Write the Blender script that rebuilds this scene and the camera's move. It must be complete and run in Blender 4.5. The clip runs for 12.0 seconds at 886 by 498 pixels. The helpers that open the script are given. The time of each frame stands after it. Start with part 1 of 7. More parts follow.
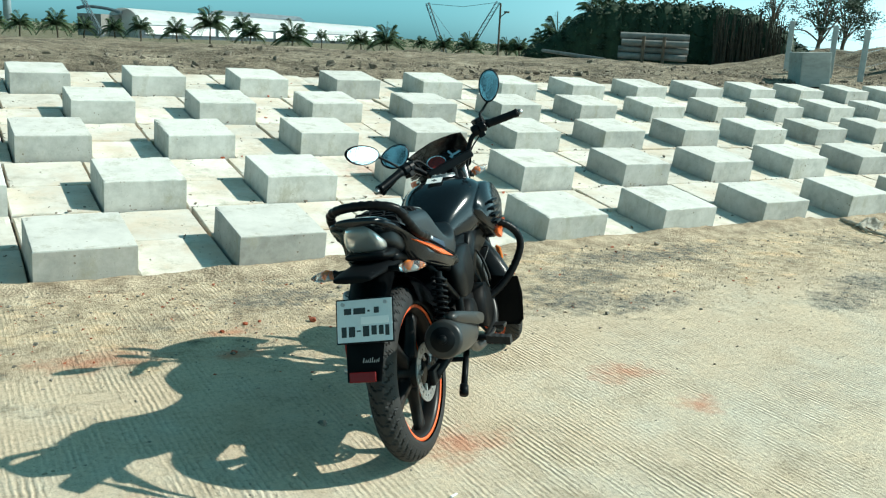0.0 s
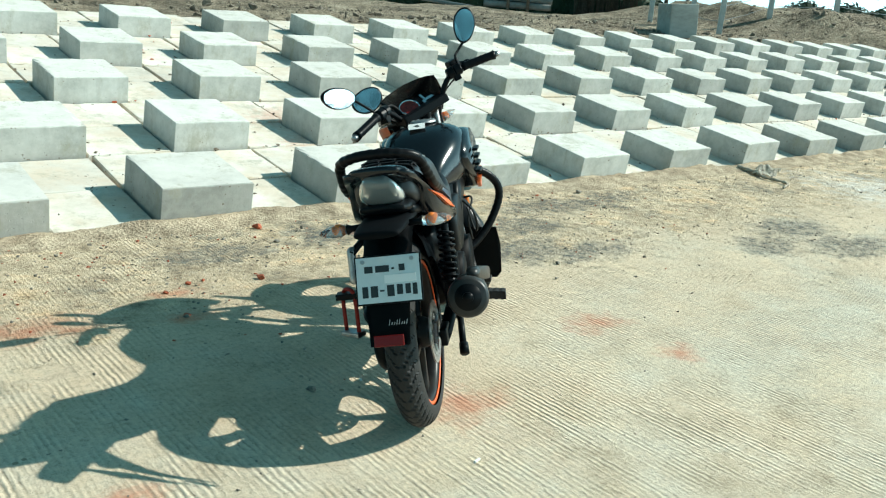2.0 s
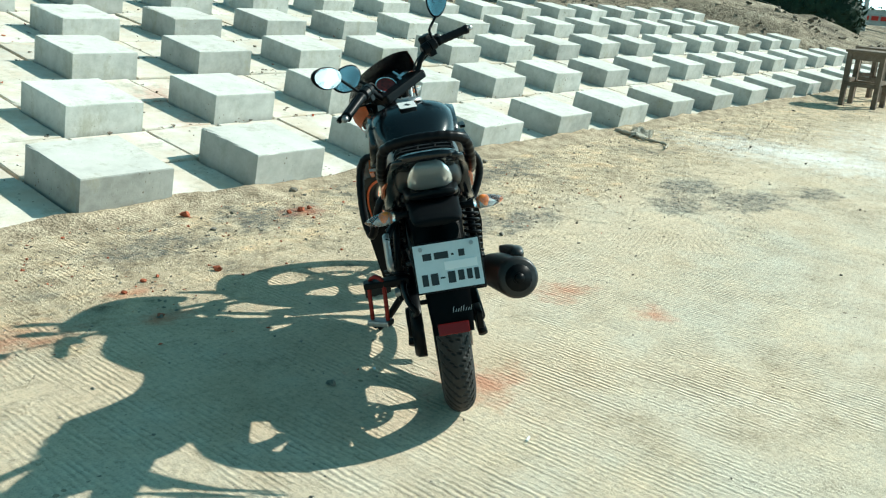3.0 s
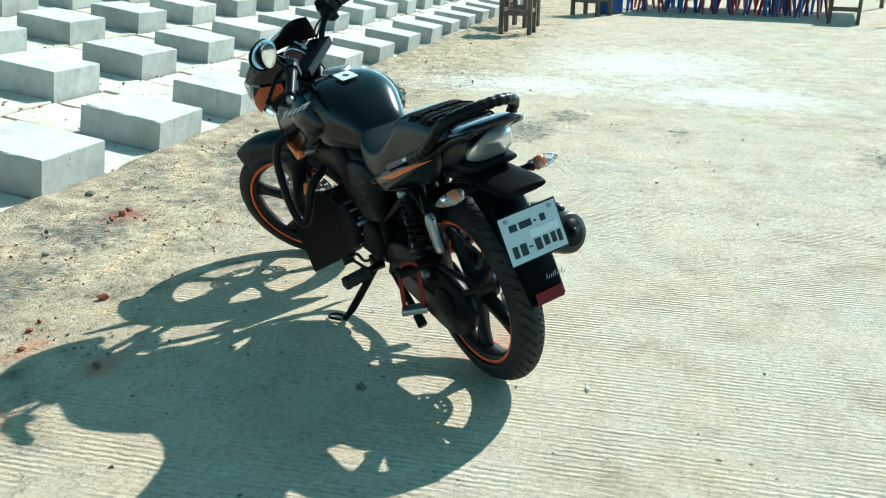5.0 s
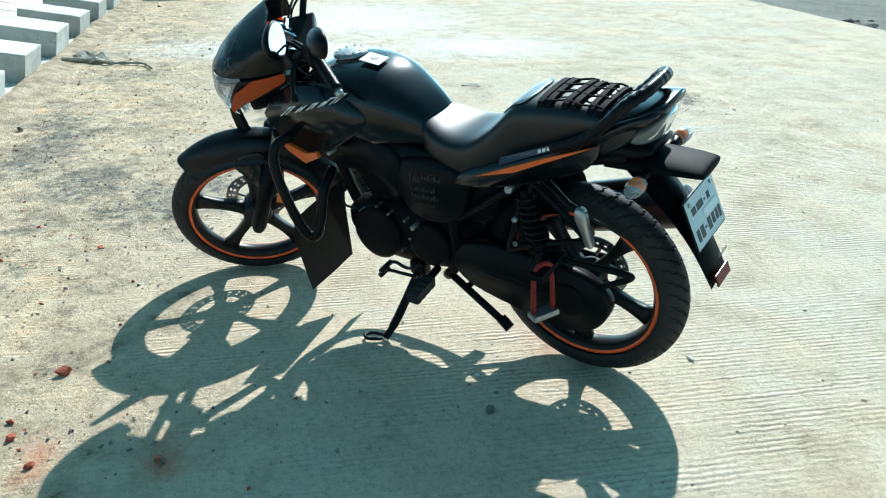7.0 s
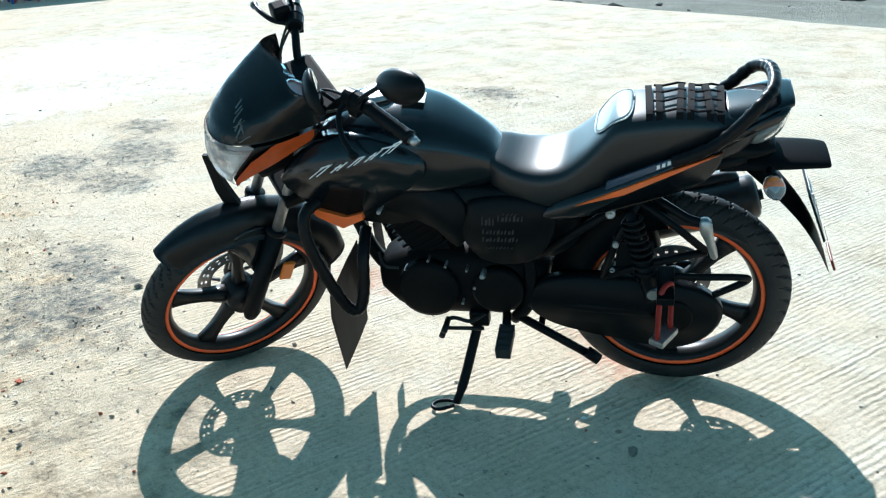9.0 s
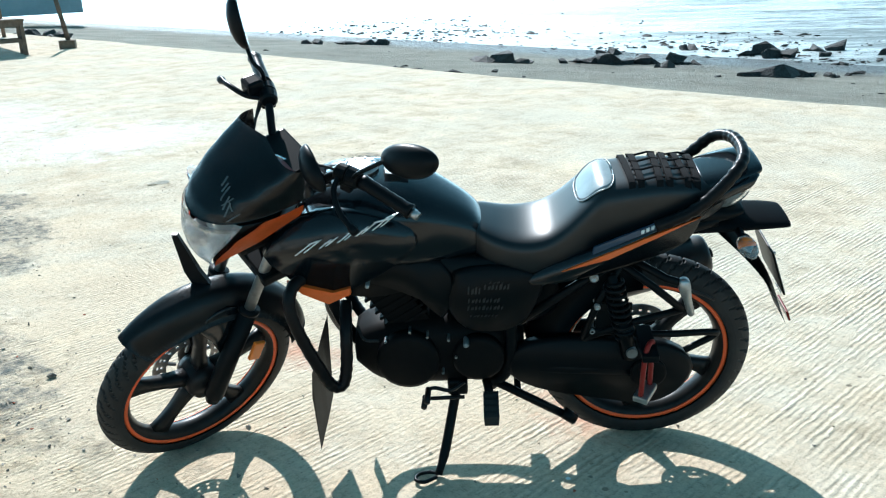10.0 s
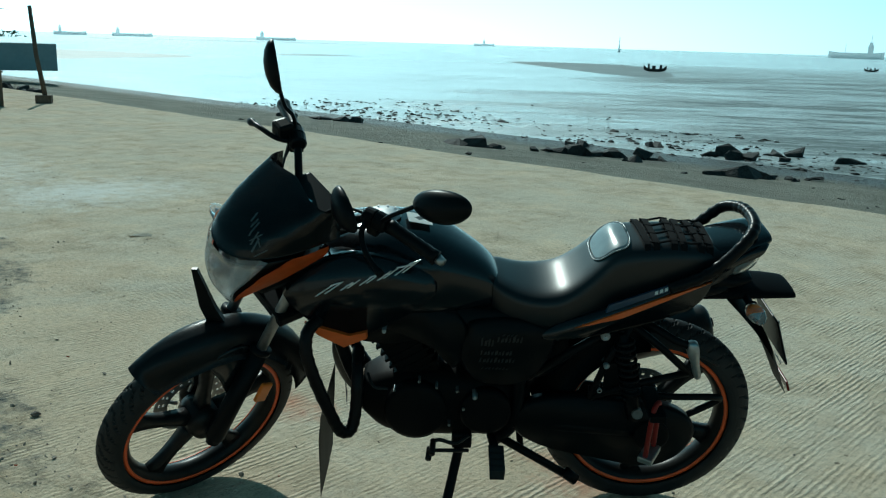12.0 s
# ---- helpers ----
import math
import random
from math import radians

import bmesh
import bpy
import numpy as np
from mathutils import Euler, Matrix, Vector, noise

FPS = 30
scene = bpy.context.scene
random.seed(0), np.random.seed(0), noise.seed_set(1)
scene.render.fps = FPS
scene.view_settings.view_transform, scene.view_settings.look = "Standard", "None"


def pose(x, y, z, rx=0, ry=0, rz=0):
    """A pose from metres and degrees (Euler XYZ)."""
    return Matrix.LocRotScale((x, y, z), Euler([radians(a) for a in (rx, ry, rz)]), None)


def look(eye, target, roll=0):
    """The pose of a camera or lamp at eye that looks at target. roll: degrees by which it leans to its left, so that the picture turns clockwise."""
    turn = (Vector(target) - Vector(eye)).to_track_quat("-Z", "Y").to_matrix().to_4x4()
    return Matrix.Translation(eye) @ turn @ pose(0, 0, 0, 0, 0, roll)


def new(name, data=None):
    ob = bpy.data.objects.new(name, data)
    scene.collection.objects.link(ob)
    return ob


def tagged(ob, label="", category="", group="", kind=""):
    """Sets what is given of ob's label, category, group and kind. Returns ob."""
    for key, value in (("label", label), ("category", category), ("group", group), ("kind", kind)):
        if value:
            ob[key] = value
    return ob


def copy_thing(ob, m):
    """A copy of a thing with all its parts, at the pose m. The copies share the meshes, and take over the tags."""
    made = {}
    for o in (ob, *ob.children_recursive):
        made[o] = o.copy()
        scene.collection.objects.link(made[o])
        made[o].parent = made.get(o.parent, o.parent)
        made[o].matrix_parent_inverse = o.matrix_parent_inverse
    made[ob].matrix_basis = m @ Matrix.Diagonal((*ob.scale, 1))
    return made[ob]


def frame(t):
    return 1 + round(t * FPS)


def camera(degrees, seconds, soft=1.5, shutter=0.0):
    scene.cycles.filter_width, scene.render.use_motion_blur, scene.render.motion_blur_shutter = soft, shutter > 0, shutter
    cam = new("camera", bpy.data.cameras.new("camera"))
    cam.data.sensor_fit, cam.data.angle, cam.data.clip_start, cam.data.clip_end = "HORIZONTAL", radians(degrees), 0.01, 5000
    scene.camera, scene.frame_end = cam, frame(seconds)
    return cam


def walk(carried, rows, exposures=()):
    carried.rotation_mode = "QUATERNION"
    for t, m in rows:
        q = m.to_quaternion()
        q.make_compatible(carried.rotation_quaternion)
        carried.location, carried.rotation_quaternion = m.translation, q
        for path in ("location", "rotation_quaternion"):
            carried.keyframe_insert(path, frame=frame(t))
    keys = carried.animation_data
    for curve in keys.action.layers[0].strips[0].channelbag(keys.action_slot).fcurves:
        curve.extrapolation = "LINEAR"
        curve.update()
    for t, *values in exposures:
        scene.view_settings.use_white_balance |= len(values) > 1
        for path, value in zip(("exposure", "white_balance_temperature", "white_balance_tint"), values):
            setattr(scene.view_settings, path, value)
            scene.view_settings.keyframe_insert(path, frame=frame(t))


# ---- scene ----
cam = camera(52.85, 12.0, 1.2)
PATH = [
    (0, (-2.831, -1.122, 1.513), (-0.731, -0.344, 0.990), 2.82),
    (0.5, (-2.898, -1.092, 1.492), (-0.781, -0.360, 0.968), 3.43),
    (1, (-2.906, -0.995, 1.458), (-0.768, -0.353, 0.906), 3.71),
    (1.5, (-2.849, -0.857, 1.407), (-0.693, -0.299, 0.835), 3.66),
    (2, (-2.779, -0.543, 1.437), (-0.602, -0.141, 0.810), 4.43),
    (2.5, (-2.794, -0.207, 1.408), (-0.596, -0.016, 0.761), 4.29),
    (3, (-2.787, 0.146, 1.417), (-0.588, 0.096, 0.745), 4.31),
    (3.2, (-2.764, 0.275, 1.388), (-0.570, 0.122, 0.717), 4.14),
    (4.8, (-2.439, 1.229, 1.362), (-0.424, 0.385, 0.643), 0.99),
    (5, (-2.353, 1.340, 1.379), (-0.395, 0.391, 0.633), 0.77),
    (5.5, (-2.035, 1.654, 1.374), (-0.224, 0.464, 0.602), 0.62),
    (6, (-1.763, 1.891, 1.339), (-0.120, 0.480, 0.564), 0.75),
    (6.5, (-1.571, 2.144, 1.395), (-0.090, 0.575, 0.596), 1.28),
    (7, (-1.194, 2.263, 1.390), (0.154, 0.603, 0.545), 0.59),
    (7.2, (-1.090, 2.281, 1.388), (0.236, 0.605, 0.538), 0.15),
    (8.8, (-0.227, 2.495, 1.416), (0.569, 0.521, 0.545), -3.45),
    (9, (-0.115, 2.486, 1.420), (0.591, 0.467, 0.574), -3.98),
    (9.5, (0.066, 2.491, 1.430), (0.588, 0.394, 0.643), -4.45),
    (10, (0.308, 2.580, 1.471), (0.584, 0.413, 0.750), -2.46),
    (10.5, (0.409, 2.609, 1.493), (0.552, 0.393, 0.895), -1.51),
    (11, (0.410, 2.602, 1.499), (0.564, 0.362, 1.002), -0.92),
    (11.5, (0.443, 2.618, 1.436), (0.608, 0.374, 0.955), 0.76),
    (12, (0.469, 2.664, 1.399), (0.640, 0.430, 0.882), 1.74),
]
EXPO = [(0, 0.33, 5800, -6), (2, 0.37, 5770, -6), (3.2, 0.41, 5740, -7), (5, 0.51, 5400, -5), (7, 0.58, 5310, -2), (9, 0.80, 5280, 5), (9.8, 0.78, 5300, 5), (10.5, 0.37, 5450, -4), (11, 0.0, 5370, -10), (11.5, -0.86, 5220, -17), (12, -0.78, 5290, -15)]
walk(cam, [(t, look(eye, target, roll)) for t, eye, target, roll in PATH], EXPO)

# light: morning sun over the sea, thin haze
SUN_AZ, SUN_EL = radians(-64.6), radians(39.3)
world = bpy.data.worlds.new("sky")
scene.world = world
world.use_nodes = True
wn = world.node_tree
sky = wn.nodes.new("ShaderNodeTexSky")
sky.sky_type = "NISHITA"
sky.sun_disc = False
sky.sun_elevation = SUN_EL
sky.sun_rotation = radians(90) - SUN_AZ
sky.dust_density, sky.ozone_density, sky.air_density = 0.9, 2.0, 1.0
# the haze pales the sky to a milky blue-green
grey = wn.nodes.new("ShaderNodeRGBToBW")
wn.links.new(sky.outputs[0], grey.inputs[0])
milky = wn.nodes.new("ShaderNodeVectorMath")
milky.operation = "MULTIPLY"
milky.inputs[1].default_value = (0.39, 1.02, 1.17)
wn.links.new(grey.outputs[0], milky.inputs[0])
haze = wn.nodes.new("ShaderNodeMixRGB")
haze.inputs[0].default_value = 0.82
wn.links.new(sky.outputs[0], haze.inputs[1])
wn.links.new(milky.outputs[0], haze.inputs[2])
# bright milky haze along the horizon on the sun's side
way = wn.nodes.new("ShaderNodeTexCoord")
toward = wn.nodes.new("ShaderNodeVectorMath")
toward.operation = "DOT_PRODUCT"
toward.inputs[1].default_value = (math.cos(radians(-64)), math.sin(radians(-64)), 0)
split = wn.nodes.new("ShaderNodeSeparateXYZ")
wn.links.new(way.outputs["Generated"], toward.inputs[0])
wn.links.new(way.outputs["Generated"], split.inputs[0])


def sums(op, a, b):
    n = wn.nodes.new("ShaderNodeMath")
    n.operation = op
    for sock, v in zip(n.inputs, (a, b)):
        if isinstance(v, (int, float)):
            sock.default_value = v
        else:
            wn.links.new(v, sock)
    return n.outputs[0]


low = sums("POWER", sums("SUBTRACT", 1.0, sums("MAXIMUM", split.outputs["Z"], 0.0)), 5.0)
side = sums("POWER", sums("MAXIMUM", toward.outputs["Value"], 0.0), 2.0)
veil = wn.nodes.new("ShaderNodeVectorMath")
veil.operation = "MULTIPLY"
veil.inputs[1].default_value = (24.0, 26.0, 26.0)
wn.links.new(sums("MULTIPLY", low, side), veil.inputs[0])
total = wn.nodes.new("ShaderNodeVectorMath")
total.operation = "ADD"
wn.links.new(haze.outputs[0], total.inputs[0])
wn.links.new(veil.outputs[0], total.inputs[1])
wn.links.new(total.outputs[0], wn.nodes["Background"].inputs[0])
wn.nodes["Background"].inputs[1].default_value = 0.102
sun = new("sun", bpy.data.lights.new("sun", "SUN"))
sun.data.energy, sun.data.angle, sun.data.color = 5.0, radians(0.6), (1.0, 0.868, 0.758)
sun.matrix_world = look((math.cos(SUN_AZ) * 50, math.sin(SUN_AZ) * 50, 50 * math.tan(SUN_EL)), (0, 0, 0))

# ---- materials ----
def mat(name, color=(0.5, 0.5, 0.5), rough=0.6, metal=0.0, spec=0.5, coat=0.0, alpha=1.0, trans=0.0):
    m = bpy.data.materials.new(name)
    m.use_nodes = True
    b = m.node_tree.nodes["Principled BSDF"]
    b.inputs["Base Color"].default_value = (*color, 1)
    b.inputs["Roughness"].default_value = rough
    b.inputs["Metallic"].default_value = metal
    b.inputs["Specular IOR Level"].default_value = spec
    b.inputs["Coat Weight"].default_value = coat
    b.inputs["Transmission Weight"].default_value = trans
    return m


class Net:
    """Short hand for wiring a material's nodes."""

    def __init__(self, m):
        self.m, self.t = m, m.node_tree
        self.bsdf = self.t.nodes["Principled BSDF"]

    def node(self, kind, **values):
        n = self.t.nodes.new("ShaderNode" + kind)
        for k, v in values.items():
            n.inputs[k].default_value = v
        return n

    def link(self, a, b):
        self.t.links.new(a, b)

    def coords(self, which="Object"):
        return self.node("TexCoord").outputs[which]

    def noise(self, vec, scale, detail=6, rough=0.6, lac=2.0):
        n = self.node("TexNoise", Scale=scale, Detail=detail, Roughness=rough, Lacunarity=lac)
        self.link(vec, n.inputs["Vector"])
        return n.outputs["Fac"]

    def ramp(self, fac, stops):
        r = self.node("ValToRGB")
        els = r.color_ramp.elements
        while len(els) < len(stops):
            els.new(0.5)
        for e, (p, c) in zip(els, stops):
            e.position = p
            e.color = (*c, 1) if len(c) == 3 else c
        self.link(fac, r.inputs[0])
        return r.outputs[0]

    def mix(self, fac, a, b, blend="MIX"):
        n = self.t.nodes.new("ShaderNodeMix")
        n.data_type, n.blend_type = "RGBA", blend
        for sock, v in ((n.inputs["Factor"], fac), (n.inputs["A"], a), (n.inputs["B"], b)):
            sock = [s for s in n.inputs if s.name == sock.name and s.type in (("VALUE",) if sock.name == "Factor" else ("RGBA",))][0]
            if isinstance(v, (int, float)):
                sock.default_value = v
            elif isinstance(v, tuple):
                sock.default_value = (*v, 1)
            else:
                self.link(v, sock)
        return [s for s in n.outputs if s.type == "RGBA"][0]

    def math(self, op, a, b=0.0, clamp=False):
        n = self.node("Math")
        n.operation, n.use_clamp = op, clamp
        for i, v in enumerate((a, b)):
            if isinstance(v, (int, float)):
                n.inputs[i].default_value = v
            else:
                self.link(v, n.inputs[i])
        return n.outputs[0]

    def scaled(self, vec, s):
        n = self.node("VectorMath")
        n.operation = "MULTIPLY"
        n.inputs[1].default_value = s
        self.link(vec, n.inputs[0])
        return n.outputs[0]

    def color(self, sock):
        self.link(sock, self.bsdf.inputs["Base Color"])

    def rough(self, sock):
        self.link(sock, self.bsdf.inputs["Roughness"])

    def bump(self, height, strength=0.3, dist=0.01, normal=None):
        n = self.node("Bump", Strength=strength, Distance=dist)
        self.link(height, n.inputs["Height"])
        if normal is not None:
            self.link(normal, n.inputs["Normal"])
        self.link(n.outputs[0], self.bsdf.inputs["Normal"])
        return n.outputs[0]


def speckled(name, c1, c2, scale=6.0, rough=0.8, bump=0.2, dist=0.01, fine=60.0, spec=0.4, metal=0.0, which="Object"):
    """Colour between two tones at two scales, with fine relief."""
    m = mat(name, c1, rough, metal, spec)
    n = Net(m)
    v = n.coords(which)
    big, small = n.noise(v, scale, 5), n.noise(v, fine, 3)
    f = n.math("ADD", n.math("MULTIPLY", big, 0.65), n.math("MULTIPLY", small, 0.35))
    n.color(n.ramp(f, [(0.35, c1), (0.65, c2)]))
    n.bump(n.math("ADD", n.math("MULTIPLY", big, 0.5), small), bump, dist)
    return m



def dusty(name, color, dust, rough, amount=0.35, coat=0.0, metal=0.0, scale=9.0, spec=0.5):
    """A dark part with a thin, uneven film of road dust."""
    m = mat(name, color, rough, metal, spec, coat)
    n = Net(m)
    v = n.coords()
    f = n.ramp(n.noise(v, scale, 8, 0.65), [(0.42, (0, 0, 0)), (0.8, (1, 1, 1))])
    f = n.math("MULTIPLY", f, amount)
    n.color(n.mix(f, color, dust))
    n.rough(n.math("ADD", n.math("MULTIPLY", f, 0.8), rough, True))
    n.bump(n.noise(v, 220, 2), 0.05, 0.002)
    return m


DUST = (0.30, 0.25, 0.18)
M_PAINT = dusty("black_paint", (0.0045, 0.0066, 0.009), DUST, 0.17, 0.003, 0.0, spec=0.38)
M_FENDER = dusty("mudguard_black", (0.009, 0.0115, 0.0145), (0.20, 0.19, 0.165), 0.32, 0.04, 0.0, 0.0, 6, spec=0.5)
M_SCREEN = dusty("dark_acrylic", (0.005, 0.006, 0.008), DUST, 0.17, 0.035, 0.0, 0.0, 14, spec=0.6)
M_BLACK = dusty("black_plastic", (0.0045, 0.0058, 0.007), DUST, 0.36, 0.004, spec=0.09)
M_ENGINE = dusty("engine_black", (0.006, 0.006, 0.0065), DUST, 0.5, 0.018, spec=0.06)
M_EXHAUST = dusty("exhaust_black", (0.016, 0.017, 0.018), DUST, 0.38, 0.1, spec=0.35)
M_RUBBER = dusty("tyre_rubber", (0.017, 0.0175, 0.0185), (0.20, 0.185, 0.155), 0.60, 0.15, 0, 0, 7, spec=0.22)
M_SEAT = dusty("seat_vinyl", (0.0055, 0.0075, 0.0095), DUST, 0.38, 0.004, 0, 0, 12, spec=0.46)
# insert's grey lifted to imitate the sky's sheen on the vinyl
M_INSERT = speckled("insert_vinyl", (0.20, 0.23, 0.24), (0.26, 0.29, 0.30), 20, 0.28, 0.1, 0.002, 200, 0.8)
M_FADEGREY = mat("worn_grey_decal", (0.17, 0.185, 0.19), 0.5)
M_SILVER = mat("silver_script", (0.72, 0.75, 0.76), 0.4, 0.25)
M_GREY = mat("grey_trim", (0.30, 0.32, 0.33), 0.5)
M_ALLOY = dusty("wheel_black", (0.010, 0.010, 0.011), DUST, 0.35, 0.08, 0.0, spec=0.2)
M_ORANGE = dusty("orange_paint", (0.72, 0.125, 0.014), (0.25, 0.08, 0.025), 0.35, 0.45, 0.3, 0, 16)
M_ORANGE_TAPE = mat("orange_tape", (0.85, 0.13, 0.03), 0.45)
M_STEEL = dusty("steel", (0.42, 0.42, 0.42), (0.18, 0.15, 0.12), 0.35, 0.5, 0, 0.9, 40)
M_CHROME = mat("chrome", (0.8, 0.82, 0.84), 0.16, 1.0)
M_MIRROR = mat("mirror_glass", (0.86, 0.90, 0.92), 0.02, 1.0)
M_LENS = mat("clear_lens", (0.95, 0.97, 1.0), 0.05, 0.0, 0.5, 0.0, 1.0, 0.92)
M_SMOKE = mat("smoked_lens", (0.30, 0.33, 0.33), 0.14, 0.0, 0.5, 0.0, 1.0, 0.6)
M_HEAD = mat("headlamp_silver", (0.82, 0.87, 0.89), 0.25, 0.45)
M_LAMP = speckled("lamp_silver", (0.12, 0.13, 0.13), (0.52, 0.54, 0.53), 22, 0.3, 0.3, 0.006, 60, 0.5, 0.5)
M_AMBER = mat("amber", (0.85, 0.22, 0.03), 0.3)
M_RED = mat("red_reflector", (0.15, 0.007, 0.006), 0.25, 0, 0.3, 0.0)
M_REDPAINT = dusty("red_paint", (0.24, 0.016, 0.012), (0.14, 0.07, 0.045), 0.45, 0.25, spec=0.25)
M_NAVY = mat("navy_band", (0.02, 0.045, 0.085), 0.3)
M_WHITE = mat("white_plastic", (0.78, 0.80, 0.80), 0.45)
M_STICKER = speckled("paper_sticker", (0.72, 0.72, 0.68), (0.82, 0.82, 0.79), 30, 0.6)
M_DECAL = mat("dark_writing", (0.015, 0.02, 0.022), 0.5)
M_FADED = mat("faded_sticker", (0.020, 0.0185, 0.0185), 0.6)
M_PLATE = speckled("plate_face", (0.55, 0.62, 0.64), (0.62, 0.68, 0.70), 25, 0.4, 0.03, 0.001, 120)
M_STRAP = mat("woven_strap", (0.008, 0.008, 0.009), 0.8, 0.0, 0.1)
M_TAPE = dusty("black_tape", (0.005, 0.005, 0.006), DUST, 0.33, 0.02, 0, 0, 25, spec=0.12)
M_FLAP = dusty("flap_sheet", (0.007, 0.007, 0.0075), DUST, 0.6, 0.015, spec=0.12)
M_MATT = dusty("matt_plastic", (0.005, 0.0062, 0.0075), DUST, 0.55, 0.006, spec=0.03)
M_DIAL = speckled("dial_red", (0.02, 0.004, 0.003), (0.38, 0.03, 0.02), 60, 0.3, 0.0, 0.001, 160)

# ---- ground materials ----
def shore_mask(n, v, axis, lo, hi):
    """0 to 1 along one axis of the vector."""
    sep = n.node("SeparateXYZ")
    n.link(v, sep.inputs[0])
    r = n.node("MapRange")
    r.inputs["From Min"].default_value, r.inputs["From Max"].default_value = lo, hi
    n.link(sep.outputs[axis], r.inputs["Value"])
    return r.outputs[0]


def spot(n, v, x, y, rx, ry, warp):
    """A ragged patch: 1 inside, 0 outside."""
    d = n.node("VectorMath")
    d.operation = "SUBTRACT"
    d.inputs[1].default_value = (x, y, 0)
    n.link(v, d.inputs[0])
    sc = n.scaled(d.outputs[0], (1 / rx, 1 / ry, 0))
    ln = n.node("VectorMath")
    ln.operation = "LENGTH"
    n.link(sc, ln.inputs[0])
    e = n.math("ADD", ln.outputs["Value"], n.math("MULTIPLY", n.math("SUBTRACT", warp, 0.5), 3.2))
    return n.math("SUBTRACT", 1.0, e, True)


def add_all(n, socks):
    out = socks[0]
    for s in socks[1:]:
        out = n.math("MAXIMUM", out, s)
    return out


def road_material():
    m = mat("road_concrete", (0.5, 0.45, 0.35), 0.95, 0, 0.10)
    n = Net(m)
    v = n.coords()
    big, mid, fine = n.noise(v, 0.9, 6, 0.65), n.noise(v, 3.6, 9, 0.72), n.noise(v, 38, 6, 0.78)
    grit = n.noise(v, 150, 4, 0.8)
    base = n.ramp(mid, [(0.34, (0.40, 0.328, 0.23)), (0.50, (0.585, 0.49, 0.362)), (0.64, (0.69, 0.60, 0.465))])
    base = n.mix(n.ramp(big, [(0.40, (0, 0, 0)), (0.62, (0.75, 0.75, 0.75))]), base, (0.565, 0.525, 0.425))
    cream = n.ramp(n.noise(v, 1.9, 7, 0.7), [(0.52, (0, 0, 0)), (0.66, (0.7, 0.7, 0.7))])
    base = n.mix(cream, base, (0.68, 0.568, 0.405))
    # ribs raked across the road, broken and worn away in places
    wave = n.node("TexWave", Scale=13.0, Distortion=2.6, Detail=3.0)
    wave.inputs["Detail Scale"].default_value = 1.6
    wave.wave_type, wave.bands_direction = "BANDS", "X"
    n.link(v, wave.inputs["Vector"])
    streak = n.ramp(n.noise(n.scaled(v, (15, 2.9, 1)), 1.0, 7, 0.74), [(0.44, (0, 0, 0)), (0.53, (1, 1, 1))])
    worn = n.ramp(n.noise(v, 1.3, 7, 0.74), [(0.41, (0.08, 0.08, 0.08)), (0.60, (1, 1, 1))])
    kept = n.math("MULTIPLY", streak, worn)
    rib = n.math("MULTIPLY", wave.outputs["Fac"], n.math("ADD", n.math("MULTIPLY", kept, 0.88), n.math("MULTIPLY", worn, 0.1)))
    groove = n.math("MULTIPLY", n.ramp(wave.outputs["Fac"], [(0.10, (1, 1, 1)), (0.42, (0, 0, 0))]), kept)
    base = n.mix(n.math("MULTIPLY", rib, 0.35), base, (0.72, 0.655, 0.53))
    base = n.mix(n.math("MULTIPLY", groove, 0.52), base, (0.20, 0.165, 0.12))
    # grain, grit and dark specks
    grain = n.ramp(n.math("ADD", n.math("MULTIPLY", fine, 0.6), n.math("MULTIPLY", grit, 0.4)), [(0.36, (0.52, 0.51, 0.50)), (0.48, (0.97, 0.97, 0.97)), (0.60, (1.15, 1.15, 1.14))])
    base = n.mix(1.0, base, grain, "MULTIPLY")
    cell = n.node("TexVoronoi", Scale=15.0)
    n.link(v, cell.inputs["Vector"])
    dot = n.math("LESS_THAN", cell.outputs["Distance"], n.math("MULTIPLY", n.ramp(n.noise(v, 2.4, 4, 0.6), [(0.5, (0, 0, 0)), (0.75, (1, 1, 1))]), 0.22))
    base = n.mix(n.math("MULTIPLY", dot, 0.85), base, (0.13, 0.105, 0.08))
    # thin drift of tan sand over the half of the road next to the slope
    drift = n.math("ADD", shore_mask(n, v, "Y", -5.2, -1.0), n.math("MULTIPLY", n.math("SUBTRACT", n.noise(v, 1.5, 8, 0.72), 0.5), 2.2))
    base = n.mix(n.math("MULTIPLY", n.ramp(drift, [(0.35, (0, 0, 0)), (0.85, (1, 1, 1))]), 0.60), base, n.mix(1.0, (0.62, 0.49, 0.34), grain, "MULTIPLY"))
    # loose soil spread along the foot of the revetment
    soil = n.math("ADD", shore_mask(n, v, "Y", -2.6, -0.3), n.math("MULTIPLY", n.math("SUBTRACT", mid, 0.5), 1.5))
    soil = n.ramp(soil, [(0.46, (0, 0, 0)), (0.64, (1, 1, 1))])
    soil_c = n.ramp(n.noise(v, 9, 10, 0.82), [(0.35, (0.085, 0.072, 0.055)), (0.415, (0.38, 0.305, 0.212)), (0.52, (0.62, 0.51, 0.36)), (0.64, (0.72, 0.63, 0.485))])
    tint = n.ramp(n.noise(v, 2.7, 7, 0.7), [(0.40, (0.80, 0.77, 0.74)), (0.52, (1.08, 1.06, 1.03)), (0.66, (1.24, 1.10, 0.94))])
    soil_c = n.mix(1.0, soil_c, tint, "MULTIPLY")
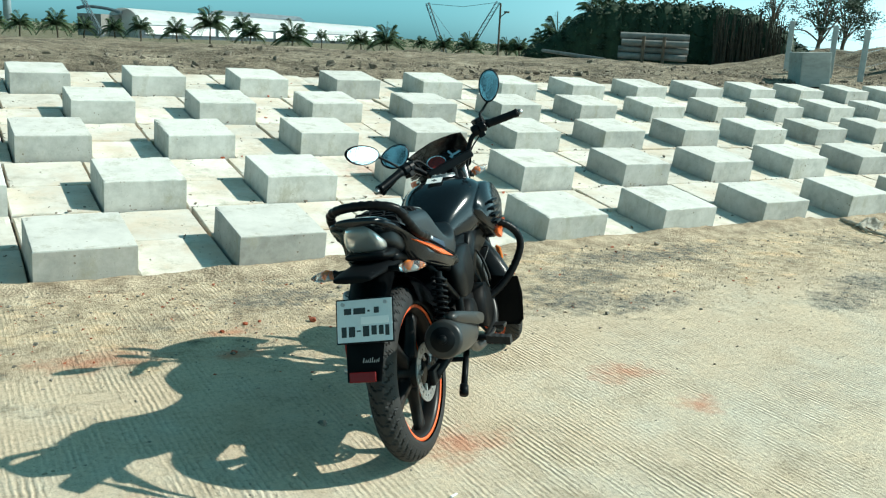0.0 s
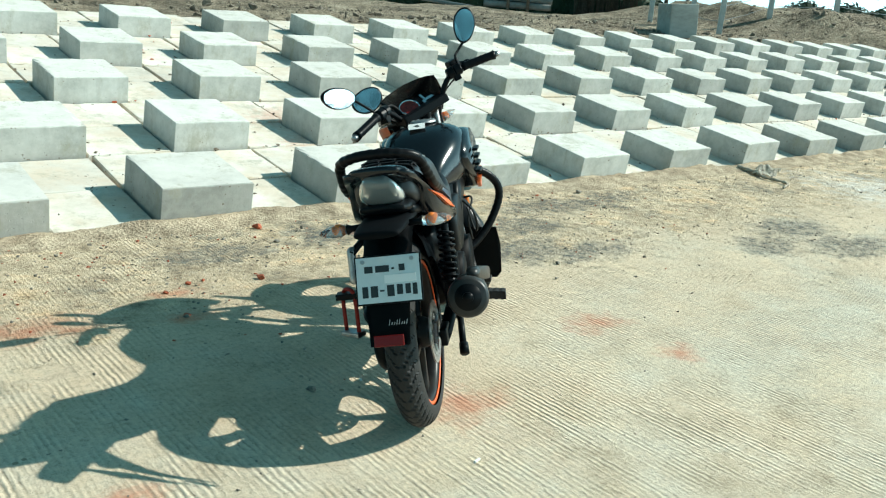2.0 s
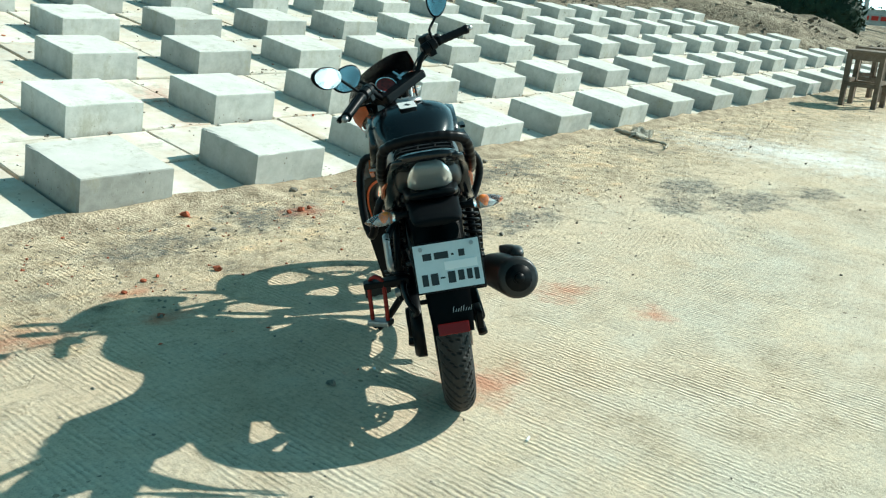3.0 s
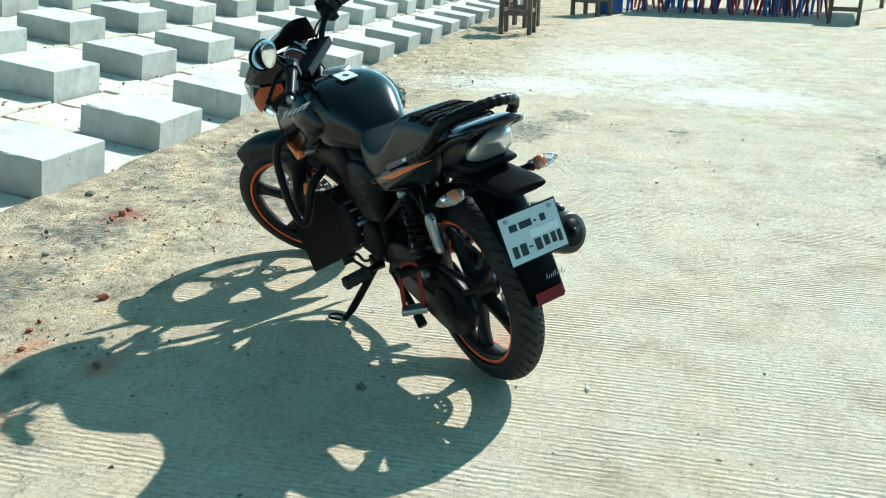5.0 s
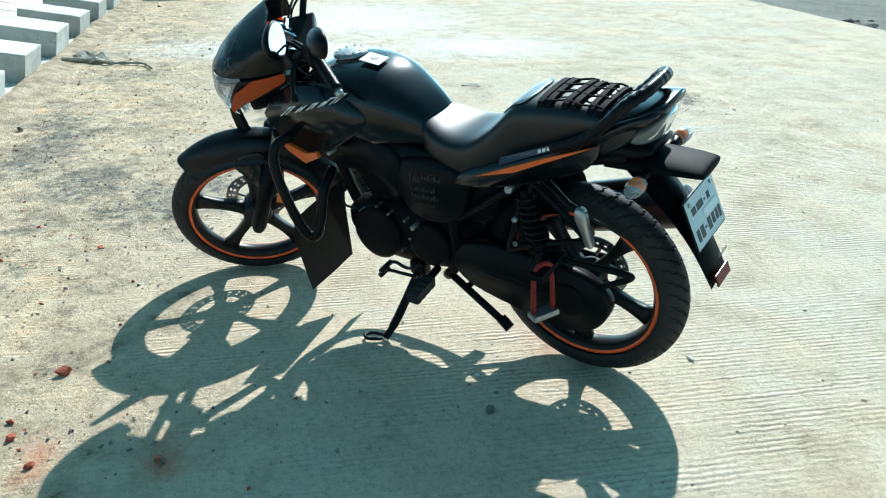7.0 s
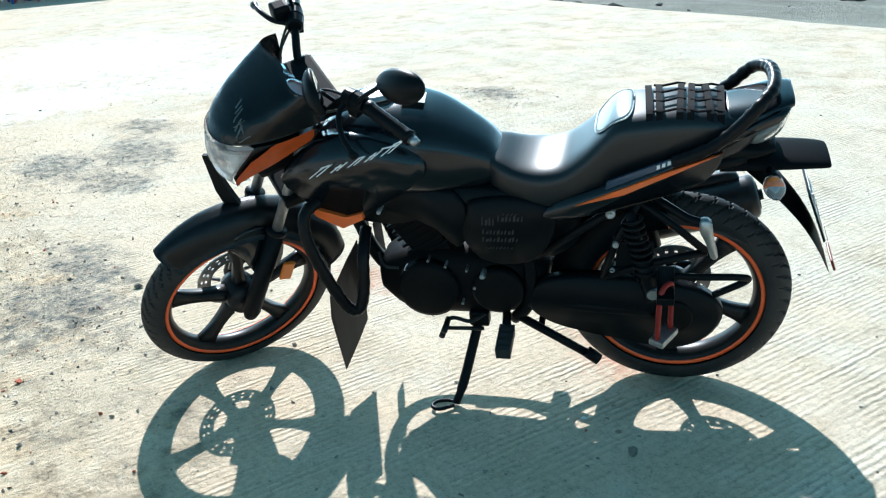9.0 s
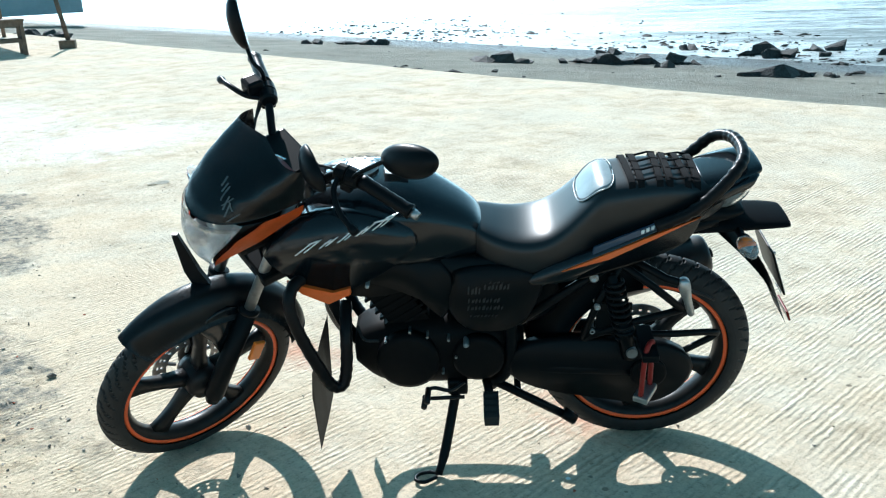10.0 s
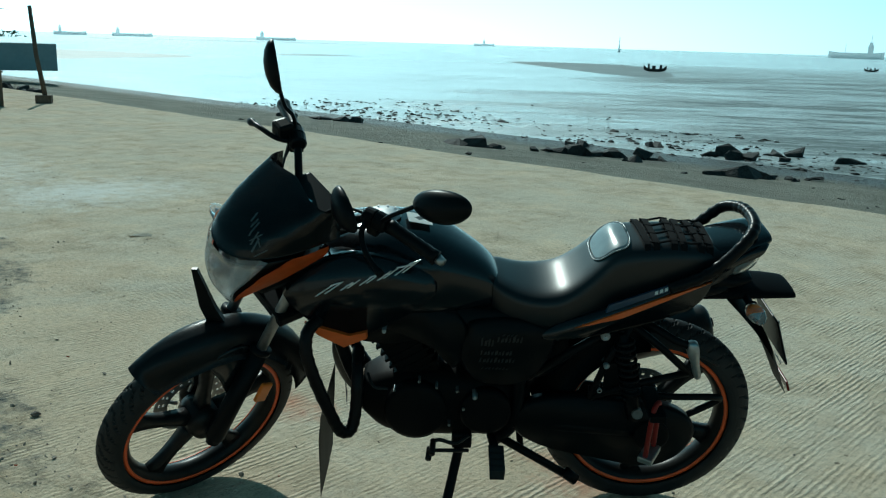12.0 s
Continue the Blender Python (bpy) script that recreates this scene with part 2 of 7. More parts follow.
    damp = n.math("MULTIPLY", n.ramp(n.noise(v, 1.7, 5, 0.62), [(0.52, (0, 0, 0)), (0.62, (1, 1, 1))]), n.ramp(n.noise(v, 13, 9, 0.82), [(0.44, (1, 1, 1)), (0.56, (0.05, 0.05, 0.05))]))
    soil_c = n.mix(n.math("MULTIPLY", damp, 0.9), soil_c, (0.15, 0.145, 0.12))
    base = n.mix(n.math("MULTIPLY", soil, 0.94), base, soil_c)
    warp = n.noise(v, 6.5, 6, 0.75)
    pale = add_all(n, [spot(n, v, 6.45, -1.90, 0.9, 1.6, warp), spot(n, v, 6.30, -3.90, 0.9, 1.2, warp), spot(n, v, 8.50, -3.00, 2.2, 1.6, warp)])
    base = n.mix(n.math("MULTIPLY", pale, 0.8, True), base, (0.80, 0.785, 0.74))
    grey = add_all(n, [spot(n, v, 1.74, -1.34, 0.5, 0.30, warp), spot(n, v, 4.00, -1.75, 0.45, 0.3, warp), spot(n, v, 0.01, -0.68, 0.4, 0.22, warp), spot(n, v, 4.00, -2.25, 0.55, 0.3, warp), spot(n, v, 3.65, -4.85, 0.32, 0.22, warp), spot(n, v, 2.79, -0.54, 0.7, 0.25, warp), spot(n, v, 3.30, -0.55, 0.50, 0.22, warp), spot(n, v, 2.10, -0.85, 0.45, 0.28, warp), spot(n, v, 3.40, -1.97, 0.40, 0.24, warp), spot(n, v, 2.12, -1.52, 0.40, 0.20, warp), spot(n, v, 0.90, -0.55, 0.50, 0.22, warp), spot(n, v, 4.70, -2.50, 0.35, 0.20, warp)])
    clump = n.ramp(n.noise(v, 16, 9, 0.8), [(0.40, (1, 1, 1)), (0.60, (0.1, 0.1, 0.1))])
    base = n.mix(n.math("MULTIPLY", n.math("MULTIPLY", grey, 1.8, True), clump), base, (0.13, 0.135, 0.125))
    red = add_all(n, [spot(n, v, 0.03, -2.76, 0.24, 0.18, warp), spot(n, v, 1.21, -2.86, 0.16, 0.11, warp), spot(n, v, -1.05, -1.34, 0.34, 0.16, warp), spot(n, v, 1.15, -2.41, 0.22, 0.14, warp), spot(n, v, -1.20, -2.74, 0.14, 0.10, warp), spot(n, v, -0.43, -1.15, 0.15, 0.07, warp), spot(n, v, 1.13, -0.58, 0.2, 0.12, warp), spot(n, v, -0.46, -1.49, 0.16, 0.1, warp)])
    base = n.mix(n.math("MULTIPLY", red, 0.6), base, (0.50, 0.155, 0.075))
    n.color(base)
    h = n.math("ADD", n.math("MULTIPLY", rib, 0.75), n.math("ADD", n.math("ADD", n.math("MULTIPLY", fine, 0.8), n.math("MULTIPLY", grit, 0.35)), n.math("MULTIPLY", n.math("MULTIPLY", n.math("MAXIMUM", soil, grey), n.noise(v, 24, 8, 0.8)), 2.6)))
    n.bump(h, 0.65, 0.014)
    return m


def concrete(name, c0, c1, c2, sand=0.0):
    """Cast concrete, different on every piece, with pores, water stains and tops painted sun-pale."""
    m = mat(name, c1, 0.9, 0, 0.25)
    n = Net(m)
    v = n.coords()
    info = n.node("ObjectInfo")
    off = n.node("VectorMath")
    off.operation = "ADD"
    n.link(v, off.inputs[0])
    n.link(n.scaled(info.outputs["Location"], (7.1, 3.3, 5.7)), off.inputs[1])
    w = off.outputs[0]
    big, mid, pore = n.noise(w, 3.0, 6, 0.62), n.noise(w, 14, 6, 0.7), n.noise(w, 75, 2, 0.5)
    col = n.ramp(n.math("ADD", n.math("MULTIPLY", big, 0.6), n.math("MULTIPLY", mid, 0.4)), [(0.34, c0), (0.5, c1), (0.66, c2)])
    tone = n.math("ADD", 0.82, n.math("MULTIPLY", info.outputs["Random"], 0.3))
    grey = n.node("CombineColor")
    for k in ("Red", "Green", "Blue"):
        n.link(tone, grey.inputs[k])
    col = n.mix(1.0, col, grey.outputs[0], "MULTIPLY")
    if sand:
        sm = n.ramp(n.noise(w, 2.2, 7, 0.7), [(0.42, (0, 0, 0)), (0.62, (1, 1, 1))])
        col = n.mix(n.math("MULTIPLY", sm, sand), col, (0.56, 0.44, 0.305))
        place = n.node("NewGeometry").outputs["Position"]
        red = add_all(n, [spot(n, place, 4.62, 2.43, 0.42, 0.26, mid), spot(n, place, 4.15, 2.0, 0.30, 0.16, mid), spot(n, place, 2.55, 2.15, 0.22, 0.12, mid)])
        col = n.mix(n.math("MULTIPLY", red, 0.55, True), col, (0.52, 0.21, 0.12))
    # dust: upward faces painted paler, in place of stronger sun on the tops
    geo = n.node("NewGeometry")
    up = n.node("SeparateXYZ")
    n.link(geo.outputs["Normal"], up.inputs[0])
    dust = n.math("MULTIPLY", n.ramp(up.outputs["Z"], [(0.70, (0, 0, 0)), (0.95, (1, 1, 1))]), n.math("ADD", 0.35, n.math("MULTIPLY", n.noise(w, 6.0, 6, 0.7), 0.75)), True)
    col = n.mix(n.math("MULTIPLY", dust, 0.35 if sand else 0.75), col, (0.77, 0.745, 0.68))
    col = n.mix(n.ramp(pore, [(0.20, (0.75, 0.75, 0.75)), (0.30, (0, 0, 0))]), col, (0.20, 0.19, 0.17))
    # crumbs of earth and dark water marks
    cell = n.node("TexVoronoi", Scale=24.0)
    n.link(w, cell.inputs["Vector"])
    crumb = n.math("LESS_THAN", cell.outputs["Distance"], n.math("MULTIPLY", n.ramp(n.noise(w, 4.0, 4, 0.6), [(0.50, (0, 0, 0)), (0.75, (1, 1, 1))]), 0.30))
    col = n.mix(n.math("MULTIPLY", crumb, 0.8), col, (0.17, 0.135, 0.095))
    mark = n.ramp(n.noise(n.scaled(w, (1, 1, 0.5)), 5.0, 8, 0.78), [(0.53, (0, 0, 0)), (0.66, (0.65, 0.65, 0.65))])
    col = n.mix(mark, col, (0.36, 0.34, 0.255))
    n.color(col)
    n.bump(n.math("ADD", n.math("MULTIPLY", mid, 0.7), n.ramp(pore, [(0.22, (0, 0, 0)), (0.34, (0.6, 0.6, 0.6))])), 0.4, 0.006)
    return m


def ground_material():
    m = mat("ground", (0.3, 0.25, 0.2), 0.95, 0, 0.2)
    n = Net(m)
    v = n.coords()
    f = n.noise(v, 1.1, 9, 0.72)
    g = n.noise(v, 9, 6, 0.75)
    earth = n.ramp(n.math("ADD", n.math("MULTIPLY", f, 0.6), n.math("MULTIPLY", g, 0.4)), [(0.40, (0.10, 0.083, 0.06)), (0.5, (0.29, 0.24, 0.17)), (0.60, (0.50, 0.42, 0.305))])
    sand = n.ramp(n.noise(v, 0.7, 7, 0.6), [(0.3, (0.21, 0.205, 0.17)), (0.7, (0.34, 0.33, 0.275))])
    wet = n.math("ADD", shore_mask(n, v, "Y", -17.0, -19.3), n.math("MULTIPLY", n.math("SUBTRACT", f, 0.5), 0.9), True)
    sand = n.mix(wet, sand, (0.085, 0.092, 0.088))
    far = shore_mask(n, v, "Y", 22.0, 60.0)
    earth = n.mix(n.math("MULTIPLY", far, 0.7), earth, (0.13, 0.13, 0.075))
    n.color(n.mix(n.ramp(shore_mask(n, v, "Y", -9.15, -8.75), [(0.45, (0, 0, 0)), (0.55, (1, 1, 1))]), sand, earth))
    n.rough(n.math("SUBTRACT", 0.95, n.math("MULTIPLY", wet, 0.5)))
    n.bump(n.math("ADD", f, n.math("MULTIPLY", g, 0.7)), 1.0, 0.16)
    return m


def water_material():
    """Silty water, its colour raised for the sun's glare: open and smooth towards the sun, wet rippled flats towards
    the west.
    """
    m = mat("sea_water", (0.05, 0.07, 0.07), 0.1, 0, 0.5)
    n = Net(m)
    v = n.coords()
    turned = n.node("VectorRotate", Angle=radians(-34.4))
    turned.rotation_type = "Z_AXIS"
    n.link(v, turned.inputs["Vector"])
    w = turned.outputs[0]
    sep = n.node("SeparateXYZ")
    n.link(v, sep.inputs[0])
    broad = n.noise(n.scaled(w, (0.010, 0.035, 1)), 1.0, 6, 0.6)
    west = n.math("SUBTRACT", n.math("MULTIPLY", sep.outputs["X"], -0.794), n.math("MULTIPLY", sep.outputs["Y"], 0.607))
    west = n.math("ADD", n.math("MULTIPLY", n.math("SUBTRACT", west, 3.0), 0.06), n.math("MULTIPLY", n.math("SUBTRACT", broad, 0.5), 3.0))
    near = n.math("MULTIPLY", shore_mask(n, v, "Y", -48.0, -22.0), 0.6)
    flat = n.math("MULTIPLY", n.ramp(n.math("ADD", west, near), [(0.10, (0, 0, 0)), (0.80, (1, 1, 1))]), shore_mask(n, w, "Y", -175.0, -85.0))
    streak = n.ramp(n.noise(n.scaled(w, (0.07, 0.26, 1)), 1.0, 13, 0.90), [(0.465, (0, 0, 0)), (0.53, (1, 1, 1))])
    fine = n.ramp(n.noise(n.scaled(w, (0.5, 1.7, 1)), 1.0, 11, 0.90), [(0.46, (0, 0, 0)), (0.54, (1, 1, 1))])
    dark = n.math("MULTIPLY", flat, n.math("ADD", n.math("MULTIPLY", streak, 0.6), n.math("MULTIPLY", fine, 0.4)))
    dark = n.math("ADD", dark, n.math("MULTIPLY", streak, 0.16), True)
    # pale tone stands in for sun glitter, far lighter than silt alone
    n.color(n.mix(dark, (0.58, 0.62, 0.61), (0.17, 0.20, 0.20)))
    n.rough(n.math("ADD", 0.16, n.math("MULTIPLY", dark, 0.45)))
    # bare mud between the films of water hardly mirrors the sky
    n.link(n.math("SUBTRACT", 0.5, n.math("MULTIPLY", dark, 0.42)), n.bsdf.inputs["Specular IOR Level"])
    rip = n.noise(n.scaled(w, (0.4, 3.3, 1)), 1.0, 7, 0.72)
    n.bump(n.math("ADD", rip, dark), 0.40, 0.06)
    return m


M_ROAD = road_material()
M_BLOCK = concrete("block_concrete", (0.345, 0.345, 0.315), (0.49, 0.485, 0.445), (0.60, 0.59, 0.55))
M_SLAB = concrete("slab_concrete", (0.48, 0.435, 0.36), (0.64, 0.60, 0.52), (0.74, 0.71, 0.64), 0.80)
M_JOINT = speckled("joint_soil", (0.05, 0.042, 0.032), (0.12, 0.10, 0.075), 8, 0.95)
M_GROUND = ground_material()
M_WATER = water_material()
M_SOIL = speckled("loose_soil", (0.20, 0.155, 0.105), (0.62, 0.51, 0.365), 7, 0.95, 0.9, 0.02, 55, 0.1)
M_CLOD = speckled("earth_clod", (0.10, 0.085, 0.065), (0.28, 0.235, 0.18), 9, 0.95, 0.6, 0.02, 50)
M_ROCK = speckled("dark_rock", (0.016, 0.017, 0.017), (0.06, 0.06, 0.056), 4, 0.75, 0.8, 0.05, 22)
M_BRICK = speckled("red_brick", (0.28, 0.065, 0.03), (0.52, 0.15, 0.075), 30, 0.9, 0.6, 0.01, 120)
M_STONE = speckled("pebble", (0.10, 0.09, 0.075), (0.38, 0.34, 0.28), 14, 0.9, 0.4, 0.01, 90)
M_WOOD = speckled("grey_wood", (0.085, 0.06, 0.042), (0.22, 0.165, 0.12), 6, 0.85, 0.4, 0.01, 60)
M_FRAY = speckled("frayed_jute", (0.24, 0.20, 0.145), (0.52, 0.47, 0.38), 12, 0.95, 0.5, 0.01, 90)
M_CLOTH = speckled("dirty_cloth", (0.50, 0.46, 0.38), (0.72, 0.69, 0.60), 18, 0.95, 0.5, 0.01, 90)
M_CHAIR_RED = dusty("red_plastic", (0.46, 0.025, 0.03), DUST, 0.4, 0.2)
M_CHAIR_BLUE = dusty("blue_plastic", (0.02, 0.09, 0.34), DUST, 0.4, 0.2)
M_TARP = dusty("red_tarp", (0.30, 0.03, 0.035), DUST, 0.7, 0.3)
M_LEAF = speckled("hedge_leaf", (0.012, 0.026, 0.012), (0.036, 0.060, 0.026), 2.5, 0.75, 0.2, 0.02, 30)
M_PALM = speckled("palm_leaf", (0.030, 0.060, 0.028), (0.085, 0.125, 0.05), 1.5, 0.7, 0.2, 0.02, 20)
M_BARK = speckled("bark", (0.07, 0.055, 0.04), (0.17, 0.135, 0.10), 4, 0.95, 0.6, 0.03, 30)
M_PIPE = speckled("pipe_cement", (0.17, 0.165, 0.15), (0.29, 0.28, 0.26), 3, 0.85)
M_ROOF = speckled("white_sheeting", (0.74, 0.76, 0.75), (0.84, 0.86, 0.85), 0.2, 0.5, 0.05, 0.02, 3)
M_WALLDARK = speckled("shed_wall", (0.09, 0.12, 0.14), (0.15, 0.19, 0.21), 0.3, 0.7)
M_HUT = speckled("hut_paint", (0.30, 0.37, 0.40), (0.38, 0.45, 0.48), 0.8, 0.7, 0.1, 0.02, 8)
# haze put into the ships: pale blue-white colour, half see-through
M_SHIP = speckled("hazed_hull", (0.70, 0.77, 0.80), (0.78, 0.84, 0.86), 0.1, 0.7, 0.0, 0.01, 1)
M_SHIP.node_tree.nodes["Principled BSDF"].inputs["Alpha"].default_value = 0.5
M_MUDBAR = speckled("mud_bar", (0.17, 0.19, 0.19), (0.30, 0.32, 0.31), 0.3, 0.5, 0.6, 0.1, 2, 0.4)
M_POST = speckled("post_concrete", (0.45, 0.44, 0.41), (0.62, 0.61, 0.58), 5, 0.9)
M_FLAG = mat("red_flag", (0.70, 0.05, 0.03), 0.8)
M_TWIG = speckled("dry_stems", (0.035, 0.032, 0.024), (0.085, 0.07, 0.05), 5, 0.9)

# ---- building helpers ----
def mesh_of(name, bm, material, smooth=False):
    me = bpy.data.meshes.new(name)
    bm.normal_update()
    bm.to_mesh(me)
    bm.free()
    if smooth:
        for p in me.polygons:
            p.use_smooth = True
    for m in material if isinstance(material, (list, tuple)) else [material]:
        me.materials.append(m)
    return me


def part(name, bm, material, parent=None, label="", smooth=False, m=None):
    """One mesh object under a thing or a part (or a thing of its own)."""
    ob = new(name, mesh_of(name, bm, material, smooth))
    if parent is not None:
        ob.parent = parent
    if m is not None:
        ob.matrix_basis = m
    return tagged(ob, label)


def empty(name, m, label, category, group="", kind=""):
    ob = new(name)
    ob.empty_display_size = 0.1
    ob.matrix_basis = m
    return tagged(ob, label, category, group, kind)


def box(bm, x0, x1, y0, y1, z0, z1, bevel=0.0, m=None):
    vs = [bm.verts.new((x, y, z)) for x in (x0, x1) for y in (y0, y1) for z in (z0, z1)]
    fs = [bm.faces.new([vs[i] for i in f]) for f in ((0, 1, 3, 2), (4, 6, 7, 5), (0, 4, 5, 1), (2, 3, 7, 6), (0, 2, 6, 4), (1, 5, 7, 3))]
    if m is not None:
        for v in vs:
            v.co = m @ v.co
    if bevel:
        es = {e for f in fs for e in f.edges}
        bmesh.ops.bevel(bm, geom=list(es), offset=bevel, segments=2, affect="EDGES", profile=0.6)
    return bm


def tube(bm, pts, r, sides=10, caps=True, closed=False):
    """A round tube along points; r is one radius or one for each point."""
    pts = [Vector(p) for p in pts]
    n = len(pts)
    rs = r if isinstance(r, (list, tuple)) else [r] * n
    rings, ref = [], None
    for i, p in enumerate(pts):
        if closed:
            d = pts[(i + 1) % n] - pts[i - 1]
        else:
            d = pts[min(i + 1, n - 1)] - pts[max(i - 1, 0)]
        d.normalize()
        if ref is None:
            ref = d.orthogonal().normalized()
        ref = (ref - d * ref.dot(d)).normalized()
        side = d.cross(ref)
        rings.append([bm.verts.new(p + (ref * math.cos(a) + side * math.sin(a)) * rs[i]) for a in (2 * math.pi * k / sides for k in range(sides))])
    for i in range(n if closed else n - 1):
        a, b = rings[i], rings[(i + 1) % n]
        for k in range(sides):
            bm.faces.new((a[k], a[(k + 1) % sides], b[(k + 1) % sides], b[k]))
    if caps and not closed:
        bm.faces.new(rings[0][::-1])
        bm.faces.new(rings[-1])
    return bm


def curve_pts(pts, per=6):
    """Catmull-Rom points through the given ones."""
    p = [Vector(q) for q in pts]
    p = [p[0] * 2 - p[1]] + p + [p[-1] * 2 - p[-2]]
    out = []
    for i in range(1, len(p) - 2):
        for k in range(per):
            t = k / per
            out.append(0.5 * (2 * p[i] + (p[i + 1] - p[i - 1]) * t + (2 * p[i - 1] - 5 * p[i] + 4 * p[i + 1] - p[i + 2]) * t * t + (3 * p[i] - p[i - 1] - 3 * p[i + 1] + p[i + 2]) * t ** 3))
    return out + [p[-2]]


def loft(bm, rings, close_ends=True, cyclic=True):
    vr = [[bm.verts.new(p) for p in ring] for ring in rings]
    n = len(vr[0])
    for a, b in zip(vr, vr[1:]):
        for k in range(n if cyclic else n - 1):
            bm.faces.new((a[k], a[(k + 1) % n], b[(k + 1) % n], b[k]))
    if close_ends and cyclic:
        bm.faces.new(vr[0][::-1])
        bm.faces.new(vr[-1])
    return bm


# ---- the plan: a concrete road along the shore, x along it, y up the revetment ----
SHORE = Matrix(((0.7724, 0.6351, 0, 1.929), (-0.6351, 0.7724, 0, 2.045), (0, 0, 1, 0), (0, 0, 0, 1)))
SLOPE = math.radians(8.74)
REVET = SHORE @ Matrix.Translation((0, 0, 0.006)) @ Matrix.Rotation(SLOPE, 4, "X")
TILE, TILE_D = 0.6096, 0.621
ROW_SHIFT = [0.0, 0.0, -0.009, 0.03, 0.125, 0.10, 0.11, 0.18, 0.30, 0.26]
PROFILE = [(-4000, -1.9), (-300, -1.9), (-60, -1.75), (-30, -1.5), (-20.7, -1.22), (-15, -0.80), (-10, -0.36), (-8.99, -0.24), (-8.95, -0.14), (0.0, -0.14), (0.3, -0.1), (6.4, 0.86), (7.2, 1.02), (11, 1.12), (20, 1.05), (30, 0.9), (44, 0.65), (85, -2.2), (300, -2.2), (4000, -2.2)]

def section(x, zt, zb, hw, n=20, power=2.6, y=0.0):
    """An upright ring across the bike."""
    zc, hh, out = (zt + zb) / 2, (zt - zb) / 2, []
    for k in range(n):
        a = 2 * math.pi * k / n
        c, s = math.cos(a), math.sin(a)
        out.append((x, y + hw * math.copysign(abs(c) ** (2 / power), c), zc + hh * math.copysign(abs(s) ** (2 / power), s)))
    return out


def spline_rows(rows, per=4):
    """Smooth rows of numbers between the given ones."""
    out = []
    for i in range(len(rows) - 1):
        p0, p1, p2, p3 = rows[max(i - 1, 0)], rows[i], rows[i + 1], rows[min(i + 2, len(rows) - 1)]
        for k in range(per):
            t = k / per
            out.append([0.5 * (2 * b + (c - a) * t + (2 * a - 5 * b + 4 * c - d) * t * t + (3 * b - a - 3 * c + d) * t ** 3) for a, b, c, d in zip(p0, p1, p2, p3)])
    return out + [list(rows[-1])]


def slab(bm, pts, y0, y1, shrink=0.94, lift=None):
    """A plate in the x-z plane from y0 out to y1, its outer face a little smaller. lift(x, z) adds to y."""
    cx, cz = sum(p[0] for p in pts) / len(pts), sum(p[1] for p in pts) / len(pts)
    up = lift or (lambda x, z: 0.0)
    ymid = y0 + (y1 - y0) * 0.7
    rings = [[(x, y0 + up(x, z), z) for x, z in pts], [(x, ymid + up(x, z), z) for x, z in pts],
             [(cx + (x - cx) * shrink, y1 + up(x, z), cz + (z - cz) * shrink) for x, z in pts]]
    vr = [[bm.verts.new(p) for p in r] for r in rings]
    n = len(pts)
    for a, b in zip(vr, vr[1:]):
        for k in range(n):
            bm.faces.new((a[k], a[(k + 1) % n], b[(k + 1) % n], b[k]))
    bm.faces.new(vr[0][::-1])
    bm.faces.new(vr[-1])
    bmesh.ops.recalc_face_normals(bm, faces=bm.faces[:])
    return bm


def smooth_pts(pts, per=4):
    """A closed outline, rounded through its points."""
    n, out = len(pts), []
    for i in range(n):
        p0, p1, p2, p3 = pts[i - 1], pts[i], pts[(i + 1) % n], pts[(i + 2) % n]
        for k in range(per):
            t = k / per
            out.append(tuple(0.5 * (2 * b + (c - a) * t + (2 * a - 5 * b + 4 * c - d) * t * t + (3 * b - a - 3 * c + d) * t ** 3) for a, b, c, d in zip(p0, p1, p2, p3)))
    return out


def lathe(bm, prof, centre, n=48, axis="Y"):
    """Turns a profile of (radius, offset) round an axis through centre."""
    rings = []
    for k in range(n):
        a = 2 * math.pi * k / n
        rings.append([bm.verts.new(Vector(centre) + (Vector((r * math.cos(a), o, r * math.sin(a))) if axis == "Y" else Vector((o, r * math.cos(a), r * math.sin(a))))) for r, o in prof])
    for k in range(n):
        a, b = rings[k], rings[(k + 1) % n]
        for i in range(len(prof) - 1):
            bm.faces.new((a[i], a[i + 1], b[i + 1], b[i]))
    bmesh.ops.recalc_face_normals(bm, faces=bm.faces[:])
    return bm


def disc(bm, centre, r, y0, y1, n=32, bevel=0.15):
    """A short round boss along y."""
    d = (y1 - y0)
    return lathe(bm, [(0.001, y0), (r, y0), (r, y1 - d * bevel), (r * (1 - bevel), y1), (0.001, y1)], (centre[0], 0, centre[2]), n)


def sheet(bm, fn, nu, nv, thick):
    """A curved sheet over u, v in 0..1, given some thickness."""
    g = [[bm.verts.new(fn(i / nu, j / nv)) for j in range(nv + 1)] for i in range(nu + 1)]
    fs = [bm.faces.new((g[i][j], g[i + 1][j], g[i + 1][j + 1], g[i][j + 1])) for i in range(nu) for j in range(nv)]
    if thick:
        bmesh.ops.solidify(bm, geom=fs, thickness=thick)
        bmesh.ops.recalc_face_normals(bm, faces=bm.faces[:])
    return bm


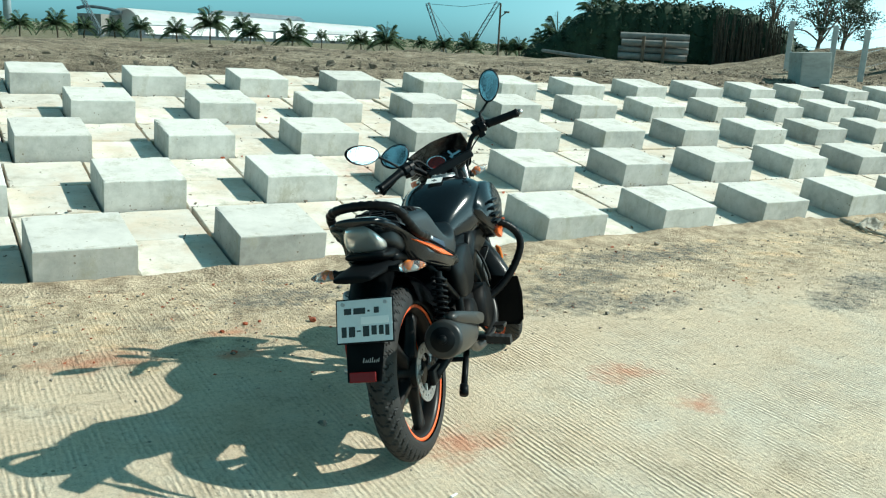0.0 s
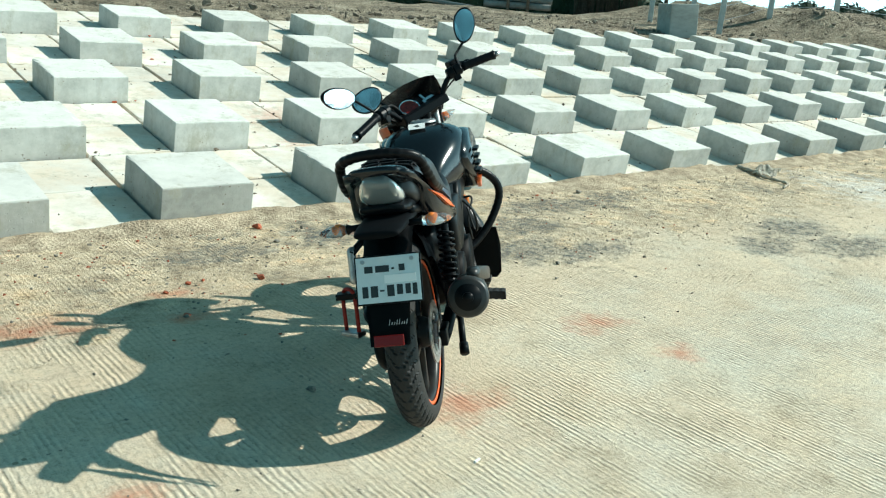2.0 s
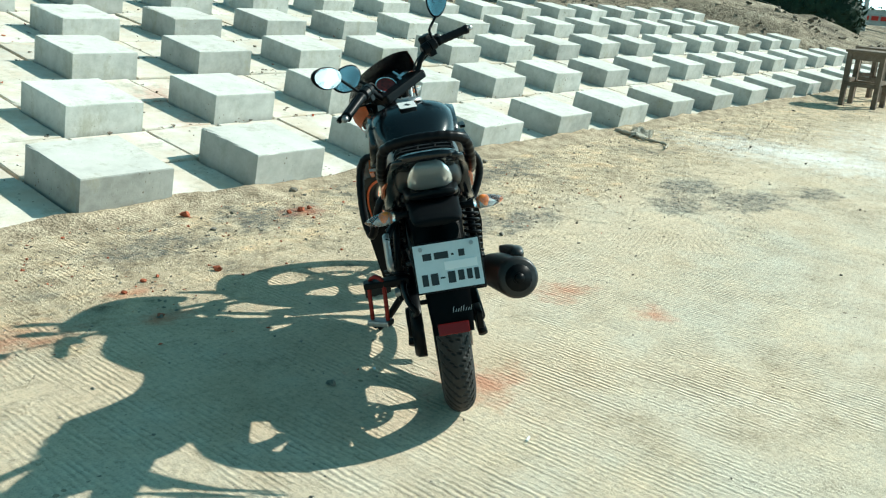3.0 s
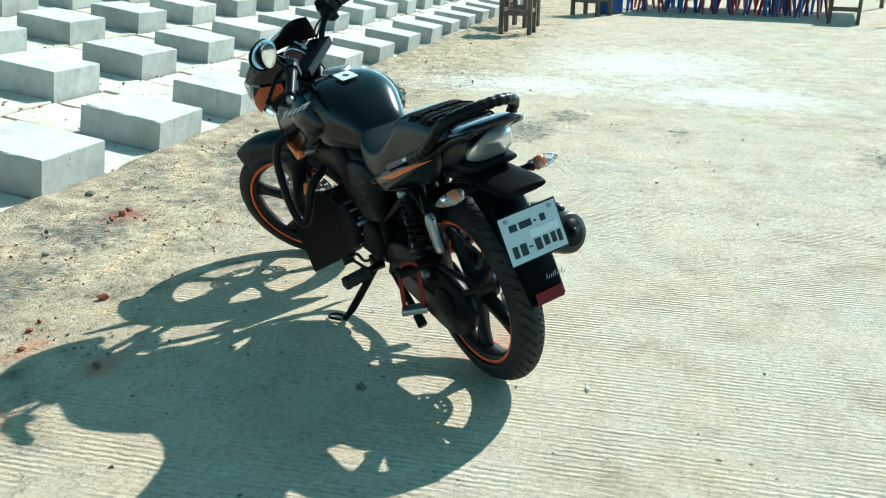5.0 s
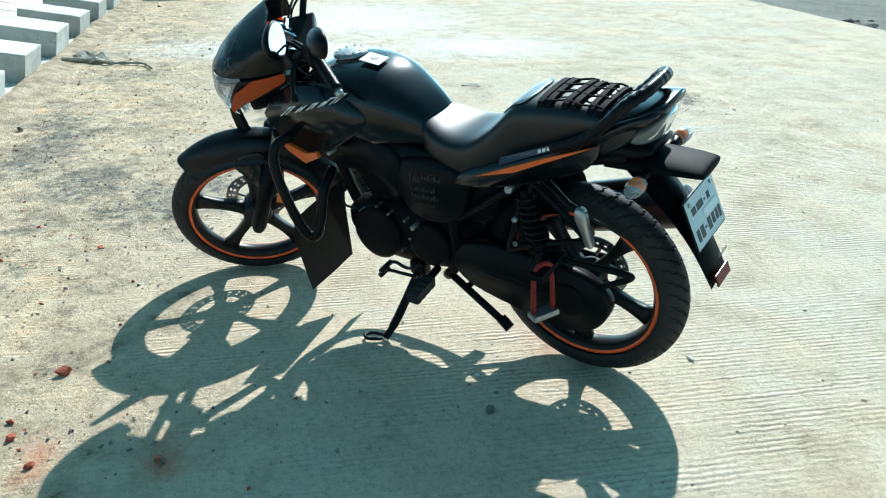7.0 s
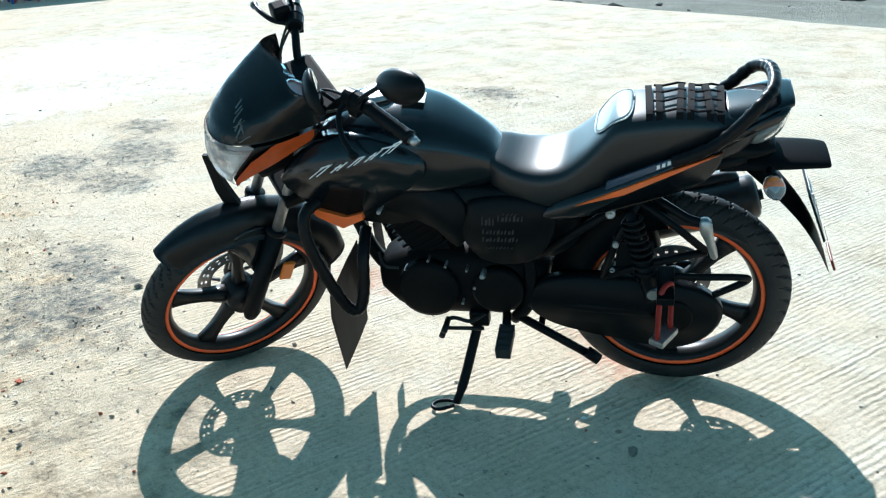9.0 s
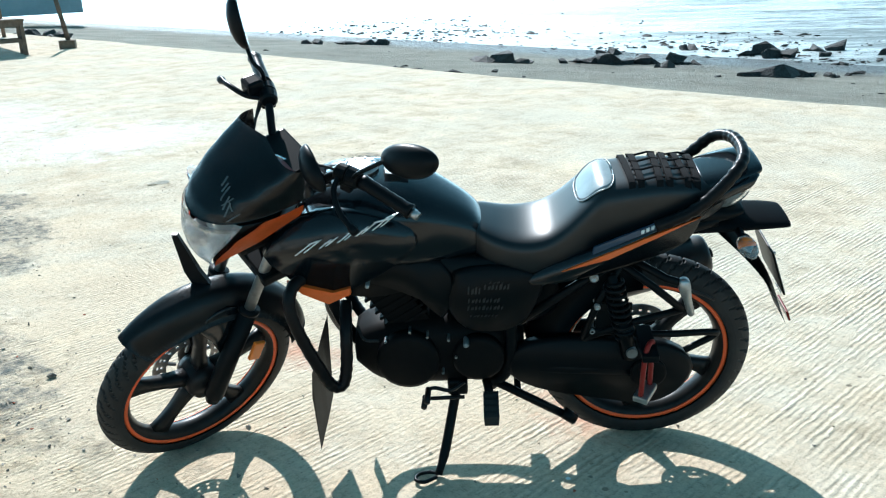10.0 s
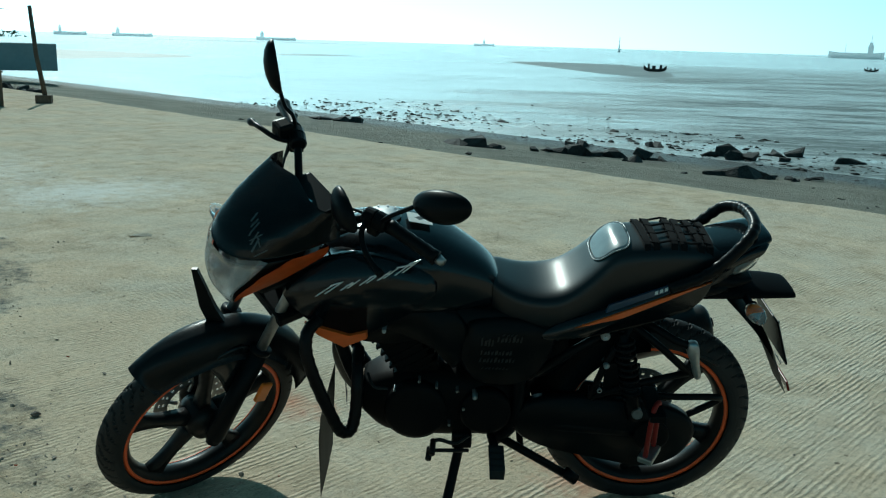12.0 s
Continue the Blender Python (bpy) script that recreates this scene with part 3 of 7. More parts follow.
# ---- ground, road, sea ----
def height(x, y):
    """The ground's height in the road's frame."""
    for (y0, z0), (y1, z1) in zip(PROFILE, PROFILE[1:]):
        if y0 <= y <= y1:
            z = z0 + (z1 - z0) * (y - y0) / (y1 - y0)
            break
    else:
        z = PROFILE[-1][1]
    if 6.5 < y < 40:
        k = min(1, (y - 6.5) / 1.5) * min(1, (40 - y) / 15)
        z += k * (0.16 * noise.noise((x * 0.35, y * 0.5, 1.7)) + 0.10 * noise.noise((x * 1.3, y * 1.3, 4.1)) + 0.05 * noise.noise((x * 3.1, y * 3.1, 9.3)))
    # spoil heap where the revetment ends
    if 0.5 < y < 16 and x > 17:
        d = max(0.0, abs(x - 22.5) - 1.6)
        k = min(1, max(0.0, (y - 0.5) / 3.0)) * min(1, (16 - y) / 4)
        z += k * 0.62 * math.exp(-(d / 1.5) ** 2) * (1 + 0.35 * noise.noise((x * 0.9, y * 0.9, 2.2)))
    if -20 < y < -9.6:
        z += 0.06 * noise.noise((x * 0.4, y * 0.6, 7.7))
    return z


def grid_lines(stops):
    out = []
    for a, b, step in stops:
        n = max(1, round((b - a) / step))
        out += [a + (b - a) * k / n for k in range(n)]
    return out + [stops[-1][1]]


xs = grid_lines([(-4000, -300, 1200), (-300, -40, 90), (-40, -14, 5), (-14, 34, 0.35), (34, 60, 4), (60, 300, 80), (300, 4000, 1200)])
ys = grid_lines([(-4000, -300, 1200), (-300, -60, 80), (-60, -20, 8), (-20, -9.6, 0.8), (-9.6, -8.99, 0.36), (-8.99, -8.95, 0.04), (-8.95, 0, 4.6), (0, 6.4, 0.8), (6.4, 13, 0.3), (13, 40, 1.5), (40, 300, 60), (300, 4000, 1200)])
bm = bmesh.new()
g = [[bm.verts.new((x, y, height(x, y))) for x in xs] for y in ys]
for a, b in zip(g, g[1:]):
    for k in range(len(xs) - 1):
        bm.faces.new((a[k], a[k + 1], b[k + 1], b[k]))
tagged(part("ground", bm, M_GROUND, None, "", True, SHORE), "bare brown earth running down to dark wet beach sand", "ground", kind="structure")

bm = bmesh.new()
ex = grid_lines([(-60, -14, 6), (-14, 30, 0.4), (30, 90, 6)])
rim = [(x, -8.95 + (0.10 * noise.noise((x * 0.9, 0.3, 0)) + 0.04 * noise.noise((x * 4, 1.3, 0)) if -14 < x < 30 else 0)) for x in ex]
top = [bm.verts.new((x, y, 0.0)) for x, y in rim]
low = [bm.verts.new((x, y - 0.02, -0.16)) for x, y in rim]
far = [bm.verts.new((x, 0.02, 0.0)) for x in ex]
for k in range(len(ex) - 1):
    bm.faces.new((top[k], top[k + 1], far[k + 1], far[k]))
    bm.faces.new((low[k], low[k + 1], top[k + 1], top[k]))
tagged(part("road", bm, M_ROAD, None, "", False, SHORE), "pale sandy concrete road with raked ribs and brick dust", "road", kind="structure")
bm = bmesh.new()
box(bm, -4000, 4000, -4000, -19.9, -1.6, -1.2)
tagged(part("water", bm, M_WATER, None, "", False, SHORE), "shallow sea glaring over wet mud flats", "water", kind="structure")


def mud_bar(name, outline, z, label):
    """A low bank of mud with an uneven outline, in world metres."""
    bm = bmesh.new()
    pts = smooth_pts(outline, 8)
    cx, cy = sum(p[0] for p in pts) / len(pts), sum(p[1] for p in pts) / len(pts)
    rings = []
    for k, dz in ((1.0, 0.0), (0.93, 0.06), (0.6, 0.11), (0.1, 0.13)):
        rings.append([(cx + (x - cx) * k * (1 + 0.06 * noise.noise((x * 0.2, y * 0.2, k))), cy + (y - cy) * k * (1 + 0.06 * noise.noise((x * 0.2, y * 0.2, 5 + k))), z + dz) for x, y in pts])
    loft(bm, rings[::-1])
    bmesh.ops.recalc_face_normals(bm, faces=bm.faces[:])
    return tagged(part(name, bm, M_MUDBAR, None, "", False), label, "mud bank", kind="structure")


EYE = Vector((0.47, 2.63, 1.39))


def out_at(az, d, z=0.0, eye=EYE, turn=-0.9):
    """A place at a bearing and distance from the bike."""
    az += turn
    return Vector((eye.x + d * math.cos(radians(az)), eye.y + d * math.sin(radians(az)), z))


def xy(*rows_):
    return [tuple(out_at(a, d)[:2]) for a, d in rows_]


mud_bar("mud_bank", xy((-58, 88), (-61, 92), (-65, 104), (-69.5, 116), (-68, 132), (-63, 150), (-57, 160), (-52, 120)), -1.25, "dark mud spit reaching into the sea")
mud_bar("mud_bank", xy((-74, 148), (-77, 152), (-79, 162), (-77, 166), (-74, 160)), -1.25, "thin mud bank in the water")
mud_bar("mud_bank", xy((-87.5, 156), (-90, 120), (-93, 98), (-96, 84), (-99.5, 82), (-100, 100), (-97, 150), (-92, 165)), -1.28, "low sand bank off the shore")
mud_bar("mud_bank", xy((-84, 52), (-90, 51), (-95, 51.4), (-96, 52.6), (-90, 52.8), (-85, 53.2)), -1.34, "thin streak of exposed mud")
mud_bar("mud_bank", xy((-60, 420), (-66, 470), (-74, 560), (-80, 640), (-76, 700), (-64, 600)), -1.2, "far low strip of land")

# ---- revetment: flat slabs with raised blocks in a chequered order ----
def piece_mesh(name, w, d, z0, z1, material, bevel, rng, chip=0.004, per=9):
    """A cast square piece with slightly ragged, chipped edges."""
    bm = bmesh.new()
    c = 0.019
    corners = ((0, 0), (1, 0), (1, 1), (0, 1))
    tilt = [rng.uniform(-chip, chip) * 0.4 for _ in corners]
    rings = []
    for z, inset in ((z0, 0.0), (z1 - bevel * 1.6, 0.0), (z1, bevel), (z1, 0.035)):
        ring = []
        for k in range(4):
            (xa, ya), (xb, yb) = corners[k], corners[(k + 1) % 4]
            for q in range(per):
                t = q / per
                x, y = xa + (xb - xa) * t, ya + (yb - ya) * t
                bite = 0.0 if z == z0 or inset > 0.03 else (rng.uniform(0.006, 0.02) if rng.random() < 0.07 and z == z1 else rng.uniform(0, chip * 0.6))
                i = inset + bite
                lift = 0 if z == z0 else tilt[k] + (tilt[(k + 1) % 4] - tilt[k]) * t - (bite * 0.4 if z == z1 else 0)
                ring.append(bm.verts.new((c / 2 + i + x * (w - c - 2 * i), c / 2 + i + y * (d - c - 2 * i), z + lift)))
        rings.append(ring)
    n = 4 * per
    for a, b in zip(rings, rings[1:]):
        for k in range(n):
            bm.faces.new((a[k], a[(k + 1) % n], b[(k + 1) % n], b[k]))
    mid = bm.verts.new((w / 2, d / 2, z1 + sum(tilt) / 4))
    for k in range(n):
        bm.faces.new((rings[-1][k], rings[-1][(k + 1) % n], mid))
    bm.faces.new(rings[0][::-1])
    return mesh_of(name, bm, material)


rng = random.Random(5)
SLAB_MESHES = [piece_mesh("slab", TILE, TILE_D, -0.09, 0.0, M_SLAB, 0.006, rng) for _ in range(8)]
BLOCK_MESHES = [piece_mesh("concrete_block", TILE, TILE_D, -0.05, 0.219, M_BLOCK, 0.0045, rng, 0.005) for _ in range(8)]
C0, C1, ROWS = -12, 32, 10
bm = bmesh.new()
box(bm, C0 * TILE, C1 * TILE, 0.004, 10.3 * TILE_D, -0.2, -0.055)
revet = tagged(part("revetment", bm, M_JOINT, None, "", False, REVET), "sloping bank paved with square concrete slabs, dark joints", "revetment", kind="structure")


def raised(c, r):
    return r % 2 == 0 and (c - (r // 2)) % 2 == 0


def clipped(c, r):
    return c > 31 - (r > 5)


rest, made = bmesh.new(), 0
for r in range(ROWS):
    for c in range(C0, C1):
        if clipped(c, r):
            continue
        m = Matrix.Translation((c * TILE + ROW_SHIFT[r], r * TILE_D, rng.uniform(-0.006, 0.004))) @ Euler((rng.uniform(-0.010, 0.010), rng.uniform(-0.010, 0.010), rng.uniform(-0.009, 0.009))).to_matrix().to_4x4()
        if raised(c, r):
            ob = new("concrete_block", rng.choice(BLOCK_MESHES))
            ob.matrix_basis = REVET @ m @ Matrix.Translation((TILE / 2, TILE_D / 2, 0)) @ Matrix.Rotation(0 if rng.random() < 0.5 else math.pi, 4, "Z") @ Matrix.Translation((-TILE / 2, -TILE_D / 2, rng.uniform(-0.008, 0.008)))
            tagged(ob, "raised square block of grey cast concrete on the slope", "concrete block", "raised blocks on the revetment")
        elif made < 298 and -5 <= c <= 32:
            ob = new("slab", rng.choice(SLAB_MESHES))
            ob.parent = revet
            ob.matrix_basis = m
            made += 1
        else:
            src = rng.choice(SLAB_MESHES)
            vs = [rest.verts.new(m @ v.co) for v in src.vertices]
            for p in src.polygons:
                rest.faces.new([vs[i] for i in p.vertices])
ob = part("slabs", rest, M_SLAB, revet, "more slabs of the same paving")
tagged(ob, kind="stuff")


# ---- stones and rubbish on the ground ----
def hull_stone(bm, c, size, rng, flat=0.6, n=11):
    """An angular stone."""
    tmp = bmesh.new()
    for _ in range(n):
        v = Vector((rng.gauss(0, 1), rng.gauss(0, 1), rng.gauss(0, 1))).normalized()
        tmp.verts.new(Vector((v.x * size[0], v.y * size[1], v.z * size[2])) * rng.uniform(0.72, 1.12))
    out = bmesh.ops.convex_hull(tmp, input=tmp.verts[:])
    bmesh.ops.delete(tmp, geom=[v for v in tmp.verts if not v.link_faces], context="VERTS")
    vm = {v: bm.verts.new(v.co + Vector(c)) for v in tmp.verts}
    for f in tmp.faces:
        bm.faces.new([vm[v] for v in f.verts])
    tmp.free()


rng = random.Random(11)
bm = bmesh.new()
for _ in range(900):
    y = -abs(rng.gauss(0, 0.75)) - 0.02
    x = rng.uniform(-5, 14)
    s = abs(rng.gauss(0.005, 0.006)) + 0.003
    hull_stone(bm, (x, y, s * 0.3), (s, s * rng.uniform(0.6, 1), s * 0.6), rng, n=8)
for _ in range(420):
    x, y = rng.uniform(-4.5, 9), rng.uniform(-7.5, -0.5)
    s = abs(rng.gauss(0.003, 0.004)) + 0.0025
    hull_stone(bm, (x, y, s * 0.3), (s, s * rng.uniform(0.6, 1), s * 0.6), rng, n=8)
for cx, cy, wx, wy, n in ((1.74, -1.34, 0.45, 0.2, 420), (4.0, -1.9, 0.5, 0.3, 420), (0.01, -0.68, 0.45, 0.2, 380), (3.65, -4.85, 0.28, 0.15, 260), (2.79, -0.54, 0.6, 0.2, 320), (0.69, -0.84, 0.6, 0.4, 300), (3.4, -1.2, 0.7, 0.4, 300), (6.4, -2.8, 0.7, 0.9, 260)):
    for _ in range(n):
        s = abs(rng.gauss(0.0015, 0.0028)) + 0.0018
        hull_stone(bm, (cx + rng.gauss(0, wx), min(-0.02, cy + rng.gauss(0, wy)), s * 0.3), (s * 1.3, s, s * 0.7), rng, n=7)
for _ in range(1500):
    s = abs(rng.gauss(0.002, 0.003)) + 0.002
    hull_stone(bm, (rng.uniform(-4, 9), -abs(rng.gauss(0, 1.3)) - 0.02, s * 0.3), (s * 1.4, s, s * 0.7), rng, n=7)
tagged(part("gravel", bm, M_STONE, None, "", False, SHORE), "loose grit and small stones scattered over the road", "gravel", kind="stuff")
bm = bmesh.new()
for _ in range(1300):
    x, y = rng.uniform(-12, 26), 6.45 + abs(rng.gauss(0, 2.2))
    s = min(0.14, abs(rng.gauss(0.02, 0.03)) + 0.012)
    hull_stone(bm, (x, y, height(x, y) + s * 0.2), (s, s * rng.uniform(0.6, 1), s * 0.7), rng, n=8)
for _ in range(260):
    x, y = rng.uniform(19.5, 25), rng.uniform(0.8, 9)
    s = min(0.15, abs(rng.gauss(0.03, 0.04)) + 0.015)
    hull_stone(bm, (x, y, height(x, y) + s * 0.2), (s, s * rng.uniform(0.6, 1), s * 0.7), rng, n=8)
for _ in range(2600):
    x, y = rng.uniform(-12, 26), 6.42 + abs(rng.gauss(0, 1.6))
    s = min(0.05, abs(rng.gauss(0.008, 0.012)) + 0.008)
    hull_stone(bm, (x, y, height(x, y) + s * 0.2), (s, s * rng.uniform(0.6, 1), s * 0.8), rng, n=7)
tagged(part("earth_clods", bm, M_CLOD, None, "", False, SHORE), "broken brown clods along the top of the bank", "earth clods", kind="stuff")


# crumbs of earth and brick lying on the slabs and along the foot of the slope
bm, red = bmesh.new(), bmesh.new()
for k in range(2800):
    x, y = rng.uniform(-5, 17), rng.uniform(0.0, 6.2)
    if k % 2:
        # swept into the joints
        y = TILE_D * round(y / TILE_D) + rng.gauss(0, 0.02)
    row = min(9, max(0, int(y // TILE_D)))
    if raised(int((x - ROW_SHIFT[row]) // TILE), row):
        continue
    s = abs(rng.gauss(0.003, 0.007)) + 0.0045
    hull_stone(red if rng.random() < 0.08 else bm, (x, y, s * 0.3 + 0.003), (s * 1.2, s, s * 0.7), rng, n=7)
tagged(part("earth_crumbs", bm, M_CLOD, None, "", False, REVET), "crumbs of dark earth scattered over the slabs", "earth crumbs", kind="stuff")
for _ in range(420):
    x, y = rng.choice((-1.1, -0.5, 1.0, 1.6, -2.0, 3.0)) + rng.gauss(0, 0.5), -abs(rng.gauss(0.5, 0.6)) - 0.03
    s = abs(rng.gauss(0.002, 0.004)) + 0.002
    q = REVET.inverted() @ SHORE @ Vector((x, y, s * 0.3))
    hull_stone(red, q, (s * 1.2, s, s * 0.8), rng, n=7)
tagged(part("brick_crumbs", red, M_BRICK, None, "", False, REVET), "small red crumbs of broken brick", "brick crumbs", kind="stuff")


# uneven bank of loose soil against the lowest slabs
bm = bmesh.new()
cols = grid_lines([(-6.0, 16.0, 0.045)])
steps = (-0.42, -0.30, -0.20, -0.12, -0.06, -0.01, 0.04, 0.09, 0.14)
g = []
for x in cols:
    reach = 0.5 + 0.9 * noise.noise((x * 0.9, 3.1, 0)) + 0.5 * noise.noise((x * 4.0, 7.7, 0))
    ring = []
    for y in steps:
        fall = max(0.0, 1 - abs(y + 0.01) / (0.30 if y < 0 else 0.10))
        z = -0.012 + fall * max(0.0, 0.030 + 0.042 * reach) + 0.010 * noise.noise((x * 9, y * 14, 1.3)) + 0.006 * noise.noise((x * 27, y * 30, 4.4))
        ring.append(bm.verts.new((x, y + 0.05 * noise.noise((x * 2.2, 0, 9.0)), z)))
    g.append(ring)
for a, b in zip(g, g[1:]):
    for k in range(len(steps) - 1):
        bm.faces.new((a[k], b[k], b[k + 1], a[k + 1]))
tagged(part("loose_soil", bm, M_SOIL, None, "", True, SHORE), "loose tan soil heaped along the foot of the slabs", "soil", kind="stuff")


def lone_stone(name, x, y, s, material, label, category, seed):
    bm = bmesh.new()
    hull_stone(bm, (0, 0, s * 0.45), (s, s * 0.75, s * 0.6), random.Random(seed), n=26)
    return tagged(part(name, bm, material, None, "", False, pose(x, y, 0, 0, 0, seed * 37)), label, category)


for k, (x, y, s) in enumerate(((1.244, 1.12, 0.026), (2.136, 1.515, 0.034), (2.43, 0.90, 0.030), (2.36, 0.96, 0.022), (2.50, 0.86, 0.02), (0.86, 1.43, 0.016), (1.02, 1.40, 0.018), (0.62, 1.20, 0.02), (1.10, 1.36, 0.014))):
    lone_stone("brick_bit", x, y, s, M_BRICK, "broken bit of red brick on the road", "brick bit", k + 2)
for k, (x, y, s) in enumerate(((0.104, 0.44, 0.022), (0.617, 1.20, 0.018), (0.26, 0.298, 0.009), (2.06, 1.86, 0.035), (2.9, 1.02, 0.03), (1.9, 1.30, 0.02), (4.3, -0.3, 0.03), (2.2, -0.3, 0.02))):
    lone_stone("pebble", x, y, s, M_STONE if k != 2 else M_WHITE, "small loose stone lying on the road", "pebble", k + 3)
bm = bmesh.new()
tube(bm, [(0, 0, 0.006), (0.028, 0.004, 0.006)], 0.0045, 8)
tagged(part("cigarette_butt", bm, M_WHITE, None, "", False, pose(-0.193, -0.238, 0, 0, 0, 150)), "trodden white cigarette end on the concrete", "cigarette end")
bm = bmesh.new()
sheet(bm, lambda u, v: Vector((0.15 * u, 0.08 * v, 0.005 + 0.004 * math.sin(5 * u + 3 * v))), 6, 4, 0.002)
tagged(part("paper_scrap", bm, M_CLOTH, None, "", False, pose(3.05, -3.42, 0, 0, 0, 30)), "flat scrap of pale paper lying on the road", "paper scrap")
bm = bmesh.new()
sheet(bm, lambda u, v: Vector((0.55 * u, 0.22 * v - 0.1 * u, 0.02 + 0.035 * math.sin(9 * u) * math.sin(5 * v) + 0.03 * noise.noise((u * 5, v * 5, 3)))), 18, 8, 0.004)
rag = tagged(part("rag", bm, M_CLOTH, None, "", False, SHORE @ pose(6.2, -0.12, 0, 0, 0, 215)), "dirty pale rag at the foot of the blocks", "rag")
bm = bmesh.new()
tube(bm, curve_pts([(5.90, -0.08, 0.02), (5.80, -0.33, 0.022), (5.65, -0.53, 0.02), (5.61, -0.78, 0.02), (5.35, -0.90, 0.017)], 6), [0.021 + 0.006 * math.sin(k * 2.3) - 0.0005 * k for k in range(25)], 8)
tagged(part("old_rope", bm, M_FRAY, None, "", True, SHORE), "frayed beige rope trailing over the road", "rope")

# rocks on the beach
rng = random.Random(21)
for k, (px, py, s) in enumerate(((1.37, -17.33, 0.42), (0.91, -16.93, 0.16), (0.01, -17.31, 0.20), (-0.93, -17.35, 0.40), (-1.30, -17.60, 0.30), (-1.86, -18.11, 0.42), (-2.16, -16.88, 0.18), (-2.86, -17.83, 0.15), (-1.33, -21.31, 0.32), (-2.22, -22.97, 0.14), (-3.45, -22.26, 0.28), (-4.92, -20.65, 0.42), (-5.30, -19.96, 0.38), (-3.77, -14.47, 0.42), (-4.27, -14.88, 0.24), (-4.82, -14.55, 0.10), (-5.37, -14.99, 0.16), (-6.09, -18.17, 0.14), (-6.82, -21.18, 0.42), (-7.59, -19.92, 0.25), (6.47, -24.03, 0.32), (5.65, -24.13, 0.36), (7.11, -23.65, 0.30), (3.09, -13.40, 0.16), (2.68, -13.05, 0.30), (1.95, -12.90, 0.18), (12.89, -18.84, 0.36), (11.98, -18.04, 0.34), (9.45, -15.81, 0.20), (1.79, -12.35, 0.10), (-8.4, -16.6, 0.36), (14.2, -20.6, 0.5), (13.4, -19.6, 0.45), (16.7, -24.9, 0.40), (16.0, -24.7, 0.34), (15.4, -24.4, 0.30))):
    loc = SHORE.inverted() @ Vector((px, py, 0))
    z = max(height(loc.x, loc.y), -1.2)
    for q in range(rng.randint(2, 3)):
        bm = bmesh.new()
        w = s * (1.15 - 0.3 * q)
        hull_stone(bm, (0, 0, 0.12 * w), (w * rng.uniform(0.9, 1.3), w * rng.uniform(0.5, 0.8), w * rng.uniform(0.38, 0.66)), rng, n=12)
        ox, oy = rng.choice((-1, 1)) * rng.uniform(0.8, 1.4) * s * q, rng.uniform(-0.4, 0.4) * s * q
        tagged(part("rock", bm, M_ROCK, None, "", False, pose(px + ox, py + oy, z, 0, 0, rng.uniform(0, 360))), "dark angular rock lying on the wet beach", "rock", "rocks on the beach")
bm = bmesh.new()
# small stones in loose drifts, denser in a few places, thin between them
drifts = [(rng.uniform(-14, 30), -20.2 - abs(rng.gauss(0, 4.0)), rng.uniform(0.4, 2.0), rng.uniform(0.12, 0.5)) for _ in range(120)]
for cx, cy, wx, wy in drifts:
    for _ in range(rng.randint(4, 20)):
        x, y = cx + rng.gauss(0, wx), cy + rng.gauss(0, wy)
        s = min(0.17, abs(rng.gauss(0.015, 0.04)) + 0.018)
        hull_stone(bm, (x, y, max(height(x, y), -1.2) + 0.1 * s), (s * 1.4, s, s * 0.5), rng, n=8)
for _ in range(420):
    x, y = rng.uniform(-14, 30), -19.6 - abs(rng.gauss(0, 5.0))
    s = min(0.12, abs(rng.gauss(0.012, 0.03)) + 0.016)
    hull_stone(bm, (x, y, max(height(x, y), -1.2) + 0.1 * s), (s * 1.3, s, s * 0.5), rng, n=8)
for _ in range(60):
    x, y = rng.uniform(-8, 20), rng.uniform(-16, -9.8)
    s = min(0.1, abs(rng.gauss(0.015, 0.03)) + 0.012)
    hull_stone(bm, (x, y, height(x, y) + 0.1 * s), (s * 1.2, s, s * 0.6), rng, n=9)
tagged(part("shore_stones", bm, M_ROCK, None, "", False, SHORE), "small dark stones strewn along the waterline", "stones", kind="stuff")

# ---- the motorcycle: x ahead, y to its left, z up, leaning on its side stand ----
BIKE = pose(0.001, -0.020, 0.002, 0, 0, 4.84) @ pose(0, 0, 0, -12.0, 0, 0)
HEAD = Vector((1.353, 0, 0.272))
STEER = Matrix.Translation(HEAD + Vector((-0.017, 0, 0))) @ Matrix.Rotation(radians(43.3), 4, Vector((-0.438, 0, 0.899))) @ Matrix.Translation(-HEAD)
REAR, FRONT = Vector((0.042, 0, 0.321)), Vector((1.430, 0, 0.309))
bike = empty("motorcycle", BIKE, "black commuter motorcycle with orange trim leaning on its side stand", "motorcycle")


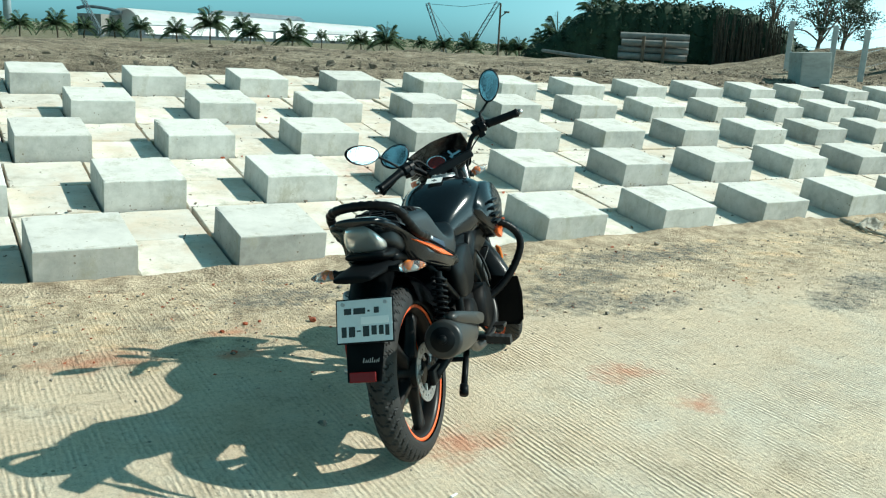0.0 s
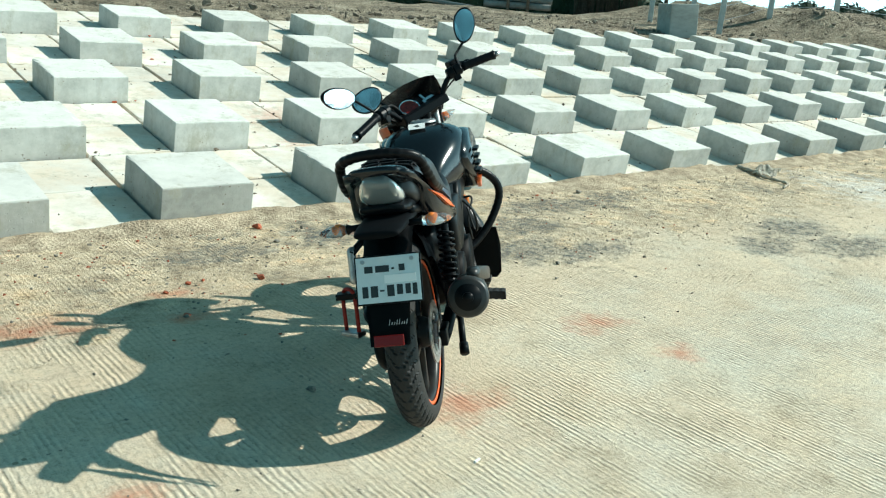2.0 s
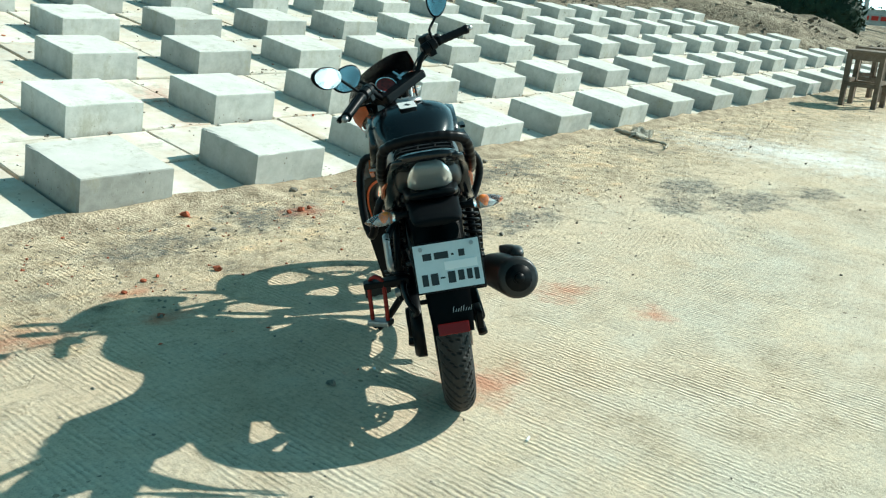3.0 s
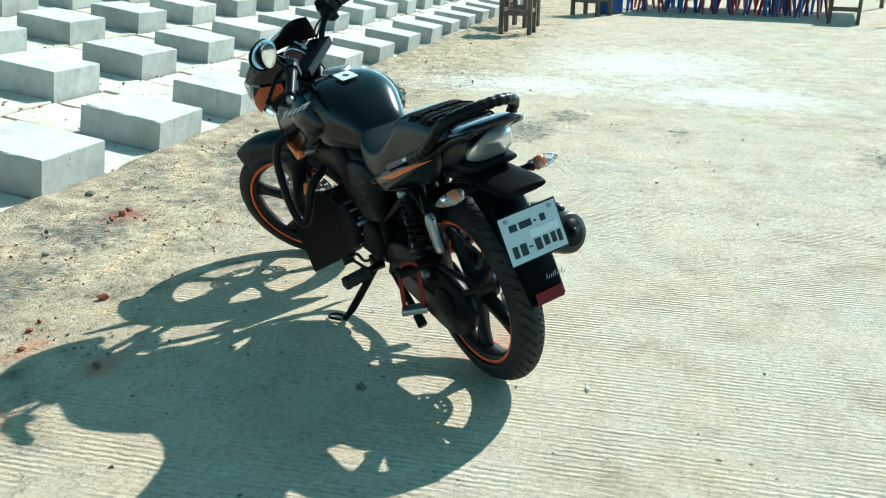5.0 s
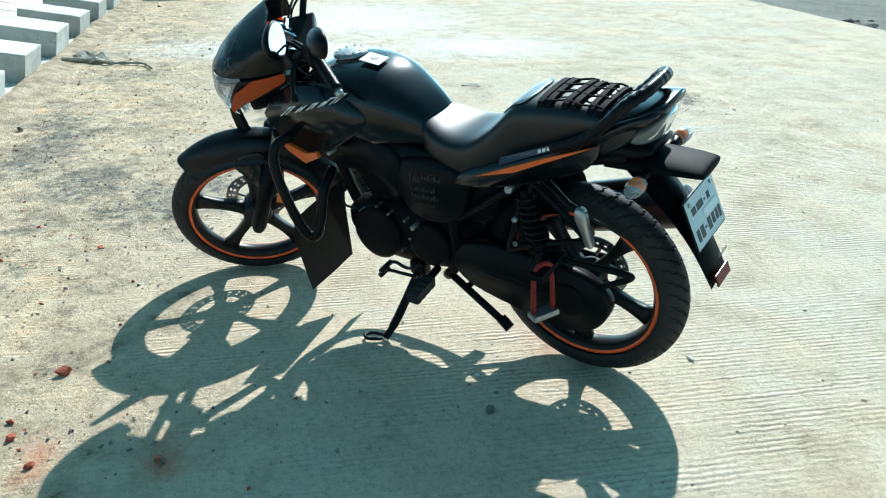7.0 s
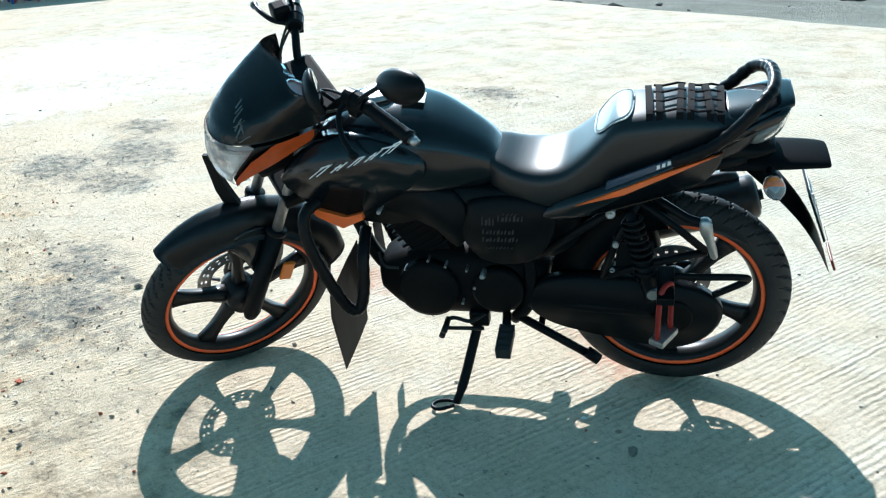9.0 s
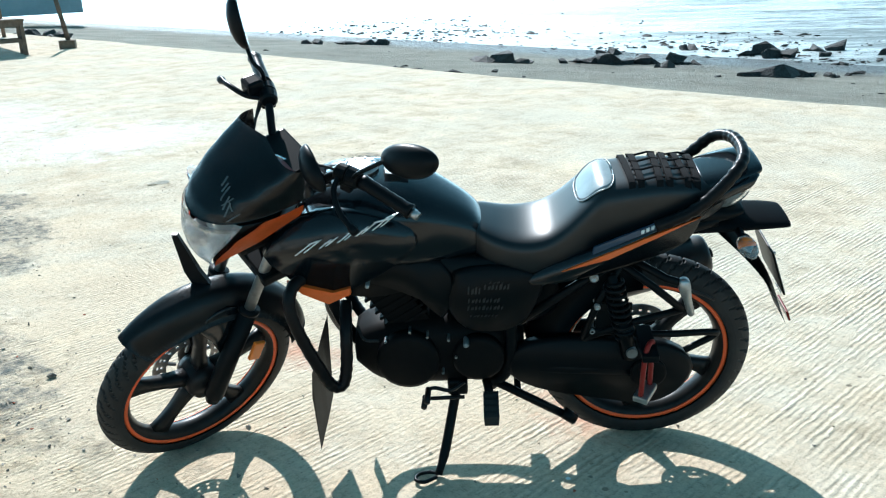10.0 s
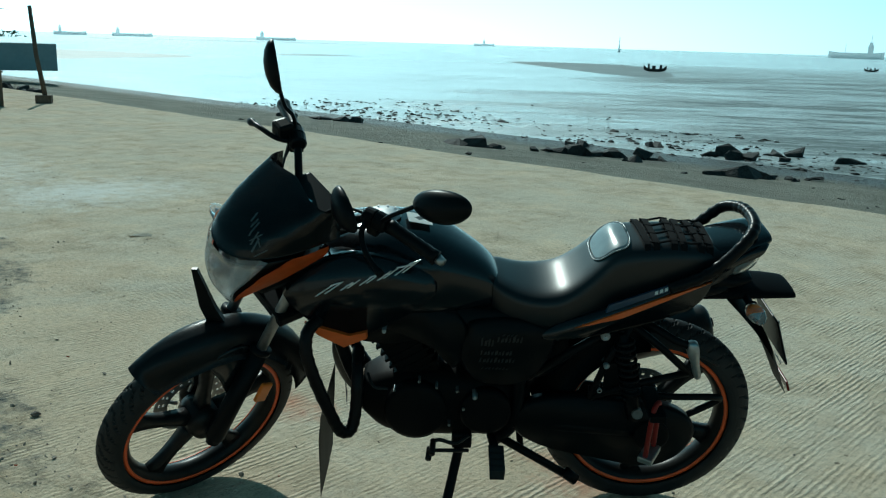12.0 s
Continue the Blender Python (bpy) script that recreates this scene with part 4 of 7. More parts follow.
def tyre(r, w, hub, grooves=46):
    """A tyre with angled grooves cut into the tread."""
    bm = bmesh.new()
    na, nb = grooves * 7, 22
    rings = []
    for k in range(na):
        a = 2 * math.pi * k / na
        ring = []
        for j in range(nb + 1):
            b = math.pi * (j / nb) * 1.24 - 0.12 * math.pi
            y, rr = math.cos(b), math.sin(b)
            rad = r - w * 0.55 + (w * 0.55) * rr * (1 if rr > 0 else 0.6)
            lean = (k + abs(y) * 11.0) % 7
            if lean < 1.5 and 0.08 < abs(y) < 0.90:
                rad -= 0.007
            ring.append(bm.verts.new(hub + Vector((rad * math.cos(a), y * w / 2, rad * math.sin(a)))))
        rings.append(ring)
    for k in range(na):
        p, q = rings[k], rings[(k + 1) % na]
        for j in range(nb):
            bm.faces.new((p[j], p[j + 1], q[j + 1], q[j]))
    bmesh.ops.recalc_face_normals(bm, faces=bm.faces[:])
    return bm


def wheel(name, hub, r, w, turn, phase, front):
    rim_r = r - (0.0665 if front else 0.0785)
    bm = bmesh.new()
    hw = w * 0.36
    lathe(bm, [(rim_r + 0.008, -hw), (rim_r - 0.006, -hw), (rim_r - 0.016, -hw * 0.75), (rim_r - 0.024, -hw * 0.3), (rim_r - 0.024, hw * 0.3), (rim_r - 0.016, hw * 0.75), (rim_r - 0.006, hw), (rim_r + 0.008, hw), (rim_r + 0.008, -hw)], hub, 72)
    rim = part(name, bm, M_ALLOY, bike, "black five-spoke cast alloy wheel", True, turn)
    bm = bmesh.new()
    lathe(bm, [(0.001, -0.055), (0.045, -0.055), (0.055, -0.03), (0.055, 0.03), (0.045, 0.055), (0.001, 0.055)], hub, 32)
    part("hub", bm, M_ALLOY, rim, "", True)
    for k in range(5):
        bm = bmesh.new()
        a = phase + 2 * math.pi * k / 5
        d, s = Vector((math.cos(a), 0, math.sin(a))), Vector((-math.sin(a), 0, math.cos(a)))
        rings = []
        for f in range(7):
            t = f / 6
            rr = 0.045 + (rim_r - 0.02 - 0.045) * t
            half, dep = 0.022 - 0.008 * math.sin(math.pi * t) + 0.012 * t ** 4, 0.022 - 0.008 * t
            c = hub + d * rr
            rings.append([c + s * half * 0.9 + Vector((0, dep, 0)), c + s * half, c + s * half * 0.9 - Vector((0, dep, 0)), c - s * half * 0.9 - Vector((0, dep, 0)), c - s * half, c - s * half * 0.9 + Vector((0, dep, 0))])
        loft(bm, rings)
        bmesh.ops.recalc_face_normals(bm, faces=bm.faces[:])
        part("spoke", bm, M_ALLOY, rim, "", True)
    part("tyre", tyre(r, w, hub), M_RUBBER, rim, "dusty black rubber tyre", False)
    for side in (-1, 1):
        bm = bmesh.new()
        y = side * (hw + 0.002)
        lathe(bm, [(rim_r + 0.006, y), (rim_r + 0.006, y + side * 0.0025), (rim_r - 0.006, y + side * 0.0025), (rim_r - 0.006, y)], hub, 72)
        part("rim_stripe", bm, M_ORANGE_TAPE, rim, "bright orange rim tape", True)
    # perforated disc on the right side
    bm = bmesh.new()
    ring_r, ring_i, yd = (0.118, 0.075, -0.066) if front else (0.108, 0.07, -0.068)
    n = 60
    for k in range(n):
        a0, a1 = 2 * math.pi * k / n, 2 * math.pi * (k + 1) / n
        bands = [(ring_i, ring_i + 0.012), (ring_r - 0.010, ring_r)] + ([(ring_i + 0.012, ring_r - 0.010)] if k % 3 else []) + ([(ring_i + 0.020, ring_i + 0.026)] if k % 3 == 0 else [])
        for q0, q1 in bands:
            v = [bm.verts.new(hub + Vector((q * math.cos(a), y, q * math.sin(a)))) for y in (yd - 0.002, yd + 0.002) for q, a in ((q0, a0), (q1, a0), (q1, a1), (q0, a1))]
            for f in ((0, 1, 2, 3), (7, 6, 5, 4), (0, 4, 5, 1), (1, 5, 6, 2), (2, 6, 7, 3), (3, 7, 4, 0)):
                bm.faces.new([v[i] for i in f])
    for k in range(5):
        a = 2 * math.pi * k / 5 + 0.3
        tube(bm, [hub + Vector((0.045 * math.cos(a), yd, 0.045 * math.sin(a))), hub + Vector((ring_i * math.cos(a + 0.2), yd, ring_i * math.sin(a + 0.2)))], 0.006, 6)
    part("brake_disc", bm, M_STEEL, rim, "drilled steel brake disc")
    return rim


front_wheel = wheel("front_wheel", FRONT, 0.314, 0.088, STEER, radians(172), True)
rear_wheel = wheel("rear_wheel", REAR, 0.322, 0.106, Matrix(), radians(-14), False)

# ---- tank, shrouds, seat, tail ----
rows = spline_rows([(0.50, 0.77, 0.70, 0.075), (0.535, 0.822, 0.69, 0.095), (0.60, 0.872, 0.685, 0.125), (0.69, 0.922, 0.68, 0.160), (0.79, 0.942, 0.69, 0.176), (0.88, 0.937, 0.70, 0.170), (0.96, 0.91, 0.73, 0.13), (1.02, 0.86, 0.76, 0.085)])
bm = bmesh.new()
loft(bm, [section(x, zt, zb, hw, 36, 2.75) for x, zt, zb, hw in rows])
tank = part("fuel_tank", bm, M_PAINT, bike, "satin black fuel tank", True)
bm = bmesh.new()
lathe(bm, [(0.001, 0), (0.030, 0), (0.036, -0.002), (0.052, -0.003), (0.054, -0.012)], (0, 0, 0), 36, "X")
part("filler_cap", bm, M_STEEL, tank, "brushed steel filler cap", True, Matrix.Translation((0.845, 0, 0.958)) @ Matrix.Rotation(radians(-87), 4, "Y"))
for k in range(10):
    bm = bmesh.new()
    a = 2 * math.pi * k / 10
    tube(bm, [(0.043 * math.cos(a), 0.043 * math.sin(a), 0), (0.043 * math.cos(a), 0.043 * math.sin(a), 0.003)], 0.0035, 6)
    part("screw", bm, M_STEEL, tank, "", False, Matrix.Translation((0.845, 0, 0.957)) @ Matrix.Rotation(radians(3), 4, "Y"))
bm = bmesh.new()
box(bm, -0.034, 0.034, -0.034, 0.034, 0, 0.0012)
sticker = part("sticker", bm, M_STICKER, tank, "white square paper sticker", False, Matrix.Translation((0.741, 0.012, 0.945)) @ Euler((0, radians(-12), radians(8))).to_matrix().to_4x4())
bm = bmesh.new()
box(bm, -0.012, 0.010, -0.009, 0.009, 0.0012, 0.0018, m=Matrix.Rotation(0.7, 4, "Z"))
part("sticker_mark", bm, M_DECAL, sticker, "small dark printed mark")

SHROUD = smooth_pts([(1.06, 0.732), (1.105, 0.782), (1.03, 0.858), (0.945, 0.897), (0.86, 0.902), (0.77, 0.885), (0.70, 0.845), (0.685, 0.797), (0.74, 0.748), (0.81, 0.705), (0.875, 0.672), (0.936, 0.640), (1.01, 0.685)], 2)
for side in (1, -1):
    swell = (lambda x, z, s=side: s * (-0.35 * (x - 0.90) ** 2 - 0.20 * max(0.0, z - 0.80) - 0.10 * max(0.0, 0.72 - z)))
    bm = bmesh.new()
    slab(bm, SHROUD, side * 0.115, side * 0.198, 0.955, swell)
    shroud = part("tank_shroud", bm, M_PAINT, bike, "black moulded tank shroud", True)
    bm = bmesh.new()
    slab(bm, [(1.042, 0.709), (0.985, 0.694), (0.92, 0.676), (0.872, 0.690), (0.872, 0.668), (0.936, 0.636), (1.005, 0.672)], side * 0.193, side * 0.209, 0.97, swell)
    part("shroud_stripe", bm, M_ORANGE, shroud, "orange lower edge")
    if side > 0:
        # silver script on the left side, as plain slanted strokes
        # five slanted letter shapes, each two thin strokes and a bar between
        for k, (dx, h, gap) in enumerate(((0.0, 0.050, 0.024), (0.050, 0.034, 0.018), (0.088, 0.034, 0.018), (0.124, 0.036, 0.016), (0.158, 0.048, 0.020))):
            px, pz = 1.010 - dx * 1.32, 0.790 + dx * 0.40
            for q in (0, 1):
                bm = bmesh.new()
                x0, z0 = px - gap * q, pz + gap * 0.35 * q
                slab(bm, [(x0, z0), (x0 - 0.0048, z0 + 0.001), (x0 - 0.0048 - h * 0.95, z0 + h * 0.72), (x0 - h * 0.95, z0 + h * 0.70)], 0.1965, 0.2005, 0.98, swell)
                part("script_stroke", bm, M_SILVER, shroud)
            bm = bmesh.new()
            x0, z0 = px - h * (0.45 if k % 2 else 0.8), pz + h * (0.33 if k % 2 else 0.6)
            slab(bm, [(x0, z0), (x0 - gap * 1.15, z0 + gap * 0.40), (x0 - gap * 1.15, z0 + gap * 0.40 + 0.0028), (x0, z0 + 0.0028)], 0.1965, 0.2005, 0.98, swell)
            part("script_stroke", bm, M_SILVER, shroud)
        bm = bmesh.new()
        slab(bm, [(0.795, 0.872), (0.752, 0.880), (0.752, 0.883), (0.795, 0.875)], 0.1965, 0.2005, 0.98, swell)
        part("script_stroke", bm, M_SILVER, shroud)
    for k in range(4 if side < 0 else 0):
        bm = bmesh.new()
        px, pz = 0.86 + 0.01 * k, 0.815 - 0.032 * k
        box(bm, px - 0.045, px + 0.045, -0.212, -0.190, pz - 0.006, pz + 0.006, 0.003)
        part("gill", bm, M_BLACK, shroud)

rows = spline_rows([(0.55, 0.806, 0.715, 0.075), (0.51, 0.795, 0.68, 0.108), (0.46, 0.778, 0.665, 0.126), (0.40, 0.772, 0.655, 0.136), (0.34, 0.784, 0.655, 0.138), (0.29, 0.818, 0.665, 0.134), (0.245, 0.862, 0.685, 0.128), (0.205, 0.903, 0.705, 0.123), (0.16, 0.914, 0.735, 0.12), (0.04, 0.922, 0.76, 0.115), (-0.07, 0.913, 0.79, 0.105), (-0.12, 0.90, 0.82, 0.09), (-0.145, 0.88, 0.845, 0.06)], 4)
bm = bmesh.new()
loft(bm, [section(x, zt, zb, hw, 40, 4.2) for x, zt, zb, hw in rows])
seat = part("seat", bm, M_SEAT, bike, "black stepped vinyl seat", True)


def on_seat(x, y):
    """The height of the seat's skin."""
    for a, b in zip(rows, rows[1:]):
        if b[0] <= x <= a[0]:
            f = (a[0] - x) / (a[0] - b[0])
            zt, zb, hw = (a[i] + (b[i] - a[i]) * f for i in (1, 2, 3))
            c = min(0.999, abs(y) / hw)
            return (zt + zb) / 2 + (zt - zb) / 2 * (1 - c ** 4.2) ** (1 / 4.2)
    return 0.9


# padded insert on the rise, with pale piping round it
def pad_at(a, k):
    c, q = math.cos(a), math.sin(a)
    x = 0.208 - 0.048 * k * math.copysign(abs(c) ** 0.6, c)
    y = (0.088 - 0.12 * (x - 0.208)) * k * math.copysign(abs(q) ** 0.6, q)
    return Vector((x, y, on_seat(x, y) + 0.0035))


bm = bmesh.new()
loft(bm, [[pad_at(2 * math.pi * j / 36, k) + Vector((0, 0, 0.003 * (1 - k))) for j in range(36)] for k in (1.0, 0.9, 0.6, 0.3, 0.05)])
bmesh.ops.recalc_face_normals(bm, faces=bm.faces[:])
part("seat_insert", bm, M_INSERT, seat, "vinyl insert with a sky sheen in its pale grey", True)
bm = bmesh.new()
tube(bm, [pad_at(2 * math.pi * j / 36, 1.03) for j in range(37)], 0.0018, 6)
part("piping", bm, M_INSERT, seat, "light grey seam piping", True)
bm = bmesh.new()
tube(bm, [(0.528 + 0.02 * (y / 0.08) ** 2, y, on_seat(0.528 + 0.02 * (y / 0.08) ** 2, y) + 0.003) for y in [(-0.08 + 0.01 * k) for k in range(17)]], 0.003, 6)
part("piping", bm, M_WHITE, seat, "pale piping at the seat's nose", True)


def strap_band(x0, x1, w=0.0085):
    """One elastic strap over the pillion seat."""
    bm = bmesh.new()
    g = []
    for t in [(-1 + 2 * k / 16) for k in range(17)]:
        y = t * 0.100
        x = x0 + (x1 - x0) * (t + 1) / 2
        z = on_seat(x, min(abs(y), 0.113) * math.copysign(1, y)) + 0.004 - (0.012 if abs(t) == 1 else 0)
        g.append([Vector((x - w, y, z)), Vector((x + w, y, z)), Vector((x + w, y, z + 0.006)), Vector((x - w, y, z + 0.006))])
    loft(bm, g)
    return bm


for x0, x1 in ((0.125, 0.118), (0.098, 0.094), (0.040, 0.046), (0.014, 0.020), (-0.018, -0.028), (-0.058, -0.052)):
    part("luggage_strap", strap_band(x0, x1), M_STRAP, seat, "woven black luggage strap")
for y in (-0.082, -0.03, 0.024, 0.078):
    for x0, x1 in ((0.11, 0.03), (0.02, -0.055)):
        bm = bmesh.new()
        tube(bm, [(x0 + (x1 - x0) * t, y + 0.008 * math.sin(6 * t), on_seat(x0 + (x1 - x0) * t, y) + 0.009) for t in (0, 0.25, 0.5, 0.75, 1)], 0.0032, 6)
        part("strap_web", bm, M_STRAP, seat)

TAIL = smooth_pts([(0.40, 0.645), (0.36, 0.69), (0.25, 0.735), (0.12, 0.79), (0.0, 0.84), (-0.11, 0.90), (-0.205, 0.932), (-0.198, 0.908), (-0.13, 0.880), (-0.075, 0.842), (-0.05, 0.785), (0.0, 0.742), (0.14, 0.695), (0.28, 0.655)], 3)
for side in (1, -1):
    inward = (lambda x, z, s=side: -s * (0.055 * max(0.0, (0.15 - x) / 0.4) ** 1.3))
    bm = bmesh.new()
    slab(bm, TAIL, side * 0.085, side * 0.152, 0.95, inward)
    tail = part("tail_panel", bm, M_PAINT, bike, "black tail side panel", True)
    bm = bmesh.new()
    slab(bm, [(0.305, 0.692), (0.20, 0.738), (0.08, 0.787), (-0.06, 0.834), (0.05, 0.786), (0.18, 0.727)], side * 0.149, side * 0.158, 0.985, inward)
    part("tail_stripe", bm, M_ORANGE, tail, "orange tail stripe")
    bm = bmesh.new()
    slab(bm, [(0.225, 0.742), (0.10, 0.795), (0.0, 0.832), (0.03, 0.838), (0.12, 0.806), (0.22, 0.765)], side * 0.149, side * 0.1565, 0.985, inward)
    part("tail_band", bm, M_NAVY, tail, "dark blue band above the stripe")
    for k in range(4):
        bm = bmesh.new()
        px, pz = 0.098 - 0.013 * k, 0.800 + 0.005 * k
        slab(bm, [(px, pz), (px - 0.008, pz + 0.003), (px - 0.008, pz + 0.013), (px, pz + 0.010)], side * 0.155, side * 0.159, 0.96, inward)
        part("badge_stroke", bm, M_WHITE, tail)
bm = bmesh.new()
rows2 = spline_rows([(-0.06, 0.915, 0.85, 0.085), (-0.13, 0.932, 0.868, 0.096), (-0.185, 0.945, 0.898, 0.09), (-0.222, 0.947, 0.922, 0.070)])
loft(bm, [section(x, zt, zb, hw, 24, 2.8) for x, zt, zb, hw in rows2])
part("tail_cowl", bm, M_PAINT, bike, "black tail cowl", True)
bm = bmesh.new()
lens_rows = spline_rows([(-0.115, 0.846, 0.815, 0.060), (-0.14, 0.868, 0.812, 0.069), (-0.17, 0.889, 0.820, 0.068), (-0.198, 0.909, 0.842, 0.059), (-0.216, 0.921, 0.882, 0.042)])
loft(bm, [section(x, zt, zb, hw, 24, 2.6) for x, zt, zb, hw in lens_rows])
tail_lamp = part("tail_lamp", bm, M_SMOKE, bike, "pale smoked tail lamp lens", True)
bm = bmesh.new()
loft(bm, [section(x + 0.006, zt - 0.008, zb + 0.008, hw - 0.010, 20, 2.6) for x, zt, zb, hw in lens_rows])
part("lamp_reflector", bm, M_LAMP, tail_lamp, "silver reflector behind the lens", True)
bm = bmesh.new()
loft(bm, [section(x, zt, zb, hw, 24, 3.0) for x, zt, zb, hw in spline_rows([(-0.02, 0.84, 0.755, 0.084), (-0.08, 0.835, 0.770, 0.086), (-0.15, 0.825, 0.785, 0.082), (-0.19, 0.822, 0.800, 0.07)])])
part("tail_underside", bm, M_BLACK, bike, "black plastic below the tail lamp", True)

# wrapped grab rail
rail = curve_pts([(0.060, 0.144, 0.816), (-0.025, 0.142, 0.852), (-0.085, 0.136, 0.900), (-0.135, 0.120, 0.952), (-0.168, 0.070, 0.974), (-0.176, 0.0, 0.980), (-0.168, -0.070, 0.974), (-0.135, -0.120, 0.952), (-0.085, -0.136, 0.900), (-0.025, -0.142, 0.852), (0.060, -0.144, 0.816)], 9)
bm = bmesh.new()
tube(bm, rail, [0.0162 + 0.0009 * math.sin(k * 1.9) + 0.0008 * math.sin(k * 4.7) for k in range(len(rail))], 14)
part("grab_rail", bm, M_TAPE, bike, "grab rail wrapped in shiny black tape", True)

# rear mudguard, plate holder
bm = bmesh.new()
rows3 = spline_rows([(-0.06, 0.79, 0.74, 0.085), (-0.16, 0.786, 0.742, 0.080), (-0.26, 0.782, 0.748, 0.077), (-0.315, 0.776, 0.750, 0.070), (-0.325, 0.770, 0.752, 0.06)])
loft(bm, [section(x, zt, zb, hw, 24, 2.3) for x, zt, zb, hw in rows3])
part("rear_mudguard", bm, M_MATT, bike, "matt black plastic rear mudguard", True)
bm = bmesh.new()
sheet(bm, lambda u, v: Vector((-0.165 - 0.155 * u - 0.04 * u * u - 0.040 * math.sin(math.pi * u) + 0.05 * (2 * v - 1) ** 2 * (1 - u), (2 * v - 1) * (0.082 - 0.022 * u), 0.765 - 0.335 * u)), 14, 10, 0.026)
holder = part("plate_holder", bm, M_BLACK, bike, "long black plastic flap behind the wheel", True)
bm = bmesh.new()
box(bm, -0.004, 0.003, -0.046, 0.046, -0.017, 0.017, 0.003)
part("reflector", bm, M_RED, holder, "red rear reflector", False, Matrix.Translation((-0.368, 0, 0.449)) @ Matrix.Rotation(radians(20), 4, "Y"))
for k in range(8):
    bm = bmesh.new()
    tall = (0.016, 0.009, 0.009, 0.014)[k % 4]
    slab(bm, [(0.0, 0.0), (0.0022, 0.0), (0.0062, tall), (0.004, tall)], 0, 0.001)
    part("script_stroke", bm, M_GREY, holder, "", False, Matrix.Translation((-0.357, -0.004 - 0.0075 * k, 0.494)) @ Matrix.Rotation(radians(-90), 4, "Z") @ Matrix.Rotation(radians(-14), 4, "X"))
PLATE = Matrix(((0.0, 0.348, -0.9375, -0.304), (-1.0, 0.0, 0.0, -0.013), (0.0, 0.9375, 0.348, 0.621), (0, 0, 0, 1)))
bm = bmesh.new()
box(bm, -0.102, 0.102, -0.074, 0.074, -0.003, 0.003, 0.003)
plate = part("number_plate", bm, M_BLACK, bike, "pale number plate with dark writing as bars", False, PLATE)
bm = bmesh.new()
box(bm, -0.097, 0.097, -0.069, 0.069, 0.003, 0.0042)
part("plate_face", bm, M_PLATE, plate, "pale blue-white plate face")
for x0, x1, y0, y1 in ((-0.072, -0.046, 0.022, 0.042), (-0.038, 0.004, 0.022, 0.042), (0.012, 0.020, 0.028, 0.034), (0.034, 0.052, 0.022, 0.042), (-0.082, -0.064, -0.052, -0.018), (-0.056, -0.034, -0.052, -0.018), (-0.028, -0.014, -0.036, -0.031), (-0.006, 0.016, -0.052, -0.018), (0.024, 0.042, -0.048, -0.018), (0.05, 0.066, -0.048, -0.018), (0.072, 0.086, -0.052, -0.018)):
    bm = bmesh.new()
    box(bm, x0, x1, y0, y1, 0.0042, 0.0052)
    part("writing_bar", bm, M_DECAL, plate)
bm = bmesh.new()
box(bm, -0.012, 0.085, -0.012, 0.012, 0.0042, 0.0062, 0.0009)
part("security_strip", bm, M_WHITE, plate, "white plastic strip")
for x, y in ((-0.075, 0.056), (0.075, 0.056)):
    bm = bmesh.new()
    tube(bm, [(x, y, 0.004), (x, y, 0.010)], 0.0065, 10)
    part("bolt", bm, M_STEEL, plate)


def indicator(base, tip, name="indicator", m=Matrix(), lens_label="clear lens over an orange bulb"):
    """A turn signal on a short stalk: pod, lens and bulb."""
    base, tip = Vector(base), Vector(tip)
    d = (tip - base).normalized()
    bm = bmesh.new()
    tube(bm, [base, base + d * 0.03, base + d * 0.045], [0.011, 0.010, 0.018], 10)
    pod = part(name, bm, M_BLACK, bike, "black stalked turn signal", True, m)
    rings, inner = [], []
    for t, r in ((0, 0.016), (0.2, 0.026), (0.45, 0.029), (0.7, 0.024), (0.92, 0.011), (1.0, 0.002)):
        r *= 0.84
        c = base + d * (0.040 + 0.098 * t)
        for out, k in ((rings, 1.0), (inner, 0.86)):
            out.append([c + Vector((1.1 * k * r * math.cos(a), 0, 0.8 * k * r * math.sin(a))) for a in (2 * math.pi * j / 16 for j in range(16))])
    bm = bmesh.new()
    loft(bm, rings)
    bmesh.ops.recalc_face_normals(bm, faces=bm.faces[:])
    part("lens", bm, M_LENS, pod, lens_label, True)
    bm = bmesh.new()
    loft(bm, [[base + d * (0.062 + 0.05 * t) + Vector((0.022 * math.cos(a) * (1 - t), 0, 0.016 * math.sin(a) * (1 - t) - 0.004)) for a in (2 * math.pi * j / 12 for j in range(12))] for t in (0.0, 0.5, 0.98)])
    bmesh.ops.recalc_face_normals(bm, faces=bm.faces[:])
    part("lamp_reflector", bm, M_LAMP, pod, "silver inside", True)
    bm = bmesh.new()
    bmesh.ops.create_icosphere(bm, subdivisions=2, radius=0.019, matrix=Matrix.Translation(base + d * 0.074 + Vector((0, 0, 0.004))))
    part("bulb", bm, M_AMBER, pod, "orange bulb", True)
    return pod


indicator((-0.180, 0.075, 0.760), (-0.184, 0.20, 0.752))
indicator((-0.180, -0.075, 0.760), (-0.184, -0.20, 0.764))
indicator((1.235, -0.12, 0.872), (1.235, -0.26, 0.876), m=STEER)

